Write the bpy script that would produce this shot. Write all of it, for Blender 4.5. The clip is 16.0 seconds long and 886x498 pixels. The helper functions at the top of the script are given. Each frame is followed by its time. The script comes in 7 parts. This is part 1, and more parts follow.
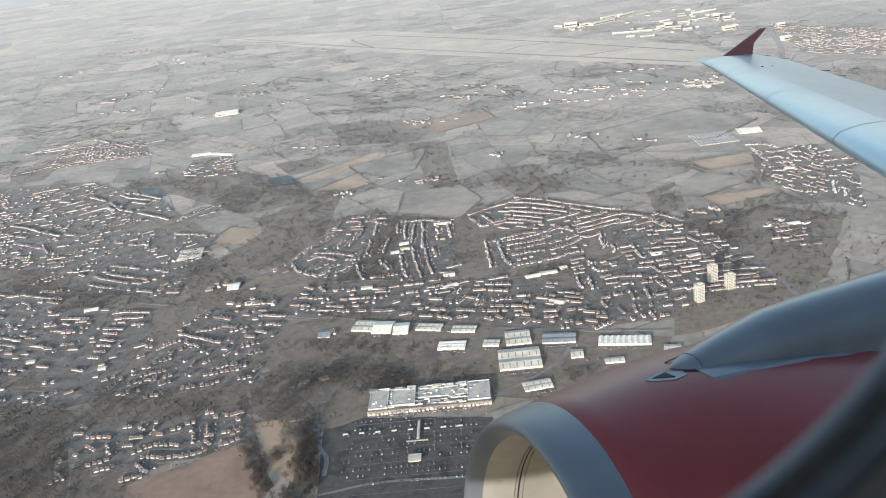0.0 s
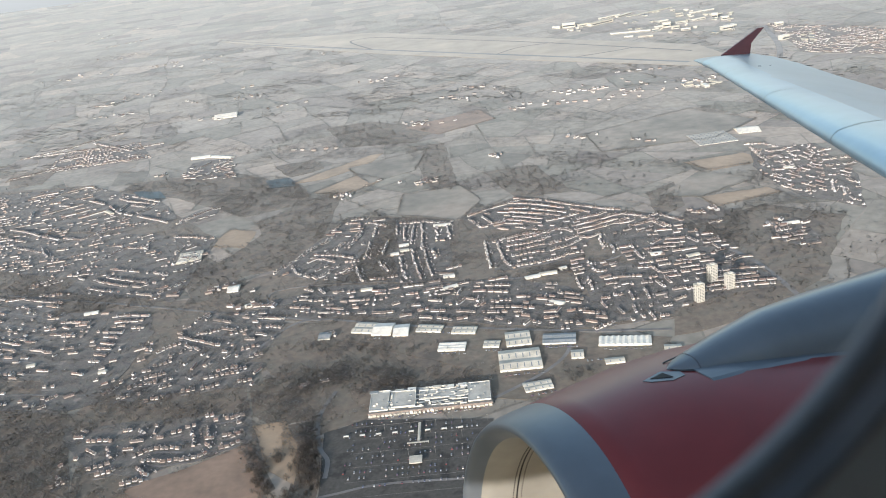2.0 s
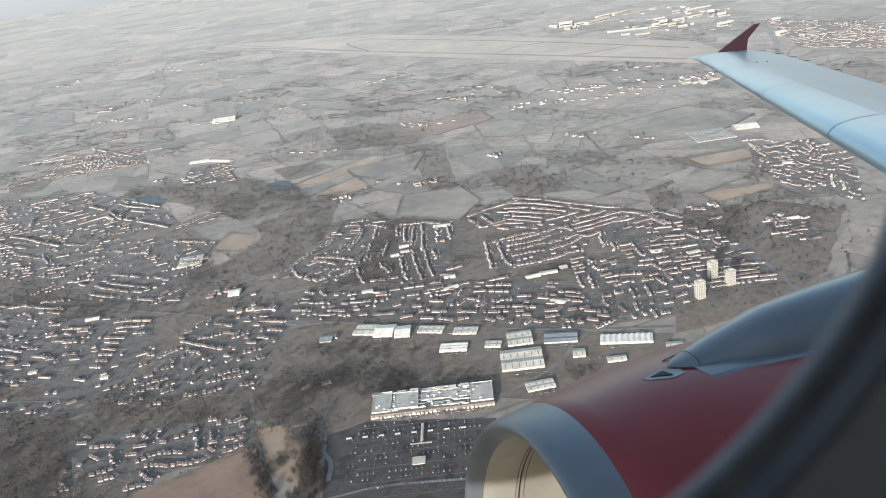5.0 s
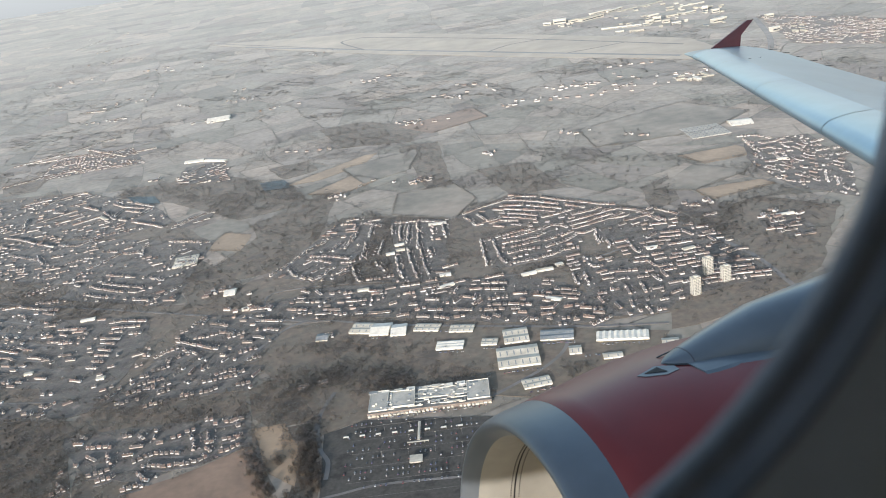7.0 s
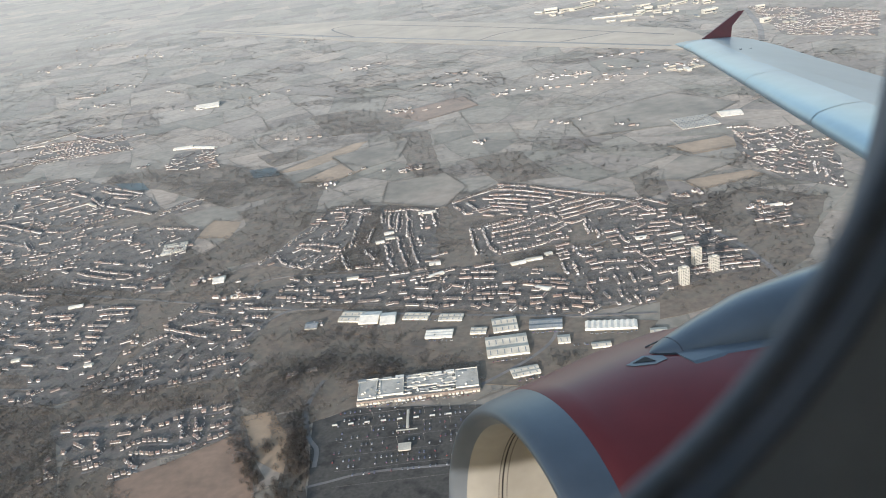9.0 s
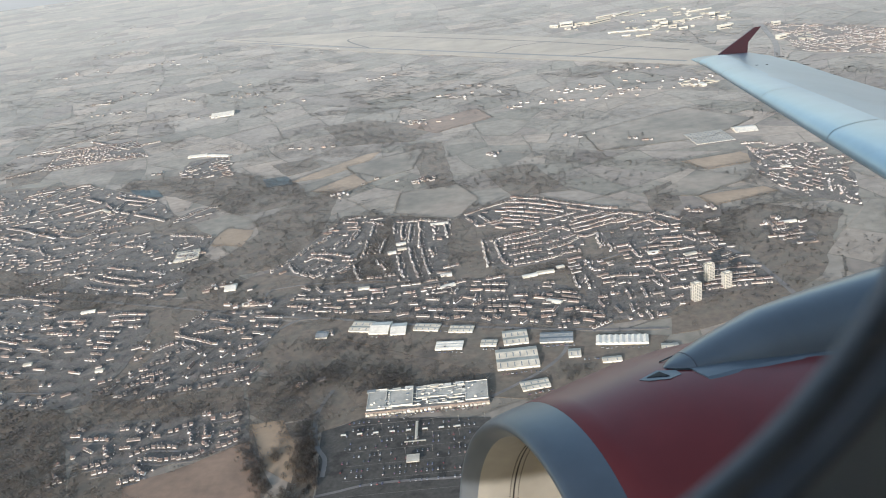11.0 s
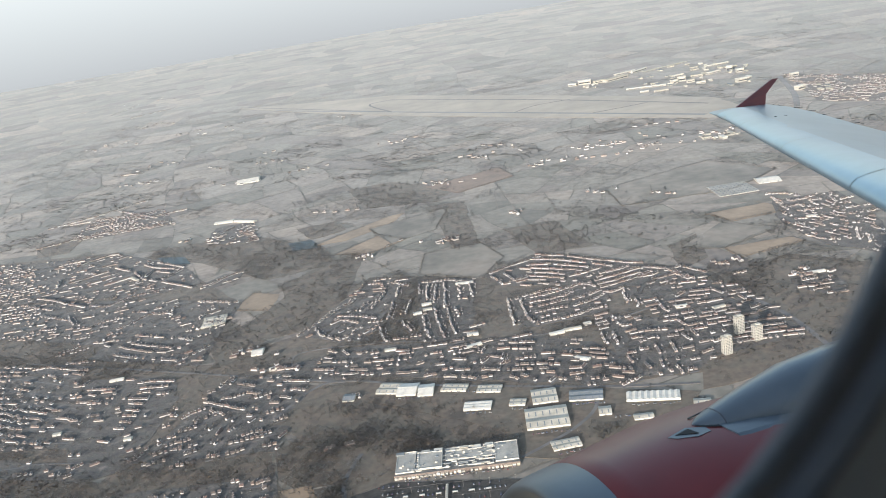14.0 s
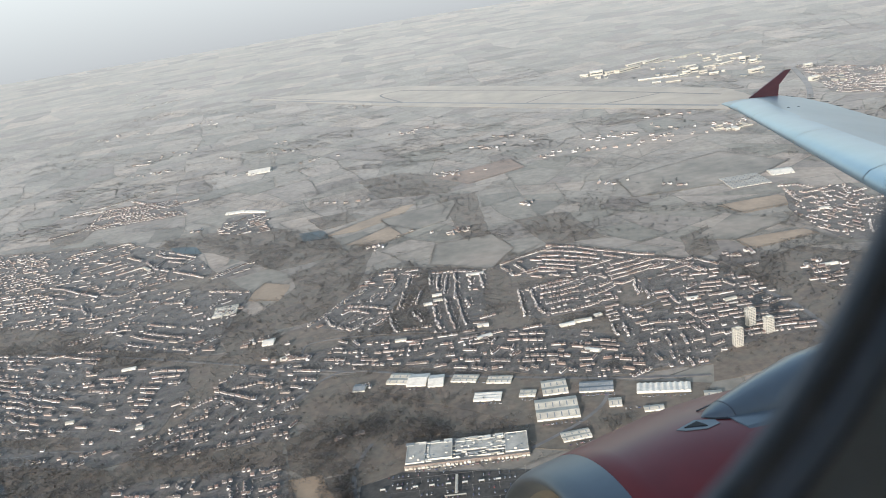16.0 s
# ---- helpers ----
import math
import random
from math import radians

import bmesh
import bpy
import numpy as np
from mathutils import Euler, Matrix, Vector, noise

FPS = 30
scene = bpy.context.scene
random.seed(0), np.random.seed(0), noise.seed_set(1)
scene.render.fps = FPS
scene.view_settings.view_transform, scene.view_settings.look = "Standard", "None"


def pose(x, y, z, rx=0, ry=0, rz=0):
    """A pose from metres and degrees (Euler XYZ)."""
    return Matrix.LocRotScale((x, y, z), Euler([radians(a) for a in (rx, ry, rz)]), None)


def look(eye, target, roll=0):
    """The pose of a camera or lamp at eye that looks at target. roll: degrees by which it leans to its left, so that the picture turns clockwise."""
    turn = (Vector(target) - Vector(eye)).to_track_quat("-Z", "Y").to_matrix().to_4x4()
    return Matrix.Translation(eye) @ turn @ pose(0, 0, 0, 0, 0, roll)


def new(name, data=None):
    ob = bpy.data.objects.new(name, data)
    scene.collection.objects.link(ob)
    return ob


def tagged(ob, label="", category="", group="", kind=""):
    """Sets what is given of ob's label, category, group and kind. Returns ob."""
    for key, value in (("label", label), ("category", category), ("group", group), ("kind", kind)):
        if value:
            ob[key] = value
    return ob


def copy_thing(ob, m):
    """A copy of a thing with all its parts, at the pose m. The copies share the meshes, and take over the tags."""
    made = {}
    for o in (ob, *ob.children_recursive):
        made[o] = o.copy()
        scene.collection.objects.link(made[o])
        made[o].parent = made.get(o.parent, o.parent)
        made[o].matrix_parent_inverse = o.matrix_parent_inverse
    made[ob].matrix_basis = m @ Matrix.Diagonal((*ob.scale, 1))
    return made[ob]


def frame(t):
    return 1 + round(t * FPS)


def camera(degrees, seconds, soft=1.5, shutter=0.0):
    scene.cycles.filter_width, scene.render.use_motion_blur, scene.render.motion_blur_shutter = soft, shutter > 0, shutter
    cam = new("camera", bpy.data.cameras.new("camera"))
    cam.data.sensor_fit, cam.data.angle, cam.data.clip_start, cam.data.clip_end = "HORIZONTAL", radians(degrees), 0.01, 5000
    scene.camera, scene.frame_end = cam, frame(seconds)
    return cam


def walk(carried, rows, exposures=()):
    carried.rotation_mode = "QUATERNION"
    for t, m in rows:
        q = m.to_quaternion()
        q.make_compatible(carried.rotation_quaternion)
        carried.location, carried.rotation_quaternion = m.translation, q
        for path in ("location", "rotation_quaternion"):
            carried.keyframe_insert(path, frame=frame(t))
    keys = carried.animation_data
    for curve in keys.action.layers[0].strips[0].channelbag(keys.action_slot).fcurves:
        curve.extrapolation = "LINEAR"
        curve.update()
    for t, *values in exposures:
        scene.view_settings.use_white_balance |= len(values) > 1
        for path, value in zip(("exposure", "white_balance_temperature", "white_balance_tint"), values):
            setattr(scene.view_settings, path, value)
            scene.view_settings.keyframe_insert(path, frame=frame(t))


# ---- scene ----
# The camera sits at a cabin window; the aircraft and the land beneath are still.
cam = camera(54.1, 16.0, soft=1.0)
cam.data.dof.use_dof = True          # focused far away, so the window's edge at arm's length goes soft
cam.data.dof.focus_distance = 600.0
cam.data.dof.aperture_fstop = 7.0
HEIGHT = 274.73          # eye above the ground; the land is laid out at two fifths of its true size
PATH = [
    (0.0, -0.0511, -0.0168, 274.7392, 68.01, 6.582, -2.192),
    (0.5, -0.0391, -0.0129, 274.7375, 68.226, 6.999, -2.058),
    (1.0, -0.0352, -0.0116, 274.737, 68.406, 7.131, -2.035),
    (1.5, -0.0242, -0.008, 274.7355, 68.418, 7.368, -2.151),
    (2.0, -0.0342, -0.0113, 274.7369, 68.084, 6.905, -2.348),
    (2.5, -0.0292, -0.0096, 274.7362, 67.916, 7.166, -2.573),
    (3.0, -0.0247, -0.0082, 274.7355, 68.005, 7.337, -2.581),
    (3.5, -0.0221, -0.0073, 274.7352, 68.035, 7.565, -2.577),
    (4.0, -0.022, -0.0073, 274.7352, 68.233, 7.567, -2.376),
    (6.5, -0.0137, -0.0045, 274.734, 67.814, 7.899, -3.159),
    (7.0, -0.009, -0.003, 274.7334, 67.901, 7.969, -3.081),
    (7.5, -0.0063, -0.002, 274.733, 67.891, 8.016, -3.216),
    (8.0, 0.0, 0.0, 274.7321, 67.847, 8.014, -3.248),
    (8.5, -0.0056, -0.0018, 274.7329, 67.412, 7.836, -3.404),
    (9.0, -0.0119, -0.0039, 274.7338, 67.095, 7.377, -3.578),
    (9.5, -0.0187, -0.0061, 274.7347, 67.291, 7.262, -3.331),
    (12.0, -0.0326, -0.0107, 274.7366, 69.811, 6.777, -2.109),
    (12.5, -0.0183, -0.0061, 274.7346, 71.225, 8.118, -1.55),
    (13.0, -0.0048, -0.0015, 274.7328, 71.325, 8.487, -1.698),
    (13.5, 0.0033, 0.0011, 274.7317, 72.441, 9.142, -1.465),
    (14.0, -0.0011, -0.0004, 274.7322, 72.049, 8.79, -1.465),
    (14.5, 0.0064, 0.0021, 274.7313, 71.405, 8.299, -1.548),
    (15.0, 0.0054, 0.0018, 274.7314, 71.775, 8.528, -1.212),
    (15.5, -0.0018, -0.0006, 274.7324, 71.396, 8.721, -1.342),
    (16.0, 0.0075, 0.0025, 274.731, 71.561, 8.835, -0.734),
]
walk(cam, [(t, pose(x, y, z, rx, ry, rz)) for t, x, y, z, rx, ry, rz in PATH], [(0.0, 0.32, 6420, 12.5), (8.0, 0.22, 6420, 12.5), (16.0, 0.15, 6420, 12.5)])

# ---- world and sun ----
SUN_FROM = Vector((-0.43, -0.87, 0.208)).normalized()
world = bpy.data.worlds.new("sky")
scene.world = world
world.use_nodes = True
wt = world.node_tree
wt.nodes.clear()
w_out = wt.nodes.new("ShaderNodeOutputWorld")
w_bg = wt.nodes.new("ShaderNodeBackground")
w_sky = wt.nodes.new("ShaderNodeTexSky")
w_sky.sky_type = "NISHITA"
w_sky.sun_disc = False
w_sky.sun_elevation = math.asin(SUN_FROM.z)
w_sky.sun_rotation = math.atan2(SUN_FROM.x, SUN_FROM.y)
w_sky.dust_density = 1.5
w_sky.air_density = 1.2
w_geo = wt.nodes.new("ShaderNodeTexCoord")
w_sep = wt.nodes.new("ShaderNodeSeparateXYZ")
w_ramp = wt.nodes.new("ShaderNodeMapRange")
w_ramp.inputs["From Min"].default_value = 0.03
w_ramp.inputs["From Max"].default_value = 0.2
w_mix = wt.nodes.new("ShaderNodeMix")
w_mix.data_type = "RGBA"
w_low = wt.nodes.new("ShaderNodeMapRange")
w_low.inputs["From Min"].default_value, w_low.inputs["From Max"].default_value = -0.056, 0.05
w_bank = wt.nodes.new("ShaderNodeMix")                   # mist bank along the horizon, brighter upwards
w_bank.data_type = "RGBA"
w_bank.inputs["A"].default_value = (1.86, 1.98, 2.02, 1)
w_bank.inputs["B"].default_value = (2.95, 3.2, 3.18, 1)
wt.links.new(w_bank.outputs["Result"], w_mix.inputs["A"])
wt.links.new(w_geo.outputs["Generated"], w_sep.inputs[0])
wt.links.new(w_sep.outputs["Z"], w_ramp.inputs["Value"])
wt.links.new(w_sep.outputs["Z"], w_low.inputs["Value"])
wt.links.new(w_low.outputs["Result"], w_bank.inputs["Factor"])
wt.links.new(w_ramp.outputs["Result"], w_mix.inputs["Factor"])
wt.links.new(w_sky.outputs["Color"], w_mix.inputs["B"])
wt.links.new(w_mix.outputs["Result"], w_bg.inputs["Color"])
w_bg.inputs["Strength"].default_value = 0.27
wt.links.new(w_bg.outputs["Background"], w_out.inputs["Surface"])

sun_data = bpy.data.lights.new("sun", "SUN")
sun_data.energy, sun_data.angle, sun_data.color = 4.1, radians(0.6), (1.0, 0.955, 0.90)
sun = new("sun", sun_data)
sun.matrix_world = look(SUN_FROM * 100, (0, 0, 0))


# ---- materials ----
def material(name, colors, scale=1.0, rough=0.7, metal=0.0, bump=0.0, pick="noise", spread=0.25, sheen=0.0, coat=0.0, detail=6.0, spec=0.5, sheen_rough=0.42, bump_scale=6.0, leafy=0.0):
    """A surface whose colours run along a ramp, picked by noise, per object or per island, with a finer grain over it."""
    m = bpy.data.materials.new(name)
    m.use_nodes = True
    nt = m.node_tree
    b = nt.nodes["Principled BSDF"]
    co = nt.nodes.new("ShaderNodeTexCoord")
    big = nt.nodes.new("ShaderNodeTexNoise")
    big.inputs["Scale"].default_value, big.inputs["Detail"].default_value = scale, detail
    fine = nt.nodes.new("ShaderNodeTexNoise")
    fine.inputs["Scale"].default_value, fine.inputs["Detail"].default_value = scale * bump_scale, 4.0
    for nz in (big, fine):
        nt.links.new(co.outputs["Object"], nz.inputs["Vector"])
    ramp = nt.nodes.new("ShaderNodeValToRGB")
    ramp.color_ramp.elements.remove(ramp.color_ramp.elements[1])
    for i, c in enumerate(colors):
        e = ramp.color_ramp.elements[0] if i == 0 else ramp.color_ramp.elements.new(i / max(1, len(colors) - 1))
        e.position = i / max(1, len(colors) - 1)
        e.color = (*c, 1)
    if pick == "noise":
        stretch = nt.nodes.new("ShaderNodeMapRange")
        stretch.inputs["From Min"].default_value, stretch.inputs["From Max"].default_value = 0.32, 0.68
        nt.links.new(big.outputs["Fac"], stretch.inputs["Value"])
        nt.links.new(stretch.outputs["Result"], ramp.inputs["Fac"])
    elif pick == "island":
        g = nt.nodes.new("ShaderNodeNewGeometry")
        nt.links.new(g.outputs["Random Per Island"], ramp.inputs["Fac"])
    else:
        o = nt.nodes.new("ShaderNodeObjectInfo")
        nt.links.new(o.outputs["Random"], ramp.inputs["Fac"])
    grain = nt.nodes.new("ShaderNodeMapRange")
    grain.inputs["From Min"].default_value, grain.inputs["From Max"].default_value = 0.3, 0.7
    grain.inputs["To Min"].default_value, grain.inputs["To Max"].default_value = 1 - spread, 1 + spread
    add = nt.nodes.new("ShaderNodeMath")
    add.operation = "ADD"
    half = nt.nodes.new("ShaderNodeMath")
    half.operation = "MULTIPLY"
    half.inputs[1].default_value = 0.5
    nt.links.new(big.outputs["Fac"], add.inputs[0])
    nt.links.new(fine.outputs["Fac"], add.inputs[1])
    nt.links.new(add.outputs[0], half.inputs[0])
    nt.links.new(half.outputs[0], grain.inputs["Value"])
    mul = nt.nodes.new("ShaderNodeMix")
    mul.data_type, mul.blend_type = "RGBA", "MULTIPLY"
    mul.inputs["Factor"].default_value = 1.0
    nt.links.new(ramp.outputs["Color"], mul.inputs["A"])
    nt.links.new(grain.outputs["Result"], mul.inputs["B"])
    nt.links.new(mul.outputs["Result"], b.inputs["Base Color"])
    b.inputs["Roughness"].default_value = rough
    b.inputs["Metallic"].default_value = metal
    b.inputs["Specular IOR Level"].default_value = spec
    b.inputs["Sheen Weight"].default_value = sheen
    b.inputs["Sheen Roughness"].default_value = sheen_rough
    # bluish sheen tint: haze colour added to surfaces at grazing angles
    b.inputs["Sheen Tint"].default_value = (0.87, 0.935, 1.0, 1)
    b.inputs["Coat Weight"].default_value = coat
    b.inputs["Coat Roughness"].default_value = 0.12
    if leafy:      # light that comes through the twigs
        thin = nt.nodes.new("ShaderNodeBsdfTranslucent")
        both = nt.nodes.new("ShaderNodeMixShader")
        both.inputs[0].default_value = leafy
        nt.links.new(mul.outputs["Result"], thin.inputs["Color"])
        nt.links.new(b.outputs["BSDF"], both.inputs[1])
        nt.links.new(thin.outputs["BSDF"], both.inputs[2])
        nt.links.new(both.outputs[0], nt.nodes["Material Output"].inputs["Surface"])
    if bump:
        bp = nt.nodes.new("ShaderNodeBump")
        bp.inputs["Strength"].default_value = bump
        bp.inputs["Distance"].default_value = 0.05
        nt.links.new(fine.outputs["Fac"], bp.inputs["Height"])
        nt.links.new(bp.outputs["Normal"], b.inputs["Normal"])
    return m


# sheen weight that imitates distance haze on land and roads; no haze is built
HAZE_SHEEN = 0.19
M_GROUND = material("winter_pasture", [(0.1493, 0.1302, 0.103), (0.216, 0.1892, 0.1485), (0.2613, 0.2101, 0.1653)], 0.012, 0.9, sheen=HAZE_SHEEN, spread=0.4)
M_FIELD = material("fields", [(0.1595, 0.146, 0.1162), (0.2636, 0.2296, 0.1849), (0.2028, 0.1835, 0.1447), (0.315, 0.26, 0.21), (0.2271, 0.2022, 0.1601), (0.345, 0.275, 0.215), (0.2461, 0.2147, 0.1754), (0.1731, 0.141, 0.1162), (0.3001, 0.2558, 0.2086), (0.2109, 0.1922, 0.1493), (0.146, 0.131, 0.1043)], 0.02, 0.9, pick="island", sheen=HAZE_SHEEN, spread=0.38)
M_TAN = material("stubble_field", [(0.2733, 0.1956, 0.126), (0.3376, 0.2404, 0.1562)], 0.03, 0.9, sheen=HAZE_SHEEN, spread=0.22)
M_PLOUGH = material("ploughed_soil", [(0.1899, 0.1262, 0.0882), (0.2484, 0.1656, 0.1147)], 0.03, 0.95, sheen=HAZE_SHEEN, spread=0.25)
M_SCRUB = material("scrub", [(0.0937, 0.0754, 0.0582), (0.1702, 0.1281, 0.0915), (0.1166, 0.0982, 0.0731), (0.1434, 0.107, 0.0782)], 0.035, 0.95, sheen=HAZE_SHEEN, spread=0.5)
M_GARDEN = material("gardens", [(0.082, 0.074, 0.066), (0.135, 0.115, 0.10), (0.10, 0.094, 0.079), (0.18, 0.15, 0.13)], 0.12, 0.95, sheen=HAZE_SHEEN, spread=0.45)
M_ROAD = material("asphalt", [(0.07, 0.0639, 0.0602), (0.1049, 0.0954, 0.089)], 0.05, 0.85, sheen=HAZE_SHEEN, spread=0.25)
M_STREET = material("worn_asphalt", [(0.125, 0.117, 0.110), (0.175, 0.162, 0.152)], 0.05, 0.85, sheen=HAZE_SHEEN, spread=0.2)
M_TARMAC = material("patched_tarmac", [(0.042, 0.040, 0.037), (0.075, 0.070, 0.063), (0.055, 0.053, 0.046)], 0.09, 0.95, sheen=0.12, spread=0.35, spec=0.2)
M_RUNWAY = material("runway_concrete", [(0.13, 0.13, 0.125), (0.18, 0.176, 0.165)], 0.01, 0.85, sheen=HAZE_SHEEN, spread=0.15)
M_AIRGRASS = material("mown_grass", [(0.3025, 0.2517, 0.188), (0.3795, 0.3141, 0.236)], 0.006, 0.9, sheen=HAZE_SHEEN, spread=0.2)
M_WATER = material("dark_water", [(0.03, 0.04, 0.045), (0.05, 0.06, 0.065)], 0.02, 0.3)
# Bare trees: twig colour kept pale, with some sheen, to imitate haze over them.
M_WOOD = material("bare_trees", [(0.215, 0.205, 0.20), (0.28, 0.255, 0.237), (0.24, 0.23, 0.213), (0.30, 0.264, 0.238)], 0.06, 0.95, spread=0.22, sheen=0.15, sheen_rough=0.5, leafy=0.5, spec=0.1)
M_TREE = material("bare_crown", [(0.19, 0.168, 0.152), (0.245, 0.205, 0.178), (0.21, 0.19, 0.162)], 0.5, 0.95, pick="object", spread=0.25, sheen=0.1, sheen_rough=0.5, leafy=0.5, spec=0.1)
M_BARK = material("bark", [(0.07, 0.055, 0.04), (0.10, 0.08, 0.06)], 2.0, 0.9)
WALLS = [(0.78, 0.76, 0.73), (0.34, 0.27, 0.235), (0.74, 0.72, 0.70), (0.66, 0.63, 0.59), (0.28, 0.225, 0.195), (0.80, 0.79, 0.77), (0.56, 0.50, 0.46), (0.76, 0.74, 0.71), (0.42, 0.34, 0.30), (0.72, 0.69, 0.65)]
ROOFS = [(0.115, 0.088, 0.075), (0.10, 0.093, 0.088), (0.145, 0.105, 0.088), (0.088, 0.084, 0.082), (0.13, 0.108, 0.097), (0.18, 0.118, 0.10)]
# The sheen on house walls and roofs imitates the lift that haze gives.
M_WALLS = material("house_walls", WALLS, 0.5, 0.6, pick="island", spread=0.15, sheen=0.3)
M_ROOFS = material("tiled_roofs", ROOFS, 0.5, 0.75, pick="island", spread=0.25, sheen=0.5)
M_WALL1 = material("render_and_brick", WALLS, 0.5, 0.8, pick="object", spread=0.15)
M_ROOF1 = material("roof_tiles", ROOFS, 1.5, 0.75, pick="object", spread=0.25, sheen=0.3)
M_WHITE = material("white_cladding", [(0.6799, 0.64, 0.553), (0.783, 0.74, 0.6451)], 0.3, 0.6, spread=0.12)
M_SHEDROOF = material("profiled_sheet_roof", [(0.4499, 0.4182, 0.3474), (0.5784, 0.5355, 0.4422)], 0.15, 0.8, spread=0.18)
M_BLUEROOF = material("blue_grey_sheet_roof", [(0.209, 0.234, 0.238), (0.266, 0.279, 0.2805)], 0.15, 0.85, spread=0.18)
M_BRICK = material("dull_brick", [(0.20, 0.165, 0.145), (0.28, 0.23, 0.20)], 0.6, 0.9, spread=0.2, spec=0.2)
M_PALEDECK = material("pale_roof_membrane", [(0.40, 0.38, 0.335), (0.49, 0.465, 0.41)], 0.12, 0.9, spread=0.18, spec=0.2)
M_DECK = material("roof_felt", [(0.15, 0.148, 0.14), (0.22, 0.215, 0.20)], 0.2, 0.95, spread=0.2, spec=0.2)
M_GLASSROOF = material("roof_light", [(0.20, 0.23, 0.25), (0.28, 0.30, 0.32)], 0.5, 0.25, spread=0.1)
M_CREAM = material("cream_concrete", [(0.46, 0.44, 0.39), (0.54, 0.52, 0.46)], 0.3, 0.8, spread=0.12)
M_PANE = material("dark_pane", [(0.05, 0.06, 0.07), (0.08, 0.09, 0.10)], 0.5, 0.15)
M_CAR = material("car_paint", [(0.6, 0.6, 0.6), (0.05, 0.05, 0.06), (0.7, 0.7, 0.68), (0.25, 0.04, 0.03), (0.08, 0.10, 0.2), (0.4, 0.41, 0.42)], 0.5, 0.3, pick="object", spread=0.05, coat=0.6)
M_TYRE = material("tyre", [(0.03, 0.03, 0.03), (0.04, 0.04, 0.04)], 2.0, 0.9)
M_WING = material("wing_paint", [(0.20, 0.285, 0.33), (0.24, 0.325, 0.37)], 0.6, 0.32, spread=0.06, coat=0.3, bump_scale=9)
M_SLAT = material("slat_metal", [(0.21, 0.36, 0.46), (0.26, 0.41, 0.51)], 0.8, 0.30, metal=0.15, spread=0.07, coat=0.4)
M_RED = material("red_cowl_paint", [(0.165, 0.024, 0.023), (0.205, 0.031, 0.030)], 0.8, 0.36, spread=0.10, coat=0.2, spec=0.35)
M_REDTIP = material("red_fence_paint", [(0.105, 0.023, 0.031), (0.13, 0.029, 0.039)], 0.8, 0.4, spread=0.10)
M_LIP = material("bare_aluminium_lip", [(0.138, 0.158, 0.174), (0.18, 0.20, 0.216)], 1.2, 0.40, metal=0.55, spread=0.08)
M_PYLON = material("pylon_grey", [(0.095, 0.118, 0.138), (0.125, 0.148, 0.168)], 1.0, 0.30, spread=0.10, coat=0.25)
M_INLET = material("cream_inlet_lining", [(0.28, 0.264, 0.225), (0.325, 0.31, 0.265)], 1.5, 0.6, spread=0.10)
M_DARK = material("dark_gap", [(0.012, 0.012, 0.013), (0.02, 0.02, 0.021)], 3.0, 0.7)
M_FAN = material("fan_blade", [(0.10, 0.10, 0.11), (0.15, 0.15, 0.16)], 2.0, 0.35, metal=0.6)
M_SEAL = material("window_seal_rubber", [(0.13, 0.1418, 0.1668), (0.169, 0.1823, 0.2102)], 20.0, 0.75, spread=0.2)
M_GASKET = material("dark_gasket", [(0.07, 0.074, 0.082), (0.09, 0.095, 0.104)], 12.0, 0.7, spread=0.2)
M_REVEAL = material("window_reveal", [(0.19, 0.225, 0.285), (0.23, 0.265, 0.33)], 14.0, 0.55, spread=0.12)
M_TRIM = material("cabin_trim", [(0.2797, 0.3095, 0.3488), (0.3146, 0.3483, 0.3887)], 10.0, 0.7, spread=0.1)
M_SKIN = material("fuselage_paint", [(0.62, 0.63, 0.64), (0.70, 0.71, 0.72)], 1.0, 0.35, spread=0.05)


# ---- mesh helpers ----
def link_bm(name, bm, mats, parent=None, smooth=False):
    me = bpy.data.meshes.new(name)
    bmesh.ops.recalc_face_normals(bm, faces=bm.faces[:])
    bm.to_mesh(me)
    bm.free()
    for m in (mats if isinstance(mats, (list, tuple)) else [mats]):
        me.materials.append(m)
    if smooth:
        me.shade_smooth()
    ob = new(name, me)
    if parent:
        ob.parent = parent
    return ob


def part(name, bm, mat, parent, label="", smooth=False):
    ob = link_bm(name, bm, mat, parent, smooth)
    if label:
        tagged(ob, label)
    return ob


def share(name, me, parent, m=None):
    ob = new(name, me)
    ob.parent = parent
    if m is not None:
        ob.matrix_basis = m
    return ob


def box(bm, cx, cy, cz, sx, sy, sz, rz=0.0, mat=0):
    """A box with its base centre at (cx, cy, cz)."""
    m = Matrix.Translation((cx, cy, cz + sz / 2)) @ Matrix.Rotation(rz, 4, "Z") @ Matrix.Diagonal((sx, sy, sz, 1))
    r = bmesh.ops.create_cube(bm, size=1.0, matrix=m)
    for v in r["verts"]:
        for f in v.link_faces:
            f.material_index = mat
    return r["verts"]


def loft(bm, loops, closed=True, cap=False, mat=0):
    """Skins a row of loops that have the same number of points."""
    rows = [[bm.verts.new(p) for p in lp] for lp in loops]
    n = len(rows[0])
    for a, b in zip(rows, rows[1:]):
        for i in range(n if closed else n - 1):
            j = (i + 1) % n
            bm.faces.new((a[i], a[j], b[j], b[i])).material_index = mat
    if cap:
        bm.faces.new(rows[0][::-1]).material_index = mat
        bm.faces.new(rows[-1]).material_index = mat
    return rows


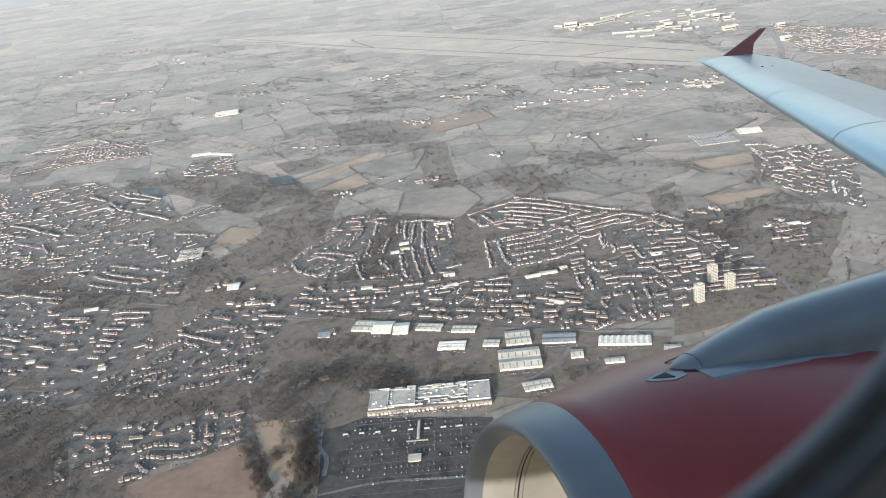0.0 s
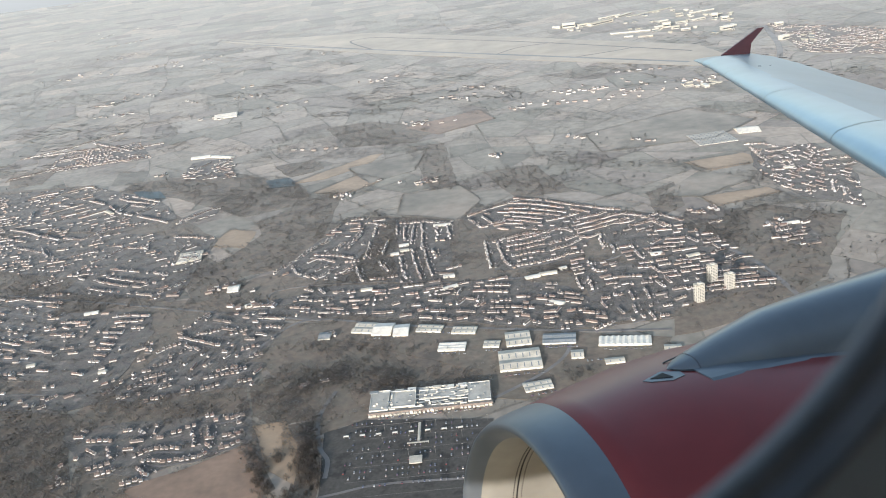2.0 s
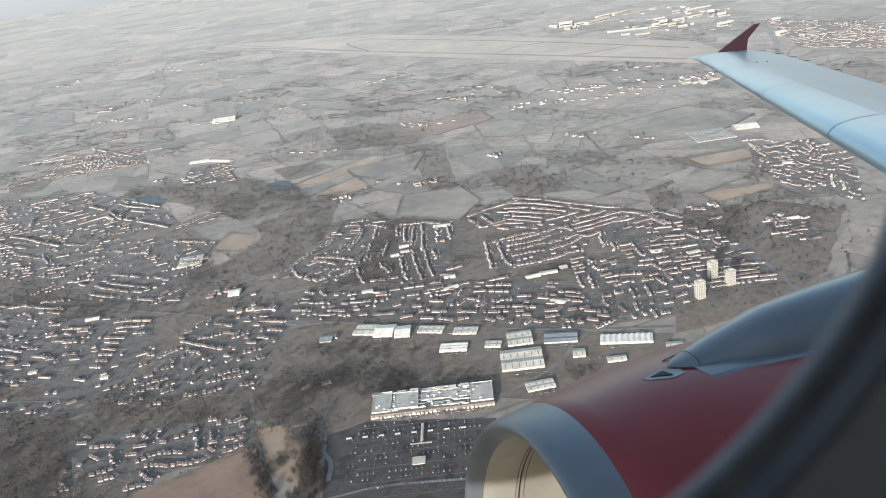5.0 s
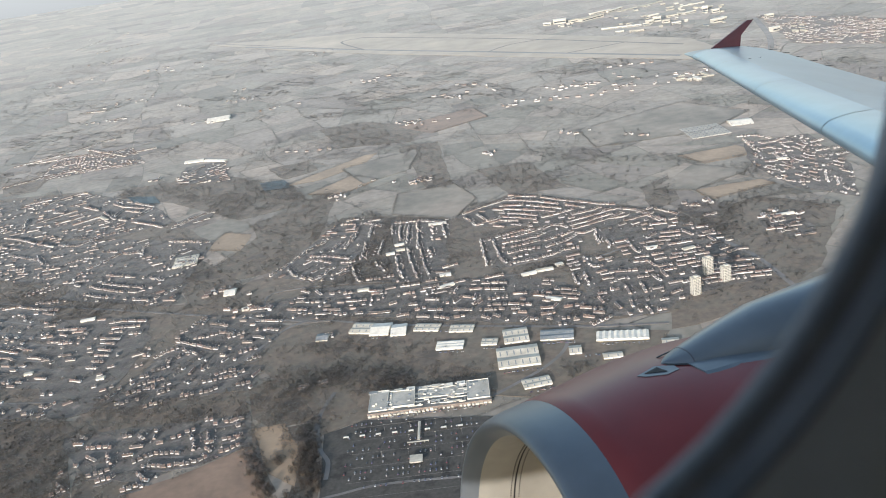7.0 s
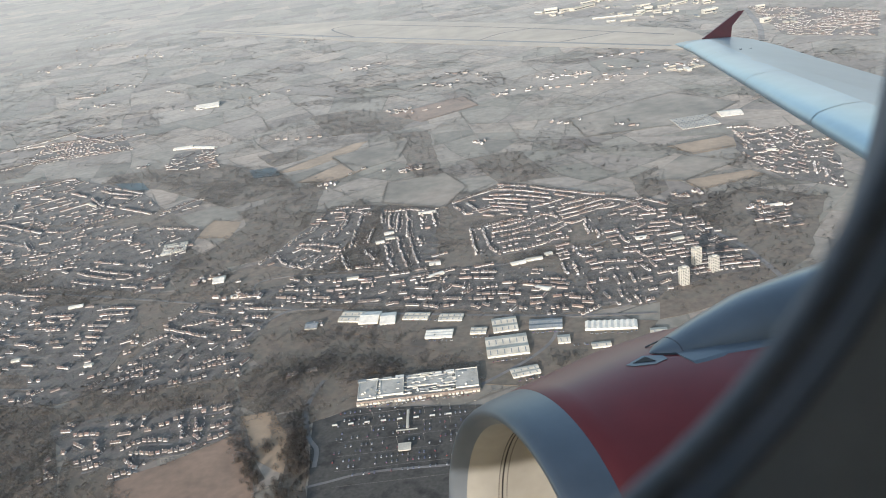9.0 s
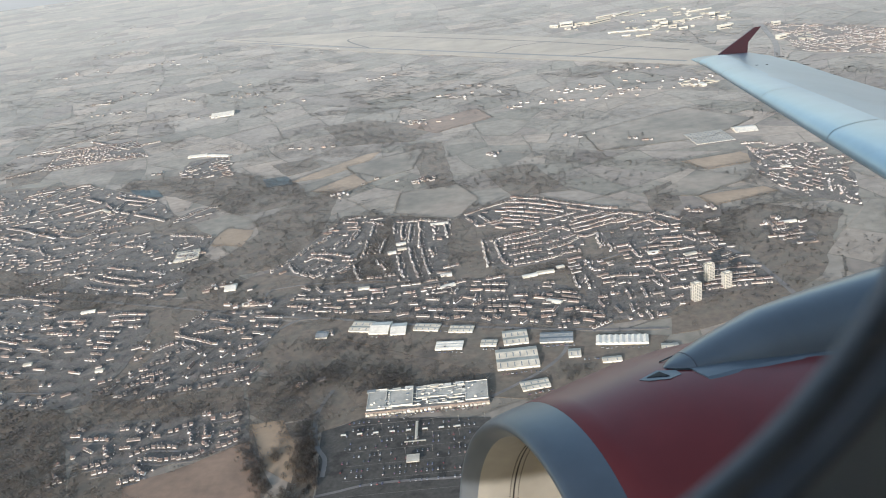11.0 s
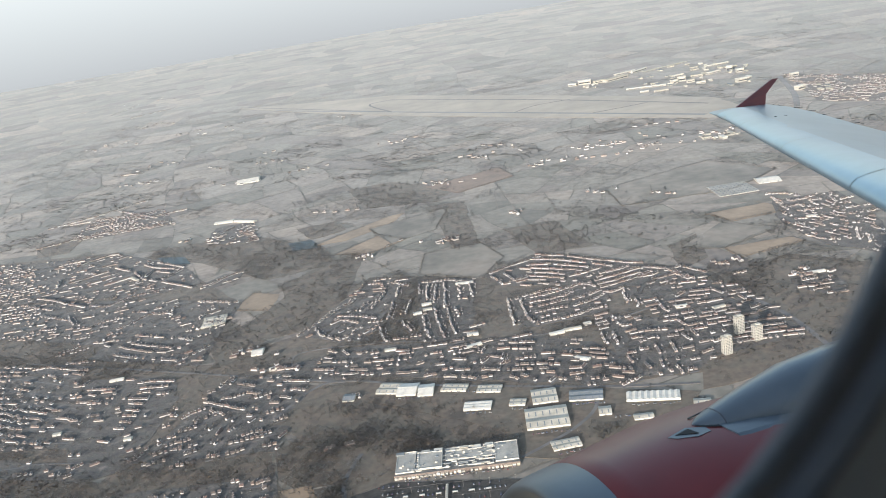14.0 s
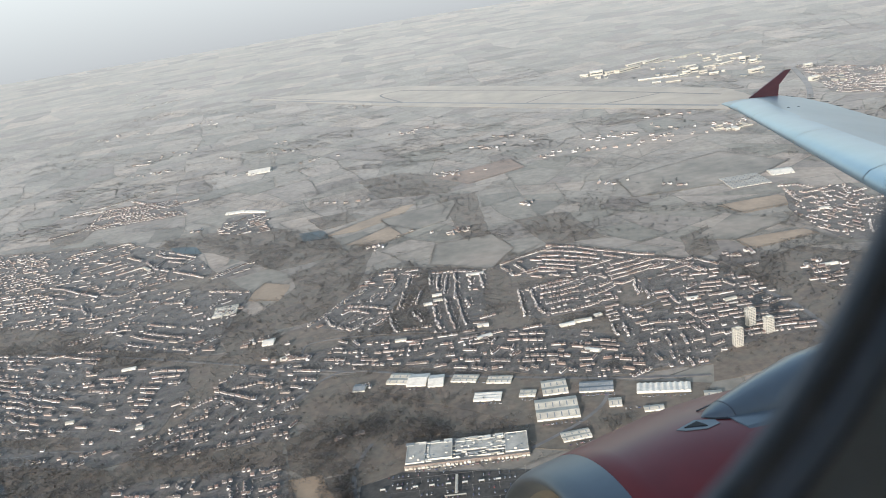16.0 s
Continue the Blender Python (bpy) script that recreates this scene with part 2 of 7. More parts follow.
def soup(name, verts, tris, mats, index=None, normals=None):
    """One joined mesh from arrays of corners and triangles."""
    me = bpy.data.meshes.new(name)
    verts, tris = np.asarray(verts, np.float32).reshape(-1, 3), np.asarray(tris, np.int32).reshape(-1, 3)
    me.vertices.add(len(verts))
    me.vertices.foreach_set("co", verts.ravel())
    me.loops.add(tris.size)
    me.loops.foreach_set("vertex_index", tris.ravel())
    me.polygons.add(len(tris))
    me.polygons.foreach_set("loop_start", np.arange(0, tris.size, 3, dtype=np.int32))
    for m in mats:
        me.materials.append(m)
    if index is not None:
        me.polygons.foreach_set("material_index", np.asarray(index, np.int32))
    me.update(calc_edges=True)
    if normals is None:
        me.shade_flat()
    else:
        me.shade_smooth()
        me.normals_split_custom_set_from_vertices(normals.tolist())
    return new(name, me)


def inside(px, py, poly):
    px, py = np.asarray(px, float), np.asarray(py, float)
    hit = np.zeros(px.shape, bool)
    n = len(poly)
    for i in range(n):
        (x0, y0), (x1, y1) = poly[i], poly[(i + 1) % n]
        cond = (y0 > py) != (y1 > py)
        hit ^= cond & (px < (x1 - x0) * (py - y0) / ((y1 - y0) or 1e-9) + x0)
    return hit


LEVEL = [0.06, 0.34]      # each sheet lies a little above the one laid before it: patches, roads


def patch(name, poly, mat, label, category="ground", ragged=0.0):
    """A thin slab of ground, its outline broken up a little."""
    LEVEL[0] += 0.003
    z = LEVEL[0]
    pts = []
    n = len(poly)
    for i in range(n):
        a, b = Vector((*poly[i], 0)), Vector((*poly[(i + 1) % n], 0))
        k = max(1, int((b - a).length / 12)) if ragged else 1
        for j in range(k):
            p = a.lerp(b, j / k)
            pts.append((p.x + random.uniform(-ragged, ragged), p.y + random.uniform(-ragged, ragged)))
    bm = bmesh.new()
    vs = [bm.verts.new((x, y, z)) for x, y in pts]
    f = bm.faces.new(vs)
    lower = bmesh.ops.extrude_face_region(bm, geom=[f])
    for v in [g for g in lower["geom"] if isinstance(g, bmesh.types.BMVert)]:
        v.co.z = -0.3
    bmesh.ops.triangulate(bm, faces=bm.faces[:])
    ob = link_bm(name, bm, mat)
    return tagged(ob, label, category, kind="structure")


def ribbon(name, pts, width, mat, label, category="road"):
    """A road, track or strip that follows a line."""
    LEVEL[1] = 0.34 + (LEVEL[1] - 0.34 + 0.004) % 0.064
    z = LEVEL[1]
    ps = [Vector((x, y, 0)) for x, y in pts]
    line = []
    for i in range(len(ps) - 1):
        p0, p1, p2, p3 = ps[max(i - 1, 0)], ps[i], ps[i + 1], ps[min(i + 2, len(ps) - 1)]
        for k in range(6):
            t = k / 6
            line.append(0.5 * ((2 * p1) + (p2 - p0) * t + (2 * p0 - 5 * p1 + 4 * p2 - p3) * t * t + (3 * p1 - p0 - 3 * p2 + p3) * t ** 3))
    line.append(ps[-1])
    bm = bmesh.new()
    rows = []
    for i, p in enumerate(line):
        d = (line[min(i + 1, len(line) - 1)] - line[max(i - 1, 0)]).normalized()
        s = Vector((-d.y, d.x, 0)) * width / 2
        rows.append([(p.x + s.x, p.y + s.y, -0.2), (p.x + s.x, p.y + s.y, z), (p.x - s.x, p.y - s.y, z), (p.x - s.x, p.y - s.y, -0.2)])
    loft(bm, rows, closed=False)
    ob = link_bm(name, bm, mat)
    return tagged(ob, label, category, kind="structure")


# ---- the land: zones in metres, x to the side, y away ----
ESTATES = [  # outline, two points along its streets, street spacing, share of terraces, bow of the streets
    ([(12.8, 758.4), (40.9, 774.6), (70.7, 796.2), (136.9, 742.7), (100.6, 700.0), (86.0, 702.1), (35.7, 721.1)], (62.5, 774.4), (119.2, 732.0), 14.8, 1.3, (0, 0, 0)),
    ([(100.6, 700.0), (133.9, 740.9), (199.6, 691.9), (198.8, 673.5), (163.2, 665.7), (105.9, 689.2)], (108.7, 703.6), (147.7, 721.9), 13.7, 1.3, (0, 0, 0)),
    ([(32.7, 690.2), (88.4, 701.1), (124.1, 682.7), (100.0, 633.3), (48.9, 625.3), (35.6, 627.0)], (45.7, 675.5), (99.3, 679.6), 16.0, 0.35, (0, 0, 0)),
    ([(123.3, 678.9), (196.9, 667.3), (213.5, 646.4), (224.9, 575.3), (222.8, 539.7), (196.9, 539.6), (161.2, 533.6), (139.3, 609.4)], (169.8, 639.2), (193.6, 641.9), 14.8, 1.0, (0, 0, 0)),
    ([(99.5, 631.1), (138.5, 606.2), (161.2, 533.6), (142.7, 517.6), (97.3, 556.7), (91.2, 611.2)], (108.2, 588.2), (137.2, 584.6), 13.7, 0.8, (0, 0, 0)),
    ([(-5.5, 616.9), (47.1, 611.4), (85.5, 581.0), (97.3, 556.7), (141.9, 515.2), (73.5, 517.1), (-9.1, 550.0)], (0.1, 567.2), (40.3, 557.8), 14.8, 1.1, (0, 0, 0)),
    ([(-45.6, 775.1), (7.4, 757.7), (3.1, 702.6), (-45.6, 713.2)], (-40.4, 735.0), (0.5, 727.6), 12.5, 0.8, (0, 0, 0)),
    ([(-45.6, 713.2), (-20.6, 708.4), (-25.3, 624.3), (-45.5, 629.6)], (-38.1, 710.1), (-30.9, 635.3), 10.3, 0.1, (0, 0, 0)),
    ([(-19.6, 707.9), (3.1, 702.6), (-3.1, 619.3), (-24.0, 623.8)], (-19.8, 654.3), (-1.1, 654.2), 12.5, 0.9, (0, 0, 0)),
    ([(-95.4, 793.9), (-53.9, 786.7), (-63.7, 737.7), (-114.1, 751.6)], (-99.5, 770.7), (-61.8, 769.6), 13.7, 1.0, (0, 0, 0)),
    ([(-114.1, 751.6), (-63.7, 737.7), (-70.7, 712.7), (-87.1, 645.0), (-146.6, 676.5), (-127.7, 729.0)], (-133.5, 688.5), (-91.3, 721.1), 13.7, 0.6, (0, 0, 0)),
    ([(-157.4, 622.0), (-86.8, 639.3), (3.0, 611.6), (-9.0, 551.8), (-83.5, 579.8), (-139.9, 591.3)], (-138.7, 615.4), (-41.1, 606.6), 14.8, 0.5, (0, 0, 0)),
    ([(-675.1, 1086.7), (-423.9, 1035.2), (-319.2, 949.6), (-279.4, 870.2), (-333.8, 851.5), (-589.6, 924.3)], (-490.7, 992.4), (-419.6, 1022.1), 19.4, 0.5, (0, 0, 0)),
    ([(-587.4, 920.0), (-331.0, 842.3), (-220.4, 788.4), (-223.3, 720.4), (-230.0, 663.4), (-351.1, 736.7), (-538.2, 826.5)], (-370.6, 790.6), (-303.8, 807.7), 19.4, 0.5, (0, 0, 0)),
    ([(-333.3, 730.2), (-222.9, 695.5), (-226.4, 648.1), (-337.1, 698.0)], (-311.3, 709.9), (-231.5, 669.5), 16.0, 0.8, (0, 0, 0)),
    ([(-491.7, 738.2), (-336.0, 684.1), (-290.0, 536.8), (-398.0, 560.2)], (-480.5, 717.0), (-332.0, 670.7), 17.1, 0.5, (0, 0, 0)),
    ([(-324.0, 655.3), (-241.7, 632.6), (-229.5, 592.9), (-236.3, 514.0), (-275.9, 507.5), (-294.4, 538.1)], (-316.3, 640.5), (-243.6, 626.2), 16.0, 0.6, (0, 0, 0)),
    ([(-207.2, 585.7), (-192.6, 618.9), (-128.2, 601.8), (-127.4, 559.9), (-147.1, 528.9), (-197.9, 563.4)], (-198.0, 582.7), (-147.3, 556.0), 12.5, 0.7, (0, 0, 0)),
    ([(-235.1, 510.1), (-204.5, 574.2), (-151.2, 530.2), (-133.4, 520.9), (-137.6, 492.7), (-190.3, 497.4), (-218.4, 491.6)], (-229.8, 505.1), (-189.9, 546.0), 13.7, 0.4, (0, 0, 0)),
    ([(-252.8, 464.5), (-218.6, 467.7), (-134.6, 461.9), (-127.6, 427.3), (-155.0, 416.8), (-184.5, 407.0), (-229.9, 428.5)], (-234.5, 452.0), (-134.9, 452.6), 14.8, 0.7, (0, 0, 0)),
    ([(319.3, 849.6), (385.5, 849.3), (375.4, 739.9), (344.9, 663.8), (308.4, 705.2), (302.0, 789.4)], (329.3, 848.2), (343.6, 786.4), 14.8, 0.6, (0, 0, 0)),
    ([(621.2, 1582.4), (752.2, 1377.1), (657.4, 1200.1), (563.9, 1295.0)], (610.4, 1402.2), (649.4, 1294.2), 20.5, 0.5, (0, 0, 0)),
    ([(-527.9, 1141.3), (-538.3, 1254.8), (-431.1, 1259.4), (-385.2, 1151.2)], (-523.4, 1170.2), (-427.4, 1217.3), 18.2, 0.3, (0, 0, 0)),
    ([(-312.0, 1020.6), (-315.4, 1097.7), (-263.9, 1098.8), (-240.5, 996.0)], (-311.1, 1031.7), (-250.4, 1024.0), 16.0, 0.9, (0, 0, 0)),
    ([(-398.0, 560.2), (-273.1, 510.2), (-257.4, 520.0), (-229.3, 503.5), (-255.2, 491.7), (-377.8, 521.7)], (-388.7, 542.6), (-259.1, 502.9), 16.0, 0.15, (0, 0, 0)),
    ([(-277.2, 860.5), (-259.3, 887.8), (-237.8, 887.1), (-238.6, 860.8), (-265.1, 846.9)], (-273.0, 855.3), (-239.9, 882.6), 13.7, 0.9, (0, 0, 0)),
    ([(253.8, 648.8), (282.7, 656.6), (286.8, 614.5), (273.8, 595.4), (250.7, 623.8)], (251.3, 636.5), (281.5, 643.2), 14.8, 0.5, (0, 0, 0)),
]
WOODS = [
    ([(-95.8, 548.0), (-65.4, 541.6), (-18.3, 524.7), (-9.4, 509.7), (-41.7, 511.2), (-84.5, 527.8), (-119.9, 530.9), (-129.2, 541.9)], 4.2, 2.4),
    ([(-57.9, 473.7), (-50.9, 482.8), (-36.4, 481.3), (-29.4, 473.6), (-34.8, 468.4), (-45.4, 468.7)], 2.2, 3.2),
    ([(-114.7, 486.1), (-108.0, 491.1), (-96.9, 490.7), (-94.2, 480.1), (-102.6, 474.4), (-111.6, 475.0)], 2.4, 3.0),
    ([(-94.1, 501.5), (-79.3, 504.4), (-71.1, 488.8), (-77.7, 475.4), (-88.6, 478.5)], 2.6, 3.0),
    ([(62.3, 458.0), (74.2, 464.9), (77.7, 456.8), (64.0, 448.7)], 2.8, 2.6),
    ([(-131.0, 422.4), (-123.0, 399.2), (-112.5, 377.0), (-107.5, 380.0), (-118.0, 404.0), (-126.0, 425.0)], 2.2, 3.0),
    ([(-108.0, 428.0), (-103.5, 432.0), (-107.5, 402.0), (-112.0, 405.0)], 2.4, 2.6),
    ([(-98.5, 434.0), (-93.0, 448.0), (-84.5, 376.0), (-92.5, 378.0)], 2.4, 3.2),
    ([(-79.7, 512.2), (-41.7, 493.1), (-27.9, 461.0), (-62.9, 461.1)], 3.4, 2.8),
    ([(-27.2, 485.0), (14.4, 465.5), (8.9, 445.2), (-21.4, 449.3)], 3.4, 2.4),
    ([(-109.5, 543.9), (-65.1, 531.5), (-41.7, 506.6), (-79.7, 512.2)], 4.5, 2.4),
    ([(64.8, 471.4), (84.0, 461.9), (63.7, 447.5), (47.3, 451.0)], 4, 2.2),
    ([(-145.3, 666.7), (-113.5, 744.2), (-96.0, 805.6), (13.0, 761.5), (74.4, 803.3), (203.9, 689.9), (228.9, 535.4), (141.0, 512.0), (72.7, 513.1), (-153.1, 593.9)], 7, 1.9),
    ([(-682.8, 1101.4), (-428.3, 1048.5), (-281.8, 880.0), (-221.6, 788.9), (-225.8, 645.7), (-128.2, 601.8), (-133.1, 513.2), (-225.3, 490.1), (-379.9, 525.8)], 8, 1.9),
    ([(-382.1, 529.9), (-249.9, 487.0), (-241.0, 450.8), (-216.5, 372.3), (-310.2, 393.2)], 3.9, 3.4),
    ([(-137.6, 492.7), (-110.3, 513.9), (-85.9, 491.8), (-86.2, 445.5), (-116.3, 441.6), (-132.3, 458.1)], 4.5, 3.4),
    ([(-112.8, 440.7), (-89.4, 443.3), (-81.3, 342.2), (-98.3, 346.0), (-99.9, 414.6)], 4.2, 3.4),
    ([(-113.8, 547.0), (-73.4, 542.5), (-5.1, 489.3), (19.7, 481.6), (13.8, 458.9), (-41.9, 471.8), (-94.7, 509.1)], 7, 2.6),
    ([(-240.5, 515.2), (-190.3, 497.4), (-141.5, 493.8), (-132.8, 461.4), (-181.9, 462.2), (-246.7, 467.1), (-249.9, 487.0)], 5, 3.4),
    ([(-188.1, 821.7), (-101.8, 909.3), (-114.7, 759.1), (-143.4, 689.8), (-186.0, 681.8), (-204.1, 725.9), (-177.1, 785.4)], 8, 3.4),
    ([(-262.9, 1035.3), (-154.4, 935.5), (-135.3, 867.3), (-203.4, 845.1), (-296.9, 943.1), (-379.2, 1002.7), (-374.4, 1033.5)], 8, 3.6),
    ([(172.1, 548.8), (193.4, 540.9), (181.9, 530.8)], 6, 3.2),
    ([(184.9, 658.9), (271.2, 699.4), (322.8, 652.3), (259.4, 545.8), (231.2, 526.9), (225.3, 615.8)], 8, 3.2),
    ([(-142.4, 1465.3), (140.2, 1340.2), (91.4, 1137.7), (-102.6, 1214.5)], 15, 3.4),
    ([(-38.8, 1038.9), (10.3, 1037.2), (18.8, 849.3), (-5.3, 833.0)], 9, 3.4),
    ([(107.5, 979.6), (237.4, 966.8), (236.7, 795.2), (131.1, 793.4), (97.9, 868.7)], 14, 3.2),
    ([(-1588.2, 2821.6), (-578.6, 2306.9), (-214.9, 1343.7), (-488.8, 1367.9), (-1014.7, 1731.9)], 26, 3.5),
    ([(-139.4, 620.8), (-227.2, 651.6), (-511.7, 776.2), (-495.6, 745.6), (-216.9, 627.1)], 7, 3),
    ([(-101.0, 587.7), (73.2, 515.5), (68.1, 508.8), (-100.2, 578.0)], 5, 2.2),
    ([(101.0, 555.3), (125.1, 523.7), (83.9, 511.9), (79.1, 526.3)], 8, 2.8),
    ([(-228.9, 425.6), (-183.8, 404.3), (-188.1, 366.0), (-216.5, 372.3)], 5, 3),
    ([(-135.9, 459.1), (-123.3, 443.5), (-123.3, 420.6), (-129.3, 427.7)], 5, 3),
    ([(-538.2, 826.5), (-348.5, 729.6), (-338.6, 702.0), (-495.6, 745.6)], 7, 3),
    ([(-149.6, 1194.0), (-86.1, 1203.8), (6.5, 1112.2), (-24.4, 1057.7), (-111.1, 1075.2)], 10, 3.4),
    ([(46.6, 895.9), (102.3, 898.6), (126.1, 795.9), (70.7, 796.2)], 8, 3.2),
    ([(189.6, 764.3), (222.2, 783.9), (213.1, 719.4), (182.3, 699.9)], 7, 3.2),
    ([(-439.4, 1539.2), (-313.0, 1568.4), (-121.5, 1262.3), (-226.3, 1294.4)], 16, 3.4),
    ([(151.7, 1430.4), (373.1, 1288.8), (297.1, 1258.5), (179.5, 1308.7)], 18, 3.2),
    ([(-575.3, 1144.8), (-513.7, 1165.2), (-506.9, 1086.8), (-549.7, 1084.3)], 10, 3.4),
    ([(-468.6, 1392.3), (-409.1, 1412.5), (-329.2, 1176.9), (-380.4, 1162.5)], 12, 3.4),
    ([(-198.6, 1025.6), (-151.0, 1037.1), (-133.3, 991.1), (-171.2, 969.7)], 8, 3.2),
    ([(-248.2, 785.0), (-175.7, 677.9), (-148.8, 624.1), (-210.8, 640.5), (-233.7, 699.5)], 6, 3.2),
]
TANS = [
    [(-224.5, 771.1), (-211.8, 811.0), (-182.4, 795.4), (-188.2, 753.5)],
    [(-168.0, 942.2), (-80.5, 1023.4), (-63.2, 1026.5), (-79.3, 985.8), (-129.5, 944.2)],
    [(-138.1, 897.1), (-91.0, 946.2), (-61.4, 913.8), (-100.1, 878.8)],
    [(247.7, 840.0), (311.5, 847.4), (321.4, 813.3), (262.2, 805.2)],
    [(231.0, 735.3), (291.9, 738.9), (300.6, 722.4), (236.1, 705.3)],
    [(-128.6, 444.9), (-110.0, 445.9), (-97.3, 414.0), (-96.7, 383.2), (-113.6, 397.2)],
]
PLOUGHS = [
    [(-192.1, 400.3), (-168.7, 406.7), (-127.6, 427.3), (-117.6, 403.3), (-107.0, 347.9), (-183.4, 364.9)],
    [(-38.2, 1140.4), (65.4, 1190.4), (82.7, 1126.9), (5.2, 1082.8)],
]
SCRUBS = [
    [(-152.5, 589.9), (-82.9, 569.4), (-73.9, 510.4), (-94.1, 501.5), (-131.3, 528.0)],
    [(-92.3, 479.6), (-41.9, 471.8), (-45.4, 449.8), (-62.1, 435.9), (-86.5, 427.8)],
    [(141.7, 514.4), (196.3, 537.9), (227.2, 531.3), (201.4, 501.4), (137.6, 488.3)],
    [(-147.7, 533.1), (-105.5, 544.3), (-82.6, 498.0), (-115.6, 493.4)],
    [(-118.4, 552.7), (19.7, 481.6), (13.4, 455.6), (-63.3, 474.6), (-89.7, 446.5), (-125.1, 482.2)],
    [(217.6, 606.9), (251.7, 604.7), (237.8, 524.4), (221.0, 521.2)],
    [(-165.5, 674.1), (-143.4, 689.8), (-140.8, 631.7), (-157.4, 622.0), (-210.8, 640.5)],
]
PASTURES = [
    [(-39.8, 849.6), (19.5, 858.6), (38.1, 803.1), (12.4, 752.4), (-45.6, 791.2)],
    [(-105.6, 976.4), (-11.3, 1017.7), (-26.6, 934.6), (-76.8, 907.0)],
    [(196.9, 752.1), (251.5, 806.9), (291.9, 766.0), (231.0, 735.3)],
    [(176.4, 991.2), (315.8, 1049.6), (368.7, 965.9), (304.2, 911.8), (179.4, 912.7)],
]
AIRFIELD = [(-538.1, 2363.3), (-366.6, 2268.8), (-115.4, 2140.9), (196.8, 1783.7), (457.9, 1460.3), (471.9, 1301.9), (403.9, 1291.5), (164.7, 1532.6), (-105.2, 1817.0), (-328.2, 2084.3)]
WORKS = [(-83.0, 572.2), (72.7, 513.1), (133.6, 487.3), (119.0, 461.8), (77.9, 449.9), (44.4, 433.7), (15.4, 442.0), (14.8, 468.8), (-19.4, 497.4), (-81.3, 540.8)]
CAR_PARK = [(-84.8, 427.4), (-62.1, 435.9), (13.1, 421.3), (-5.4, 325.2), (-81.3, 342.2)]
BUILT = [e[0] for e in ESTATES] + [AIRFIELD, WORKS, CAR_PARK]
OPEN = TANS + PLOUGHS + PASTURES

bm = bmesh.new()
ring = [[(r * math.sin(a), r * math.cos(a), 0 if r < 4000 else -0.5) for a in [2 * math.pi * k / 96 for k in range(96)]] for r in (20, 150, 400, 900, 1800, 3200, 4950)]
rows = loft(bm, ring)
bm.faces.new(rows[0])
for v in bm.verts:
    v.co.z -= 0.06
ground = tagged(link_bm("ground", bm, M_GROUND), "dull winter farmland and scrub reaching the misty horizon", "ground", kind="structure")


# fields, cut from one sheet again and again
def cut(poly, p, d):
    """Splits a convex outline by the line through p along d."""
    sides = ([], [])
    n = len(poly)
    for i in range(n):
        a, b = poly[i], poly[(i + 1) % n]
        sa = (a[0] - p[0]) * d[1] - (a[1] - p[1]) * d[0]
        sb = (b[0] - p[0]) * d[1] - (b[1] - p[1]) * d[0]
        sides[0 if sa >= 0 else 1].append(a)
        if (sa >= 0) != (sb >= 0):
            t = sa / (sa - sb)
            q = (a[0] + t * (b[0] - a[0]), a[1] + t * (b[1] - a[1]))
            sides[0].append(q)
            sides[1].append(q)
    return sides


def area(poly):
    return abs(sum(poly[i][0] * poly[(i + 1) % len(poly)][1] - poly[(i + 1) % len(poly)][0] * poly[i][1] for i in range(len(poly)))) / 2


rng = random.Random(11)
fields, stack = [], [[(-4200, 150), (3600, 150), (3600, 4900), (-4200, 4900)]]
while stack:
    poly = stack.pop()
    if len(poly) < 3:
        continue
    cx, cy = sum(p[0] for p in poly) / len(poly), sum(p[1] for p in poly) / len(poly)
    dist = math.hypot(cx, cy)
    target = (34 + dist * 0.022) ** 2 * rng.uniform(0.5, 1.9)
    if area(poly) < target:
        fields.append((poly, cx, cy, dist))
        continue
    edges = sorted(((poly[i], poly[(i + 1) % len(poly)]) for i in range(len(poly))), key=lambda e: -math.dist(*e))
    (ax, ay), (bx, by) = edges[0]
    t = rng.uniform(0.36, 0.64)
    ang = math.atan2(by - ay, bx - ax) + math.pi / 2 + rng.gauss(0, 0.22)
    stack += cut(poly, (ax + t * (bx - ax), ay + t * (by - ay)), (math.cos(ang), math.sin(ang)))


def warp(x, y):
    """Bends the field pattern, as lanes and brooks do."""
    q = noise.noise_vector(Vector((x / 260, y / 260, 0.5))) * 34 + noise.noise_vector(Vector((x / 90, y / 90, 3.5))) * 9
    return x + q.x, y + q.y


def in_view(x, y, margin=0.72):
    return y > 200 and abs(math.atan2(x + 120, y)) < margin


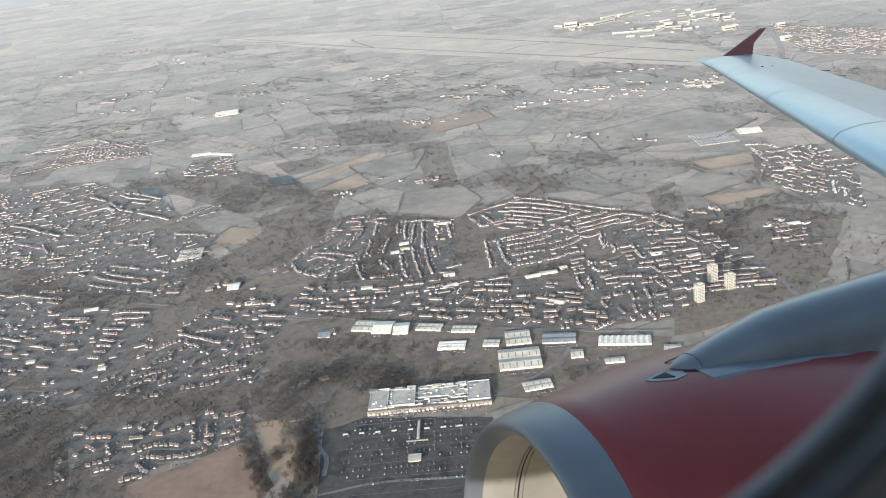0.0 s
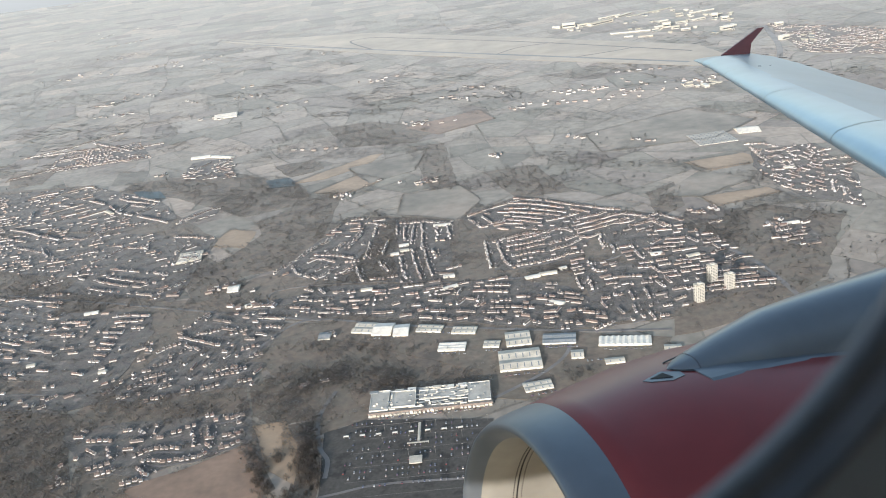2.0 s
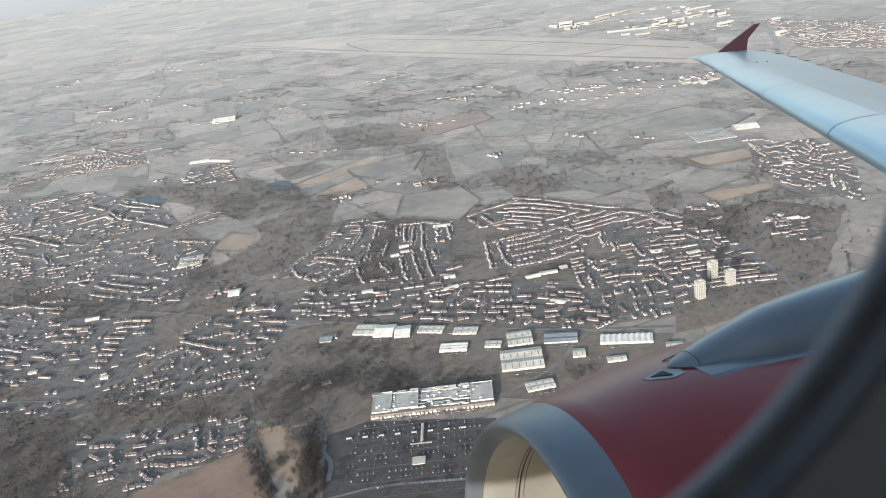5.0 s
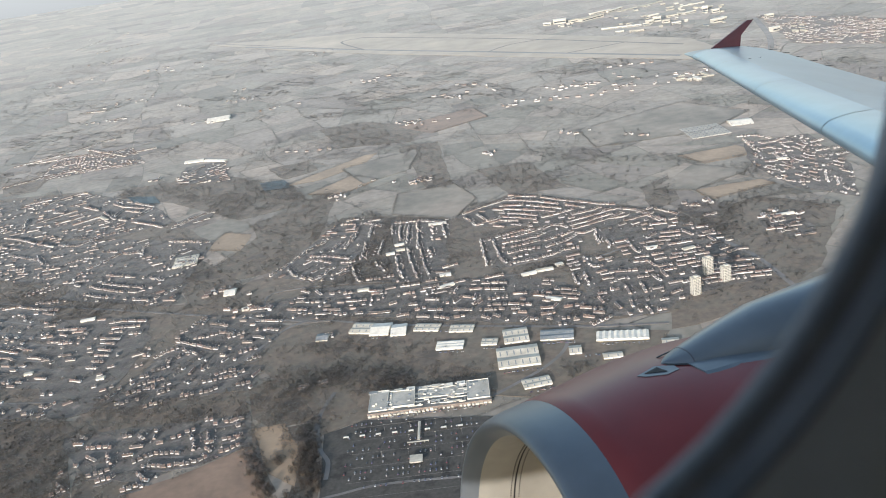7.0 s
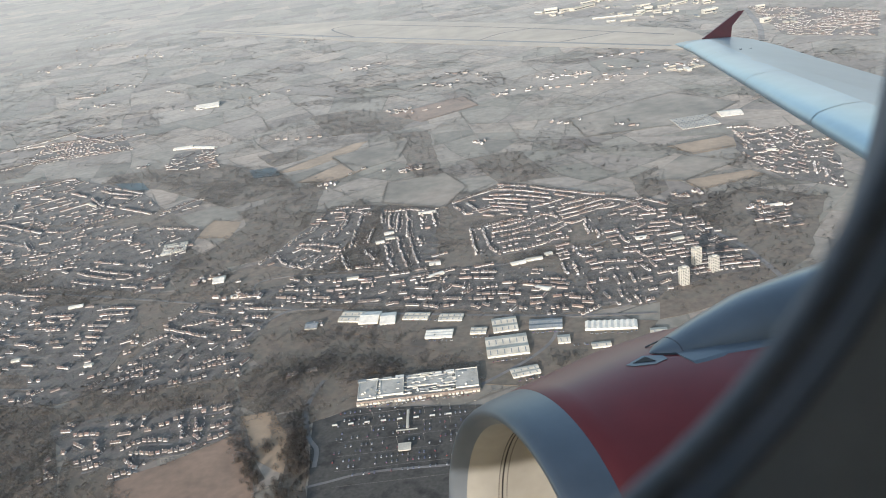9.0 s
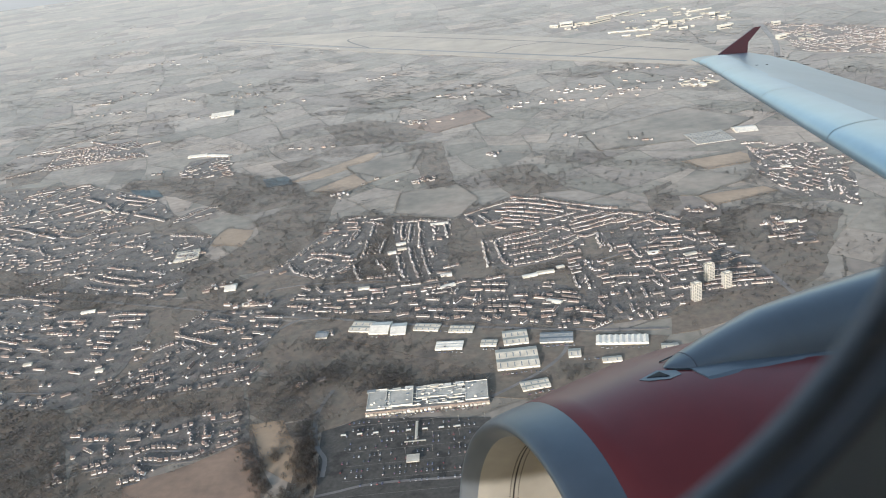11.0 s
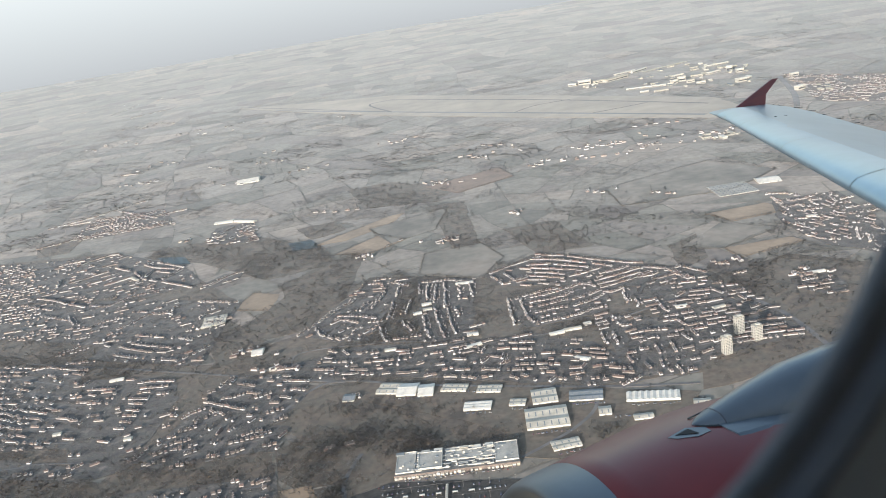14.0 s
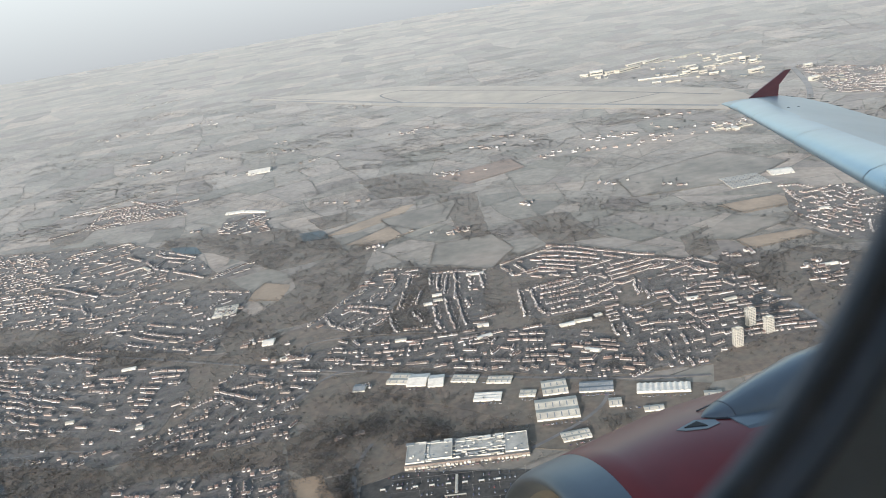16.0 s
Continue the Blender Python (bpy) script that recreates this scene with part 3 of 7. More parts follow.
fv, ft, hedge_pts, seen_edges = [], [], [], set()
copse_rng = np.random.default_rng(5)
for poly, cx, cy, dist in fields:
    if not in_view(cx, cy):
        continue
    base = len(fv)
    gap = 1.0
    ring_pts = []
    for i in range(len(poly)):
        a, b = poly[i], poly[(i + 1) % len(poly)]
        ring_pts += [(a[0] + (b[0] - a[0]) * k / 4, a[1] + (b[1] - a[1]) * k / 4) for k in range(4)]
    fv.append((*warp(cx, cy), 0.04))
    for x, y in ring_pts:
        d = math.hypot(x - cx, y - cy) or 1
        fv.append((*warp(x - (x - cx) / d * gap, y - (y - cy) / d * gap), 0.04))
    m_ = len(ring_pts)
    ft += [(base, base + 1 + i, base + 1 + (i + 1) % m_) for i in range(m_)]
    if rng.random() < 0.24 and dist < 3600:
        k = int(area(poly) * rng.uniform(0.25, 1.0) / (3.2 + dist * 0.0022) ** 2)
        w = copse_rng.dirichlet(np.ones(len(poly)) * 0.8, k)
        q = w @ np.array(poly)
        hedge_pts += [(*warp(float(x), float(y)), rng.uniform(1.4, 3.2)) for x, y in q]
    for i in range(len(poly)):
        a, b = poly[i], poly[(i + 1) % len(poly)]
        key = (round((a[0] + b[0]) / 4), round((a[1] + b[1]) / 4))
        if key in seen_edges or rng.random() < 0.27:
            continue
        seen_edges.add(key)
        step = 1.2 + dist * 0.0016
        wide = 0.6 + rng.random() ** 2 * (6.0 + dist * 0.006)
        tall = rng.uniform(0.9, 2.1) * (1.0 if dist < 900 else 0.8)
        for k in range(int(math.dist(a, b) / step)):
            t = (k + rng.random()) * step / math.dist(a, b)
            hedge_pts.append((*warp(a[0] + t * (b[0] - a[0]) + rng.gauss(0, wide * 0.4), a[1] + t * (b[1] - a[1]) + rng.gauss(0, wide * 0.4)), tall * rng.uniform(0.6, 1.5) * (1.9 if rng.random() < 0.12 else 1)))
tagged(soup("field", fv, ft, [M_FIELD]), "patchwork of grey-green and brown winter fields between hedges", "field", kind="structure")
belt = np.random.default_rng(17)
for ang, dip in zip(belt.uniform(-0.66, 0.5, 120000), belt.uniform(0.062, 0.42, 120000)):
    away = 274.0 / math.tan(dip)
    x, y = away * math.sin(ang), away * math.cos(ang)
    across, along = x * 0.94 - y * 0.34, x * 0.34 + y * 0.94
    lump = noise.noise(Vector((across / 210, along / 130, 7.0))) + 0.55 * noise.noise(Vector((across / 60, along / 42, 2.0)))
    if lump + 0.1 * belt.random() > 0.22:
        hedge_pts.append((x, y, belt.uniform(1.3, 2.8) * (0.9 + away * 0.0004)))
hedge_pts = np.array(hedge_pts)
keep = np.ones(len(hedge_pts), bool)
for poly in BUILT + OPEN:
    keep &= ~inside(hedge_pts[:, 0], hedge_pts[:, 1], poly)
away = np.hypot(hedge_pts[:, 0], hedge_pts[:, 1])
keep &= (away < 2500) | (copse_rng.random(len(away)) < 0.45)      # most of the farthest are dropped, to imitate haze
hedge_pts = hedge_pts[keep]
border = []
for poly in OPEN:
    for i in range(len(poly)):
        a, b = poly[i], poly[(i + 1) % len(poly)]
        if rng.random() < 0.2:
            continue
        for k in range(int(math.dist(a, b) / 0.9)):
            t = k * 0.9 / math.dist(a, b)
            border.append((a[0] + t * (b[0] - a[0]) + rng.gauss(0, 0.7), a[1] + t * (b[1] - a[1]) + rng.gauss(0, 0.7), rng.uniform(1.0, 2.6)))
hedge_pts = np.concatenate([hedge_pts, np.array(border)])

for poly, spacing, tall in WOODS:
    if spacing > 11:
        continue
    patch("woodland_floor", poly, M_SCRUB, "leaf litter and scrub under bare trees", "woodland", 1.5)
for poly in TANS:
    patch("stubble_field", poly, M_TAN, "pale tan stubble field with a hedge round it", "field", 1.0)
for poly in PLOUGHS:
    patch("ploughed_field", poly, M_PLOUGH, "bare reddish-brown ploughed field beside houses", "field", 1.0)
for poly in SCRUBS:
    patch("rough_ground", poly, M_SCRUB, "brown winter scrub and rough grass", "scrub", 2.0)
for poly in PASTURES:
    patch("pasture", poly, M_GROUND, "smooth grey-green pasture with few trees", "field", 1.0)


# ---- trees ----
def crown_soup(points, per, spread, seed, size=1.0, flat=0.38, up_bias=0.7):
    """Winter crowns: for each (x, y, height) a dome of small tilted twig clumps and a stem."""
    r = np.random.default_rng(seed)
    n = len(points)
    if n == 0:
        return np.zeros((0, 3)), np.zeros((0, 3), int), np.zeros((0, 3))
    base = np.asarray(points, float)
    h = base[:, 2]
    th = r.uniform(0, 2 * np.pi, (n, per))
    up = r.uniform(0.0, 1.0, (n, per))
    rad = np.sqrt(r.uniform(0.1, 1, (n, per))) * np.sqrt(np.clip(1 - (up * 1.5 - 0.6) ** 2, 0.05, 1))
    c = np.stack([base[:, None, 0] + np.cos(th) * rad * h[:, None] * spread, base[:, None, 1] + np.sin(th) * rad * h[:, None] * spread, h[:, None] * (0.22 + 0.72 * up)], -1)
    tri = r.normal(0, 1, (n, per, 3, 3))
    tri /= np.linalg.norm(tri, axis=-1, keepdims=True)
    tri *= (h[:, None, None, None] * spread * size * r.uniform(0.3, 0.62, (n, per, 1, 1)))
    tri[..., 2] *= flat
    v = c[:, :, None, :] + tri
    v[..., 2] = np.maximum(v[..., 2], 0.05)
    v = v.reshape(-1, 3)
    t = np.arange(len(v)).reshape(-1, 3)
    w = h * 0.05
    stem = np.stack([np.stack([base[:, 0] + dx * w, base[:, 1] + dy * w, z * h], -1) for dx, dy, z in ((-1, -0.6, -0.03), (1, -0.6, -0.03), (0, 1, -0.03), (0, 0, 0.6))], 1)
    st = np.array([(0, 1, 3), (1, 2, 3), (2, 0, 3)])
    s = (len(v) + np.arange(n)[:, None, None] * 4 + st[None]).reshape(-1, 3)
    out = np.concatenate([v, stem.reshape(-1, 3)])
    owner = np.concatenate([np.repeat(np.arange(n), per * 3), np.repeat(np.arange(n), 4)])
    nrm = (out - np.stack([base[owner, 0], base[owner, 1], h[owner] * 0.35], -1)) / (h[owner, None] * np.array([spread, spread, 0.5]))
    nrm[:, 2] += up_bias
    nrm += r.normal(0, 0.10, nrm.shape)
    nrm /= np.maximum(np.linalg.norm(nrm, axis=1, keepdims=True), 1e-6)
    return out, np.concatenate([t, s]), nrm


def scatter(poly, spacing, seed):
    r = np.random.default_rng(seed)
    xs, ys = [p[0] for p in poly], [p[1] for p in poly]
    n = int((max(xs) - min(xs)) * (max(ys) - min(ys)) / spacing ** 2)
    x, y = r.uniform(min(xs), max(xs), n), r.uniform(min(ys), max(ys), n)
    k = inside(x, y, poly)
    return np.stack([x[k], y[k]], -1)


far = np.hypot(hedge_pts[:, 0], hedge_pts[:, 1]) > 1250
v, t, nm = crown_soup(hedge_pts[~far], 7, 0.68, 1, 1.0, 0.10, 1.6)
v2, t2, nm2 = crown_soup(hedge_pts[far] * (1, 1, 0.32), 6, 4.0, 6, 0.9, 0.03, 3.0)
v, t, nm = np.concatenate([v, v2]), np.concatenate([t, t2 + len(v)]), np.concatenate([nm, nm2])
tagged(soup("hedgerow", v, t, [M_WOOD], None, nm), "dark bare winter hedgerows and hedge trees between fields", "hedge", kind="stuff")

wood_pts = []
for i, (poly, spacing, tall) in enumerate(WOODS):
    for x, y in scatter(poly, spacing * 0.78, 30 + i):
        blur = min(5.0, spacing)      # the edge of a wood is never a ruled line
        wood_pts.append((x + random.gauss(0, blur), y + random.gauss(0, blur), tall * random.uniform(0.6, 1.35)))
wood_pts.sort(key=lambda p: math.hypot(p[0] + 60, p[1] - 330))
near_trees, wood_pts = wood_pts[:240], wood_pts[240:]
close = [p for p in wood_pts if math.hypot(p[0], p[1]) < 560]
v, t, nm = crown_soup(close, 40, 0.6, 2, 0.6, 0.16, 1.6)
v2, t2, nm2 = crown_soup([p for p in wood_pts if math.hypot(p[0], p[1]) >= 560], 16, 0.6, 12, 1.0, 0.09, 1.8)
v, t, nm = np.concatenate([v, v2]), np.concatenate([t, t2 + len(v)]), np.concatenate([nm, nm2])
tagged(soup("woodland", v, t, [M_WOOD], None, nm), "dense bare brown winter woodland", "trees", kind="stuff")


# ---- houses ----
def house_arrays(hs):
    """Joined houses: walls with gables (slot 0), pitched roofs with eaves and a chimney (slot 1)."""
    hs = np.asarray(hs, float)      # x y yaw length depth eaves rise
    n = len(hs)
    L, D, E, R = hs[:, 3] / 2, hs[:, 4] / 2, hs[:, 5], hs[:, 6]
    def pt(sx, sy, z):
        return np.stack([sx, sy, z], -1)
    o = np.zeros(n)
    wall = [pt(-L, -D, o - 0.2), pt(L, -D, o - 0.2), pt(L, D, o - 0.2), pt(-L, D, o - 0.2), pt(-L, -D, E), pt(L, -D, E), pt(L, D, E), pt(-L, D, E), pt(-L, o, E + R * 0.96), pt(L, o, E + R * 0.96)]
    wt_ = [(0, 1, 5), (0, 5, 4), (1, 2, 6), (1, 6, 5), (2, 3, 7), (2, 7, 6), (3, 0, 4), (3, 4, 7), (4, 8, 7), (5, 6, 9)]
    e = 0.10
    roof = [pt(-L - e, -D - e, E - 0.1), pt(L + e, -D - e, E - 0.1), pt(L + e, o, E + R), pt(-L - e, o, E + R), pt(L + e, D + e, E - 0.1), pt(-L - e, D + e, E - 0.1)]
    rt_ = [(0, 1, 2), (0, 2, 3), (3, 2, 4), (3, 4, 5)]
    cx, c = L * 0.5, 0.14
    chim = [pt(cx - c, o - c, E), pt(cx + c, o - c, E), pt(cx + c, o + c, E), pt(cx - c, o + c, E), pt(cx - c, o - c, E + R + 0.28), pt(cx + c, o - c, E + R + 0.28), pt(cx + c, o + c, E + R + 0.28), pt(cx - c, o + c, E + R + 0.28)]
    ct_ = [(0, 1, 5), (0, 5, 4), (1, 2, 6), (1, 6, 5), (2, 3, 7), (2, 7, 6), (3, 0, 4), (3, 4, 7), (4, 5, 6), (4, 6, 7)]
    loc = np.stack(wall + roof + chim, 1)
    cs, sn = np.cos(hs[:, 2])[:, None], np.sin(hs[:, 2])[:, None]
    v = np.stack([hs[:, 0][:, None] + loc[..., 0] * cs - loc[..., 1] * sn, hs[:, 1][:, None] + loc[..., 0] * sn + loc[..., 1] * cs, loc[..., 2]], -1)
    tris = np.array(wt_ + [tuple(k + 10 for k in q) for q in rt_] + [tuple(k + 16 for k in q) for q in ct_])
    mats = np.array([0] * len(wt_) + [1] * len(rt_) + [0] * len(ct_))
    t = (np.arange(n)[:, None, None] * 24 + tris[None]).reshape(-1, 3)
    return v.reshape(-1, 3), t, np.tile(mats, n)


def estate(poly, a, b, gap, run, bow, seed):
    """Streets across an outline: house rows on both sides of each street, at even depth."""
    r = random.Random(seed)
    yaw = math.atan2(b[1] - a[1], b[0] - a[0])
    d, s = Vector((math.cos(yaw), math.sin(yaw))), Vector((-math.sin(yaw), math.cos(yaw)))
    us = [Vector(p).dot(d) for p in poly]
    vs = [Vector(p).dot(s) for p in poly]
    houses, roads, trees = [], [], []
    reach = 0 if not bow[2] else (max(vs) - min(vs))
    v0 = min(vs) + gap * 0.5 - reach
    swing, wave, phase = gap * r.uniform(0.3, 0.9) * (0.15 if run > 1.15 else 1), r.uniform(22, 48), r.uniform(0, 6)
    while v0 < max(vs) + reach:
        bend, ph, fill = r.uniform(0, gap * 0.12), r.uniform(0, 6), r.uniform(0.74, 0.97)
        def wander(u):
            return v0 + bend * math.sin(u / 45 + ph) + swing * math.sin(u / wave + phase + v0 * 0.008) + bow[0] * (u - bow[2]) ** 2 + bow[1] * (u - bow[2])
        pts = [(d * u + s * wander(u)) for u in np.arange(min(us), max(us), 4.0)]
        pts = [p for p in pts if inside(p.x, p.y, poly)]
        if len(pts) > 3:
            roads.append([(p.x, p.y) for p in pts[::4] + [pts[-1]]])
        for side in (-1, 1):
            u = min(us) + r.uniform(0, 3)
            while u < max(us):
                terrace = r.random() < run * 0.8
                n = r.choice((2, 3, 3, 4, 4, 5, 6, 8)) if terrace else 1
                length = (1.25 * n if terrace else r.choice((1.8, 2.3, 2.8, 3.2))) * r.uniform(0.85, 1.2)
                off = side * gap * 0.23
                p = d * (u + length / 2) + s * (wander(u) + off + r.gauss(0, 0.3 if run > 0.9 else 1.0))
                if inside(p.x, p.y, poly) and r.random() < fill and noise.noise(Vector((p.x / 38, p.y / 38, seed))) > -0.14 - 0.26 * min(run, 1.1):
                    turn = math.pi / 2 if (length < 4.2 and r.random() < 0.17) else 0
                    houses.append((p.x, p.y, yaw + turn + math.atan((wander(u + length) - wander(u)) / length) + r.gauss(0, 0.03 if run > 0.6 else 0.12), length, r.uniform(1.6, 2.0), r.uniform(1.05, 1.3), r.uniform(0.55, 0.75)))
                if r.random() < 0.07:
                    u += r.uniform(5, 14)
                u += length + (r.uniform(0.8, 3.0) if not terrace else r.uniform(0.3, 1.2))
        u = min(us)
        while u < max(us):
            q = d * u + s * (wander(u) + r.choice((-1, 1)) * gap * r.uniform(0.34, 0.47))
            if inside(q.x, q.y, poly) and r.random() < 0.35:
                houses.append((q.x, q.y, yaw + r.choice((0, math.pi / 2)), r.uniform(0.7, 1.8), r.uniform(0.7, 1.0), r.uniform(0.45, 0.7), 0.2))
            u += r.uniform(2, 9)
        u = min(us)
        while u < max(us):
            p = d * u + s * (wander(u) + gap * 0.5 + r.gauss(0, gap * 0.09))
            if inside(p.x, p.y, poly):
                trees.append((p.x, p.y, r.uniform(0.9, 3.0)))
            q = d * u + s * (wander(u) + r.uniform(-0.5, 0.5) * gap)
            if inside(q.x, q.y, poly):
                trees.append((q.x, q.y, r.uniform(0.7, 2.2)))
            q = d * u + s * (wander(u) + r.choice((-1, 1)) * gap * r.uniform(0.3, 0.5))
            if inside(q.x, q.y, poly):
                trees.append((q.x, q.y, r.uniform(0.8, 2.6)))
            u += r.uniform(0.4, 1.7)
        v0 += gap * r.uniform(0.92, 1.1)
    return houses, roads, trees


def house_row(line, style, r):
    """Houses side by side along a line: long terraces (T), pairs (S) or scattered ones (D)."""
    made, left = [], 0.0
    far_off = math.hypot(*line[0]) > 950
    style = "D" if math.hypot(*line[0]) > 1800 else style
    for (ax, ay), (bx, by) in zip(line, line[1:]):
        run, yaw, u = math.hypot(bx - ax, by - ay), math.atan2(by - ay, bx - ax), left
        while u < run:
            if style == "T":
                length, space = r.choice((2.4, 3.2, 3.6, 4.8, 6.0, 7.2)) * r.uniform(0.9, 1.1), r.uniform(0.4, 1.1)
            elif style == "S":
                length, space = r.uniform(1.9, 2.7), r.uniform(0.7, 1.5)
            else:
                length, space = r.uniform(2.5, 6.0), r.uniform(3.0, 18.0)
            length = min(length, max(run - u, 1.9)) * (1.5 if far_off else 1.0)
            mid = u + length / 2
            off = r.gauss(0, 0.25 if style == "T" else 0.5 if style == "S" else 2.5)
            if r.random() < 0.95:
                made.append((ax + math.cos(yaw) * mid - math.sin(yaw) * off, ay + math.sin(yaw) * mid + math.cos(yaw) * off, yaw + r.gauss(0, 0.02 if style == "T" else 0.06), length, r.uniform(1.6, 2.0), r.uniform(1.1, 1.35) * (1.2 if far_off else 1), r.uniform(0.6, 0.85)))
            if style != "D" and r.random() < 0.55:      # sheds and garages in the back gardens
                back = r.uniform(3.0, 4.6)
                made.append((ax + math.cos(yaw) * mid - math.sin(yaw) * back, ay + math.sin(yaw) * mid + math.cos(yaw) * back, yaw + r.choice((0, math.pi / 2)), r.uniform(0.6, 1.6), r.uniform(0.6, 0.9), r.uniform(0.6, 0.8), 0.2))
            u += length + space
        left = u - run
    return made


all_houses, garden_trees = [], []
row_rng = random.Random(505)


def street_rows(style, lines):
    for line in lines:
        all_houses.extend(house_row(line, style, row_rng))
        if style != "D" and line[0][1] < 950:
            ribbon("street", [(x, y - 3.4) for x, y in line], 1.5, M_STREET, "grey asphalt residential street between houses", "road")


def clear_of_rows(x, y):
    """True where no house of the laid-out rows stands near."""
    cell = (int(x // 3.6), int(y // 3.6))
    share_kept = 0.9 if x > -150 else 0.6 if y > 780 else 0.4
    return row_rng.random() < share_kept and not any((cell[0] + i, cell[1] + j) in taken for i in (-1, 0, 1) for j in (-1, 0, 1))


def beyond_west(x, y):
    """Land west of the streets that are laid out one by one."""
    return x < -268.0 - 0.4225 * (y - 414.0)


street_rows('T', [
    [(21.0, 761.0), (40.8, 773.0), (57.8, 780.0), (72.5, 788.4)],
    [(67.7, 794.2), (93.2, 780.2), (111.6, 761.3), (132.2, 745.0), (145.4, 733.9), (157.0, 728.5)],
    [(63.5, 782.4), (81.4, 773.9), (98.2, 761.0), (116.3, 744.3), (129.4, 731.9)],
    [(56.5, 768.9), (77.1, 762.6), (91.5, 752.6), (109.9, 737.8)],
    [(59.1, 759.6), (80.1, 746.7), (94.5, 738.6), (102.7, 731.7)],
    [(54.4, 750.6), (71.3, 739.8), (86.9, 729.7)],
    [(36.8, 732.4), (46.3, 734.2), (55.7, 739.2), (72.4, 728.6), (84.9, 720.0)],
    [(42.4, 727.0), (52.0, 730.2), (69.0, 722.6)],
    [(21.9, 752.7), (26.1, 740.1), (30.2, 727.9), (37.4, 727.7)],
    [(33.7, 755.2), (40.0, 738.5), (40.9, 732.1)],
])
street_rows('T', [
    [(103.2, 714.8), (116.4, 717.9), (134.9, 721.6), (143.4, 725.4)],
    [(89.3, 722.5), (105.2, 726.0), (119.2, 731.9)],
    [(108.4, 702.3), (124.3, 706.9), (140.6, 712.9), (149.0, 716.6)],
    [(109.2, 693.4), (124.6, 696.5), (132.8, 700.1), (149.1, 706.1)],
    [(109.9, 684.6), (125.5, 689.1), (136.1, 692.9), (158.7, 704.7)],
    [(144.0, 695.1), (156.4, 695.4), (162.5, 700.0)],
    [(154.6, 718.7), (169.0, 706.0), (180.0, 692.0)],
    [(165.0, 700.3), (178.2, 703.2), (184.1, 706.6)],
    [(185.6, 702.9), (194.2, 690.0), (199.0, 681.9)],
    [(179.0, 688.1), (185.5, 673.8)],
    [(189.2, 673.5), (197.1, 674.2)],
    [(153.8, 685.0), (164.2, 687.6), (177.5, 691.7)],
    [(142.8, 718.0), (153.9, 715.9)],
    [(110.4, 674.9), (116.8, 670.8), (127.7, 677.0)],
])
street_rows('S', [
    [(37.4, 688.2), (50.1, 692.4), (65.4, 696.9), (82.9, 697.8)],
    [(46.9, 685.6), (61.7, 687.5), (77.0, 691.9), (90.2, 697.4)],
    [(48.2, 675.8), (62.6, 676.4), (77.5, 679.4), (86.9, 686.3)],
    [(47.0, 666.0), (63.5, 665.6), (78.4, 669.8)],
    [(50.0, 652.2), (66.8, 655.4), (80.5, 653.5), (100.5, 660.5), (109.5, 669.9)],
    [(42.5, 647.9), (45.6, 634.7), (49.2, 627.5)],
    [(51.9, 631.1), (68.1, 632.9), (84.5, 635.9), (97.2, 643.0), (106.4, 642.9)],
    [(82.9, 667.9), (95.5, 671.8), (109.8, 679.2)],
    [(87.5, 695.8), (95.7, 700.7), (102.4, 696.3), (107.9, 686.9)],
    [(127.4, 675.7), (123.7, 658.6), (124.2, 644.3)],
    [(130.9, 649.2), (129.5, 633.5)],
    [(30.4, 691.2), (30.9, 671.2), (31.4, 652.3), (31.0, 634.6)],
    [(41.2, 686.7), (41.6, 660.5), (44.1, 641.2)],
])
street_rows('T', [
    [(145.6, 643.0), (146.6, 620.5), (149.8, 615.6)],
    [(136.1, 641.9), (146.8, 642.5)],
    [(143.0, 606.7), (151.7, 606.7)],
    [(140.0, 598.8), (150.3, 598.2)],
    [(151.2, 596.7), (152.5, 586.2)],
    [(154.4, 585.5), (165.1, 585.7)],
    [(154.1, 577.0), (164.7, 577.2)],
    [(155.9, 598.2), (164.9, 599.2)],
    [(156.3, 607.2), (165.3, 608.2)],
    [(154.6, 575.8), (155.9, 565.9)],
    [(153.7, 554.6), (162.1, 555.5)],
    [(173.5, 695.0), (181.8, 672.6)],
    [(174.5, 647.5), (192.3, 645.1)],
    [(161.3, 641.5), (169.7, 646.9)],
    [(172.9, 621.8), (182.6, 621.4)],
    [(182.9, 622.5), (192.7, 622.1)],
    [(196.0, 656.8), (203.7, 656.1)],
    [(192.3, 645.1), (196.2, 635.7)],
    [(203.8, 611.4), (211.4, 614.3)],
    [(205.9, 598.7), (213.0, 601.6)],
    [(209.4, 590.4), (217.2, 594.1)],
    [(206.6, 626.2), (208.3, 615.6)],
])
street_rows('T', [
    [(111.9, 585.7), (122.9, 586.9), (133.1, 585.1), (139.1, 583.9)],
    [(135.8, 571.4), (144.1, 571.4)],
    [(123.9, 560.7), (123.9, 546.1)],
    [(121.0, 537.8), (121.3, 526.8)],
    [(146.6, 572.6), (149.5, 561.2)],
    [(135.2, 561.5), (135.3, 546.8)],
    [(110.8, 536.8), (112.4, 527.2)],
    [(96.1, 532.8), (99.7, 531.6)],
    [(115.5, 516.5), (123.8, 518.8)],
    [(129.5, 525.7), (130.4, 514.8)],
    [(134.7, 516.8), (140.7, 517.4)],
    [(140.7, 530.8), (146.8, 531.4)],
    [(150.8, 538.3), (157.5, 540.6)],
    [(102.7, 553.7), (108.9, 554.4)],
    [(112.4, 557.0), (118.7, 557.7)],
    [(101.7, 549.3), (103.5, 539.4)],
    [(168.0, 581.3), (174.6, 582.0)],
    [(165.5, 566.4), (176.2, 567.5)],
    [(163.1, 552.1), (173.2, 554.4)],
])
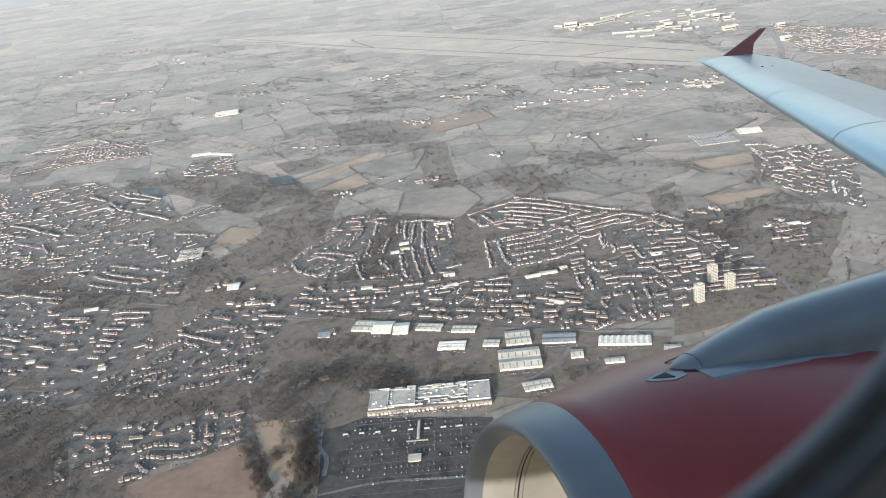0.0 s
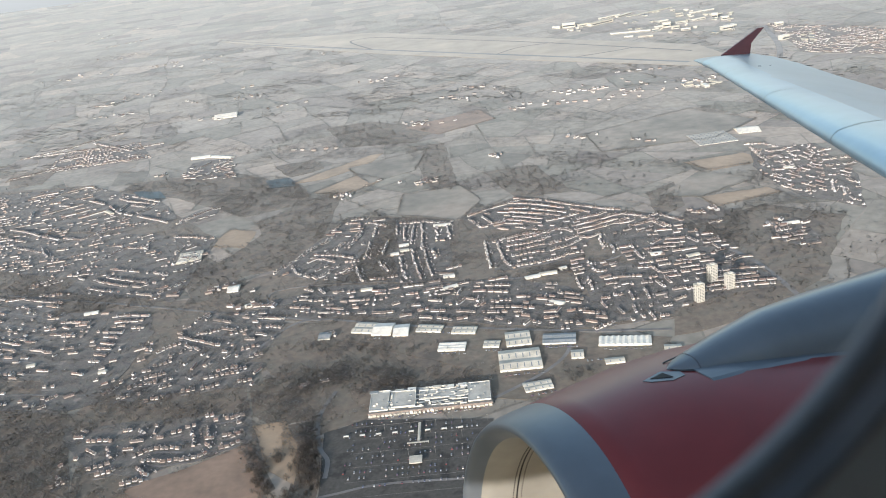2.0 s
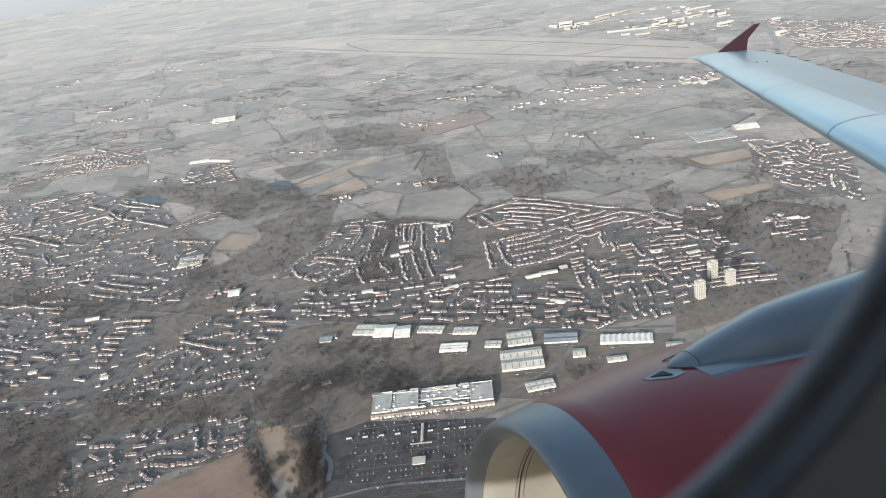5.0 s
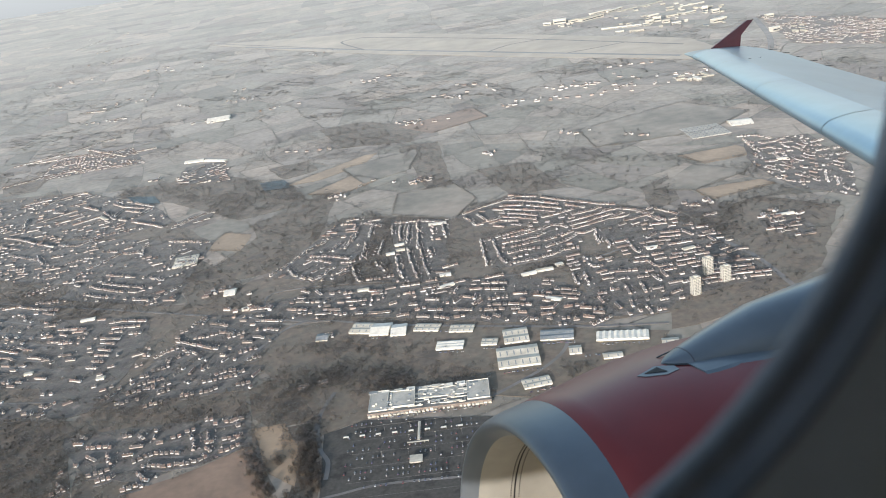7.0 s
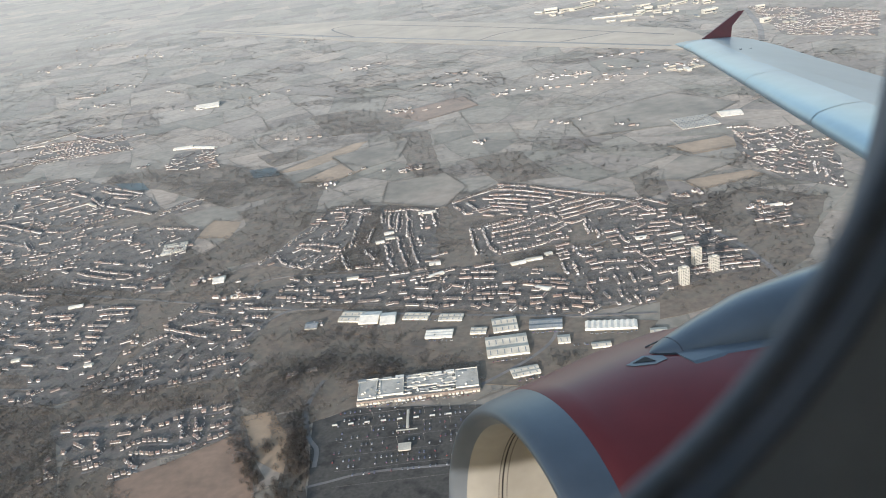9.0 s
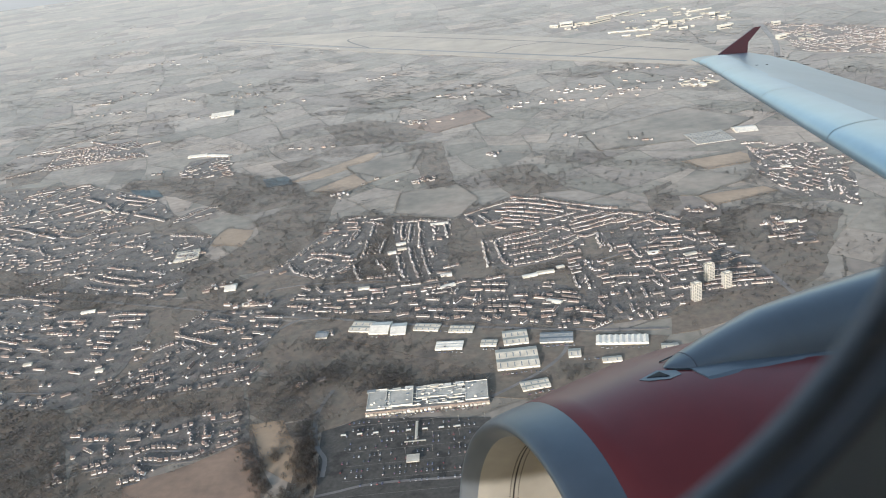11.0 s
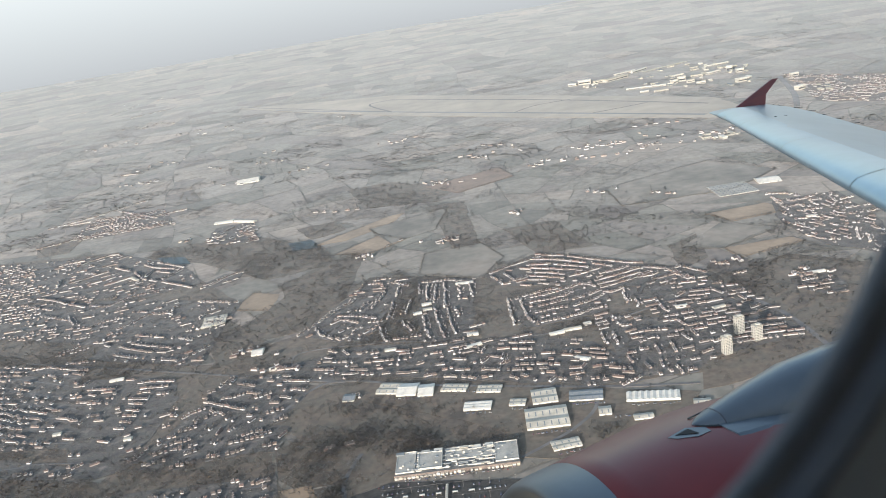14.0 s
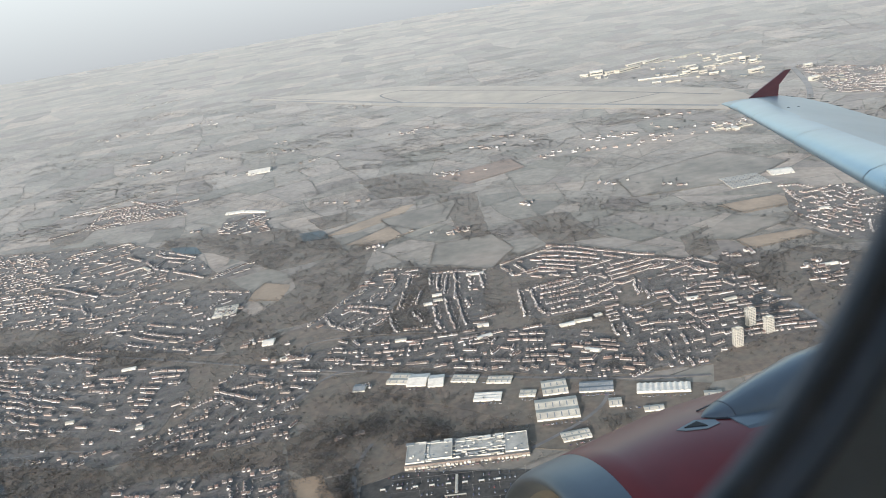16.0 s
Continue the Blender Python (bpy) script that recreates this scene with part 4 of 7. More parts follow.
street_rows('T', [
    [(27.2, 610.1), (40.4, 610.6)],
    [(24.2, 602.6), (43.0, 595.7)],
    [(25.2, 590.8), (39.6, 585.5)],
    [(44.5, 574.7), (54.8, 573.0)],
    [(-0.2, 563.5), (11.8, 559.3)],
    [(0.6, 574.6), (7.5, 583.0), (15.5, 578.1)],
    [(40.8, 545.7), (50.2, 541.5)],
    [(60.7, 545.1), (66.5, 544.0)],
    [(68.3, 542.5), (72.1, 548.5)],
    [(76.1, 541.6), (82.0, 541.4)],
    [(84.1, 541.6), (91.8, 540.7)],
    [(67.5, 526.8), (76.8, 524.5)],
    [(78.1, 521.4), (83.9, 521.2)],
    [(59.2, 535.7), (67.1, 535.7)],
    [(50.8, 532.4), (54.4, 530.3)],
    [(-1.0, 550.9), (7.1, 551.7)],
    [(18.7, 546.0), (24.2, 540.6)],
    [(26.8, 546.8), (35.4, 535.0)],
    [(44.6, 530.2), (49.3, 535.6)],
    [(18.2, 584.2), (15.4, 576.2)],
])
street_rows('S', [
    [(92.3, 594.2), (92.4, 583.6), (93.6, 574.9)],
    [(100.5, 596.5), (100.2, 580.6), (100.2, 570.4)],
    [(106.8, 622.3), (107.5, 604.8)],
    [(109.1, 602.0), (115.5, 601.7)],
    [(1.7, 591.1), (4.3, 598.4)],
    [(25.5, 572.6), (39.9, 571.4)],
    [(14.5, 566.9), (21.2, 571.3)],
    [(67.7, 517.3), (73.3, 516.3)],
    [(89.2, 510.1), (104.3, 517.7)],
])
street_rows('S', [
    [(-94.8, 782.5), (-72.8, 777.6), (-55.2, 762.2)],
    [(-89.7, 789.8), (-81.5, 792.6), (-73.2, 790.5)],
    [(-43.0, 764.5), (-29.6, 763.2), (-16.3, 760.5), (-6.0, 752.8), (4.2, 746.8)],
    [(1.4, 745.0), (1.8, 724.1), (2.0, 709.9)],
    [(-118.4, 710.6), (-105.6, 708.1), (-90.1, 698.0), (-80.9, 693.1)],
    [(-120.3, 704.8), (-107.3, 697.1), (-96.8, 688.0)],
    [(-136.3, 692.1), (-129.6, 674.9), (-118.9, 663.8), (-112.3, 659.0)],
    [(-112.1, 656.6), (-104.6, 661.9), (-98.3, 673.8), (-93.8, 679.4)],
    [(-149.3, 678.7), (-143.3, 688.5), (-137.1, 698.6), (-128.5, 712.0), (-122.2, 725.5), (-115.3, 733.6), (-108.0, 740.4), (-105.1, 750.7)],
    [(-98.6, 715.9), (-94.3, 727.8), (-92.1, 733.8)],
    [(-88.7, 718.6), (-81.9, 736.7), (-77.4, 756.6)],
    [(-57.9, 692.9), (-55.6, 705.2), (-53.2, 720.5)],
    [(-89.4, 686.3), (-78.6, 684.6)],
])
street_rows('S', [
    [(-42.2, 680.3), (-40.8, 662.5), (-38.6, 643.9), (-36.4, 634.0)],
    [(-31.8, 696.8), (-30.3, 670.6), (-27.9, 651.5), (-25.1, 632.0)],
    [(-23.1, 706.7), (-21.2, 686.0), (-18.5, 653.8), (-16.0, 634.2)],
    [(-29.8, 752.6), (-31.2, 731.1), (-32.5, 710.6)],
    [(-21.8, 755.2), (-22.7, 720.4), (-23.5, 693.4)],
    [(-45.6, 759.5), (-45.6, 737.2)],
    [(-52.4, 642.3), (-45.5, 642.0)],
    [(-68.6, 725.5), (-70.5, 705.9), (-72.4, 687.2)],
    [(-64.4, 767.7), (-66.4, 738.8)],
    [(-9.1, 743.6), (-9.0, 721.6)],
    [(-37.7, 756.0), (-38.5, 720.0)],
    [(-79.0, 671.2), (-73.1, 639.8)],
    [(-60.0, 676.1), (-52.6, 655.1)],
    [(-13.8, 689.5), (-12.2, 669.6)],
])
street_rows('T', [
    [(-66.2, 641.8), (-55.6, 640.1)],
    [(-38.8, 618.4), (-23.3, 618.1)],
    [(-18.7, 620.7), (-10.7, 621.0)],
    [(-4.1, 642.3), (10.0, 647.4)],
    [(-21.3, 608.8), (-8.1, 609.3)],
    [(3.0, 610.5), (11.8, 611.5)],
    [(-83.5, 620.8), (-76.8, 620.5)],
    [(-95.0, 624.9), (-88.3, 625.7)],
    [(-107.0, 634.6), (-101.7, 625.2), (-90.4, 623.2)],
    [(-118.8, 638.9), (-111.4, 633.0)],
    [(-47.6, 587.7), (-41.2, 590.3)],
    [(-41.4, 566.4), (-33.0, 568.2)],
    [(-32.8, 582.5), (-26.4, 582.2)],
    [(-36.8, 604.0), (-28.1, 602.9)],
    [(-27.0, 561.5), (-18.9, 558.8)],
    [(-18.5, 569.8), (-8.3, 566.3)],
    [(-19.9, 587.8), (-11.5, 584.8)],
    [(-14.9, 557.4), (-5.0, 551.3)],
    [(-126.7, 607.2), (-110.7, 600.7)],
    [(-156.8, 617.6), (-143.1, 614.9)],
    [(-97.4, 597.1), (-84.1, 591.5)],
    [(-62.3, 578.3), (-45.5, 575.3)],
])
street_rows('T', [
    [(-467, 1010), (-456, 1026), (-436, 1039), (-425, 1038)],
    [(-496, 1024), (-485, 1029), (-468, 1032)],
    [(-408, 977), (-389, 960), (-374, 944), (-356, 915), (-327.9, 893.3), (-304.5, 874.2), (-285.2, 857.3)],
    [(-371, 972), (-355, 954)],
    [(-356, 973), (-336, 955), (-316, 938)],
    [(-353, 953), (-328, 938)],
    [(-347, 937), (-331, 926)],
    [(-355, 922), (-352, 943), (-350, 950)],
    [(-331, 904), (-322, 918), (-316, 928)],
    [(-451, 942), (-441, 949), (-428, 958), (-414, 966)],
    [(-423, 926), (-406, 933), (-393, 943)],
    [(-399, 912), (-386, 921), (-373, 928)],
    [(-470, 902), (-449.3, 890.0), (-421.4, 865.3), (-396.9, 847.3)],
])
street_rows('S', [
    [(-443, 973), (-427, 966)],
    [(-402, 951), (-399, 957)],
    [(-458, 985), (-447, 985)],
    [(-463, 940), (-468, 961)],
    [(-458.9, 869.4), (-435.1, 854.9)],
    [(-404.6, 868.1), (-396.8, 871.4)],
    [(-392.0, 850.0), (-370.3, 837.9), (-361.1, 845.2), (-353.6, 858.2)],
    [(-357.7, 843.8), (-347.9, 859.1), (-328.7, 864.2), (-317.8, 868.0)],
    [(-274.5, 849.3), (-262.4, 860.9), (-253.4, 874.3), (-243.3, 884.1), (-235.4, 884.2)],
    [(-273.4, 857.2), (-261.2, 869.1), (-248.8, 881.2)],
    [(-267.8, 809.6), (-246.1, 800.6), (-224.6, 790.2)],
    [(-287.2, 777.7), (-290.8, 800.9), (-286.7, 806.8)],
    [(-308.0, 793.1), (-287.2, 787.7)],
    [(-333.5, 809.3), (-317.0, 801.1)],
    [(-440.8, 840.2), (-401.8, 814.3)],
])
street_rows('S', [
    [(-363.6, 786.5), (-354.9, 793.0), (-344.9, 796.2), (-332.0, 794.0)],
    [(-334.3, 764.2), (-324.0, 773.9), (-314.9, 788.7), (-309.0, 796.4)],
    [(-364.5, 766.3), (-354.9, 769.4)],
    [(-343.4, 751.8), (-336.9, 755.9)],
    [(-269.3, 721.4), (-257.7, 715.8), (-248.0, 707.2)],
    [(-373.1, 753.8), (-358.6, 757.5)],
    [(-374.2, 723.0), (-366.1, 728.6), (-358.5, 735.7)],
    [(-375.5, 719.9), (-358.6, 722.2), (-348.0, 728.1)],
    [(-245.3, 667.8), (-235.9, 677.9), (-226.5, 689.6)],
    [(-250.0, 658.4), (-241.2, 660.8)],
    [(-356.4, 696.8), (-330.6, 693.4)],
    [(-422.7, 796.7), (-404.4, 792.5)],
    [(-406.5, 826.5), (-390.0, 798.2)],
    [(-252.7, 758.4), (-250.5, 771.5)],
])
street_rows('T', [
    [(-308.5, 741.2), (-290.1, 731.7), (-277.8, 724.6)],
    [(-305.9, 721.3), (-283.2, 708.1), (-258.0, 694.1)],
    [(-316.9, 719.2), (-303.3, 708.2), (-279.0, 693.5)],
    [(-315.9, 700.9), (-303.4, 692.9), (-283.0, 682.3)],
    [(-274.5, 678.1), (-249.6, 666.0)],
    [(-385.0, 694.4), (-370.5, 694.9), (-351.9, 685.2), (-328.8, 675.0)],
    [(-353.1, 675.7), (-344.8, 672.9)],
    [(-341.4, 672.8), (-330.7, 667.0)],
    [(-329.0, 643.7), (-319.8, 643.6), (-317.5, 650.0)],
    [(-323.2, 622.2), (-314.2, 622.2)],
    [(-314.9, 612.0), (-296.1, 608.8)],
    [(-284.7, 642.0), (-277.4, 640.6)],
    [(-272.4, 631.8), (-261.1, 632.0), (-241.2, 625.3)],
    [(-266.6, 620.0), (-255.1, 619.2), (-243.5, 617.3)],
    [(-266.7, 613.4), (-257.6, 612.3)],
    [(-249.1, 605.7), (-240.0, 604.7)],
    [(-270.8, 605.3), (-253.9, 599.9)],
    [(-268.3, 597.1), (-256.0, 592.3)],
])
street_rows('T', [
    [(-266.9, 586.0), (-254.8, 581.3)],
    [(-266.1, 577.0), (-254.5, 573.4)],
    [(-265.4, 568.3), (-255.6, 563.7)],
    [(-266.4, 558.7), (-259.3, 555.8)],
    [(-313.9, 633.7), (-289.1, 627.5)],
    [(-299.2, 624.0), (-289.8, 622.9)],
    [(-304.2, 606.8), (-292.6, 604.9)],
    [(-321.6, 589.9), (-306.4, 583.5)],
    [(-307.7, 581.3), (-301.2, 581.0)],
    [(-323.1, 577.5), (-316.3, 576.3)],
    [(-337.5, 581.9), (-330.3, 579.7)],
    [(-325.8, 554.1), (-321.1, 552.7)],
    [(-315.0, 552.5), (-308.6, 549.8)],
    [(-296.2, 584.6), (-283.2, 584.1)],
    [(-273.0, 542.5), (-263.5, 538.2)],
    [(-205.8, 579.9), (-188.6, 568.2), (-176.7, 560.1), (-161.3, 554.5)],
    [(-185.0, 602.6), (-170.4, 593.9), (-163.0, 588.7)],
    [(-174.9, 583.4), (-163.6, 579.7)],
    [(-149.0, 595.3), (-128.8, 588.5)],
])
street_rows('S', [
    [(-206.9, 593.8), (-201.1, 596.6)],
    [(-191.6, 602.9), (-189.0, 611.7)],
    [(-199.9, 600.9), (-195.0, 608.9), (-189.6, 614.9)],
    [(-193.3, 580.3), (-184.8, 580.3), (-174.9, 583.4)],
    [(-217.0, 557.6), (-210.4, 563.9), (-203.0, 567.6), (-185.7, 554.6)],
    [(-199.4, 552.2), (-192.1, 555.7)],
    [(-214.2, 539.0), (-208.2, 538.8), (-202.8, 541.1)],
    [(-208.8, 549.4), (-203.8, 548.6)],
    [(-219.9, 530.7), (-213.5, 531.8)],
    [(-219.1, 520.7), (-212.0, 523.0), (-202.5, 524.0)],
    [(-208.0, 515.2), (-200.3, 515.2), (-194.9, 516.6)],
    [(-223.6, 509.6), (-213.4, 513.9), (-205.7, 513.9)],
    [(-201.5, 504.7), (-192.9, 508.0)],
    [(-227.8, 498.2), (-220.7, 499.7), (-213.7, 501.2)],
    [(-207.2, 491.1), (-200.1, 491.9), (-196.7, 492.9)],
    [(-232.2, 519.3), (-228.4, 519.7)],
])
street_rows('S', [
    [(-239.4, 505.7), (-234.9, 509.3), (-232.6, 514.4)],
    [(-228.9, 549.0), (-223.5, 551.4)],
    [(-229.7, 574.3), (-224.7, 574.4)],
    [(-227.1, 564.9), (-221.7, 563.3)],
    [(-172.7, 510.8), (-163.5, 512.5), (-150.4, 513.8)],
    [(-168.2, 516.9), (-161.2, 520.8), (-153.0, 522.2)],
    [(-171.7, 496.9), (-164.5, 498.4), (-159.3, 500.4)],
    [(-184.5, 496.4), (-175.5, 497.3)],
    [(-182.5, 512.2), (-179.8, 517.3)],
    [(-156.4, 515.6), (-149.0, 517.2), (-141.6, 518.7)],
    [(-148.1, 500.0), (-138.9, 500.9)],
    [(-287.4, 527.8), (-276.8, 525.6)],
    [(-277.7, 507.3), (-272.1, 512.8)],
    [(-146.6, 578.6), (-138.0, 577.7), (-129.0, 572.9)],
    [(-166.6, 572.6), (-154.9, 577.7)],
    [(-154.0, 547.2), (-142.3, 549.3)],
    [(-145.7, 532.4), (-138.4, 536.6)],
])
street_rows('S', [
    [(-238.7, 464.4), (-234.4, 462.1)],
    [(-230.6, 450.4), (-214.4, 448.0)],
    [(-213.8, 440.4), (-210.8, 430.8)],
    [(-210.2, 456.9), (-206.8, 457.2)],
    [(-199.5, 455.9), (-195.8, 451.4)],
    [(-196.7, 427.8), (-190.9, 430.7), (-184.9, 433.1), (-174.6, 431.5), (-165.8, 429.3)],
    [(-188.9, 423.1), (-178.0, 418.8), (-166.7, 418.6), (-157.0, 418.9), (-151.3, 422.9)],
    [(-220.6, 420.4), (-213.1, 422.2), (-205.7, 424.6)],
    [(-213.5, 413.5), (-206.1, 415.3), (-203.6, 417.8)],
    [(-195.6, 401.7), (-189.7, 402.7), (-183.7, 403.8)],
    [(-190.1, 415.5), (-185.1, 409.1), (-179.8, 406.8)],
    [(-154.5, 456.1), (-145.9, 456.2), (-139.1, 457.5)],
    [(-171.0, 452.6), (-164.4, 453.9)],
    [(-160.9, 462.1), (-157.5, 462.5)],
    [(-145.4, 425.7), (-139.0, 426.9), (-134.5, 429.6)],
])
street_rows('S', [
    [(-145.8, 437.1), (-139.3, 438.3), (-134.6, 440.0)],
    [(-155.8, 436.9), (-152.5, 437.1)],
    [(-154.6, 430.9), (-151.2, 427.2)],
    [(-166.7, 448.5), (-162.9, 438.7), (-161.7, 429.9)],
    [(-156.5, 448.7), (-153.6, 439.1)],
    [(-142.6, 457.2), (-135.8, 458.4)],
    [(-139.7, 450.3), (-135.5, 452.2)],
    [(-140.6, 435.7), (-134.3, 438.1)],
    [(-239.5, 427.7), (-237.2, 428.7)],
    [(-235.5, 416.8), (-230.4, 409.5)],
    [(-279.9, 498.5), (-276.6, 499.6)],
    [(-227.3, 440.5), (-221.0, 436.6)],
    [(-178.4, 447.4), (-171.9, 448.6)],
    [(-236.8, 407.0), (-230.0, 410.4)],
])
street_rows('S', [
    [(321.3, 874.0), (337.5, 869.0), (348.0, 850.9)],
    [(323.8, 849.2), (336.6, 837.1), (359.7, 843.8)],
    [(324.8, 822.0), (341.5, 821.0)],
    [(326.2, 804.3), (347.7, 802.5)],
    [(313.9, 780.9), (324.1, 779.2)],
    [(322.6, 861.4), (320.6, 833.2), (320.7, 811.6)],
    [(374.8, 819.1), (387.7, 822.5)],
    [(367.7, 791.1), (384.5, 791.9), (394.7, 790.2)],
    [(362.4, 773.8), (375.4, 772.6), (389.0, 772.9)],
    [(353.9, 749.6), (362.3, 745.1)],
    [(349.2, 733.9), (338.2, 705.0)],
    [(350.7, 715.5), (343.1, 694.4)],
    [(259.9, 635.3), (271.4, 635.6)],
    [(211.9, 699.7), (222.2, 693.4)],
    [(217.1, 670.9), (229.1, 671.1)],
    [(349.0, 832.1), (359.7, 830.2)],
    [(312.1, 804.0), (315.6, 791.9)],
])
street_rows('S', [
    [(-601, 1244), (-573, 1259), (-539, 1280), (-514, 1307), (-495, 1329), (-480, 1338)],
    [(-569, 1248), (-537, 1251), (-496, 1252)],
    [(-509, 1291), (-459, 1241), (-429, 1209), (-414, 1228), (-389, 1232)],
    [(-613, 1607), (-579, 1597), (-565, 1621)],
    [(-902, 2555), (-857, 2594), (-780, 2649)],
    [(-1013, 2711), (-993, 2926)],
    [(-315, 1043), (-305, 1052), (-295, 1069), (-287, 1085)],
    [(-283, 1031), (-269, 1048), (-253, 1057)],
    [(-282, 1008), (-265, 1011)],
    [(-309, 1024), (-294, 1019)],
    [(-280, 1069), (-265, 1086)],
    [(-569, 1129), (-543, 1141), (-522, 1156), (-481, 1162)],
])
street_rows('D', [
    [(-30, 1164), (-11, 1168)],
    [(14, 1300), (40, 1302)],
    [(110, 1163), (141, 1163), (188, 1166), (210, 1157), (240, 1154)],
    [(53, 1358), (95, 1334), (106, 1274)],
    [(177, 1241), (216, 1231), (247, 1220)],
    [(-341, 1609), (-309, 1612)],
    [(-432, 1553), (-403, 1509)],
    [(-82.8, 899.8), (-61, 914)],
    [(-105.2, 862.3), (-97.0, 877.2)],
    [(-27.5, 882.2), (-9.1, 887.1)],
    [(89.4, 707.7), (107.9, 699.6)],
    [(8, 1143), (31, 1145)],
    [(-186, 1096), (-126, 1075)],
    [(287, 1324), (353, 1307)],
    [(356, 1167), (388, 1170)],
    [(283, 1270), (308, 1206)],
])
taken = {(int(q[0] // 3.6), int(q[1] // 3.6)) for q in all_houses}
for i, (poly, a, b, gap, run, bow) in enumerate(ESTATES):
    hs, roads, trees = estate(poly, a, b, gap, run, bow, 70 + i)
    remote = min(p[1] for p in poly) > 1100
    all_houses += [q for q in hs if remote or beyond_west(q[0], q[1]) or clear_of_rows(q[0], q[1])]
    garden_trees += [q for k, q in enumerate(trees) if k % 5 < 4]
    roads = [q for q in roads if remote or beyond_west(*q[len(q) // 2])]
    patch("garden_ground", poly, M_GARDEN, "gardens, drives and verges between rows of houses", "gardens", 2.0)
    for line in roads:
        ribbon("street", line, 1.4, M_STREET, "grey asphalt residential street between houses", "road")
for cx, cy, n, spread in [
    (-11.1, 1155.3, 12, 8),
    (-103.0, 876.3, 6, 5),
    (-13.9, 889.6, 12, 6),
    (-329.3, 1360.9, 10, 7),
    (-312.8, 1505.6, 6, 10),
    (-536.7, 1494.9, 10, 12),
    (224.3, 1229.5, 14, 14),
    (285.8, 1181.7, 12, 12),
    (142.3, 1172.9, 10, 12),
    (236.9, 940.5, 4, 6),
    (-96.1, 551.5, 3, 3),
    (-230.0, 1394.5, 5, 9),
    (272.8, 649.9, 10, 6),
    (-559.1, 2040.1, 14, 30),
    (-207.2, 1912.7, 6, 12),
    (-344.6, 1053.3, 4, 4),
    (-100.1, 485.3, 5, 3),
    (-186.6, 659.0, 10, 5),
    (-157.1, 619.8, 8, 6),
    (47.5, 1280.0, 8, 12),
    (64.9, 954.1, 5, 5),
    (162.1, 986.5, 6, 7),
    (-238.4, 741.9, 8, 5),
    (-787.2, 2015.8, 10, 30),
    (-544.2, 1660.8, 8, 15),
    (232.6, 702.3, 8, 6),
    (376.3, 1192.9, 16, 14),
    (-769.8, 2304.1, 10, 30),
    (-1109.7, 2994.2, 12, 60),
    (-75.9, 1513.6, 10, 14),
]:
    r = random.Random(int(cx * 7 + cy))
    for k in range(n):
        all_houses.append((cx + r.gauss(0, spread * 1.6), cy + r.gauss(0, spread), r.choice((0.1, 0.4, 1.6)) + r.gauss(0, 0.2), r.uniform(2, 7), r.uniform(2, 3.2), 1.6, 0.9))
all_houses.sort(key=lambda q: math.hypot(q[0] + 60, q[1] - 330))
big = [q for q in all_houses if q[5] > 0.8]
near_houses = big[:300]
far_houses = big[300:] + [q for q in all_houses if q[5] <= 0.8]
v, t, mi = house_arrays(far_houses)
tagged(soup("house_rows", v, t, [M_WALLS, M_ROOFS], mi), "rows of brick and rendered houses with tiled roofs", "houses", kind="stuff")
v, t, nm = crown_soup(garden_trees, 9, 0.5, 3, 1.0, 0.14, 1.4)
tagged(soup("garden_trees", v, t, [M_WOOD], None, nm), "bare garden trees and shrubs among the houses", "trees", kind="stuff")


def house_kinds():
    """Four house shapes; each gives meshes for wall, roof, chimney, window and door."""
    kinds = []
    for L, D, E, R in ((2.0, 1.8, 1.0, 0.7), (2.6, 1.9, 1.05, 0.7), (4.0, 1.8, 1.0, 0.7), (6.2, 1.8, 1.0, 0.7), (8.0, 1.9, 1.0, 0.7)):
        meshes = {}
        bm = bmesh.new()
        l, d = L / 2, D / 2
        rows = [[(x, -d, -0.2), (x, d, -0.2), (x, d, E), (x, 0, E + R * 0.95), (x, -d, E)] for x in (-l, l)]
        loft(bm, rows, cap=True)
        meshes["wall"] = (bm, M_WALL1)
        bm = bmesh.new()
        o = 0.12
        rows = [[(x, -d - o, E - 0.12), (x, 0, E + R), (x, d + o, E - 0.12), (x, d + o, E - 0.02), (x, 0, E + R + 0.12), (x, -d - o, E - 0.02)] for x in (-l - 0.12, l + 0.12)]
        loft(bm, rows, cap=True)
        meshes["roof"] = (bm, M_ROOF1)
        bm = bmesh.new()
        box(bm, 0, 0, E + R * 0.5, 0.24, 0.24, R * 0.5 + 0.3)
        for s in (-0.06, 0.06):
            box(bm, s, 0, E + R + 0.3, 0.07, 0.07, 0.1)
        meshes["chimney"] = (bm, M_WALL1)
        bm = bmesh.new()
        box(bm, 0, 0, 0, 0.34, 0.05, 0.28)
        meshes["window"] = (bm, M_PANE)
        out = {}
        for k, (b, m) in meshes.items():
            me = bpy.data.meshes.new(k)
            bmesh.ops.recalc_face_normals(b, faces=b.faces[:])
            b.to_mesh(me)
            b.free()
            me.materials.append(m)
            out[k] = me
        kinds.append((L, D, E, out))
    return kinds


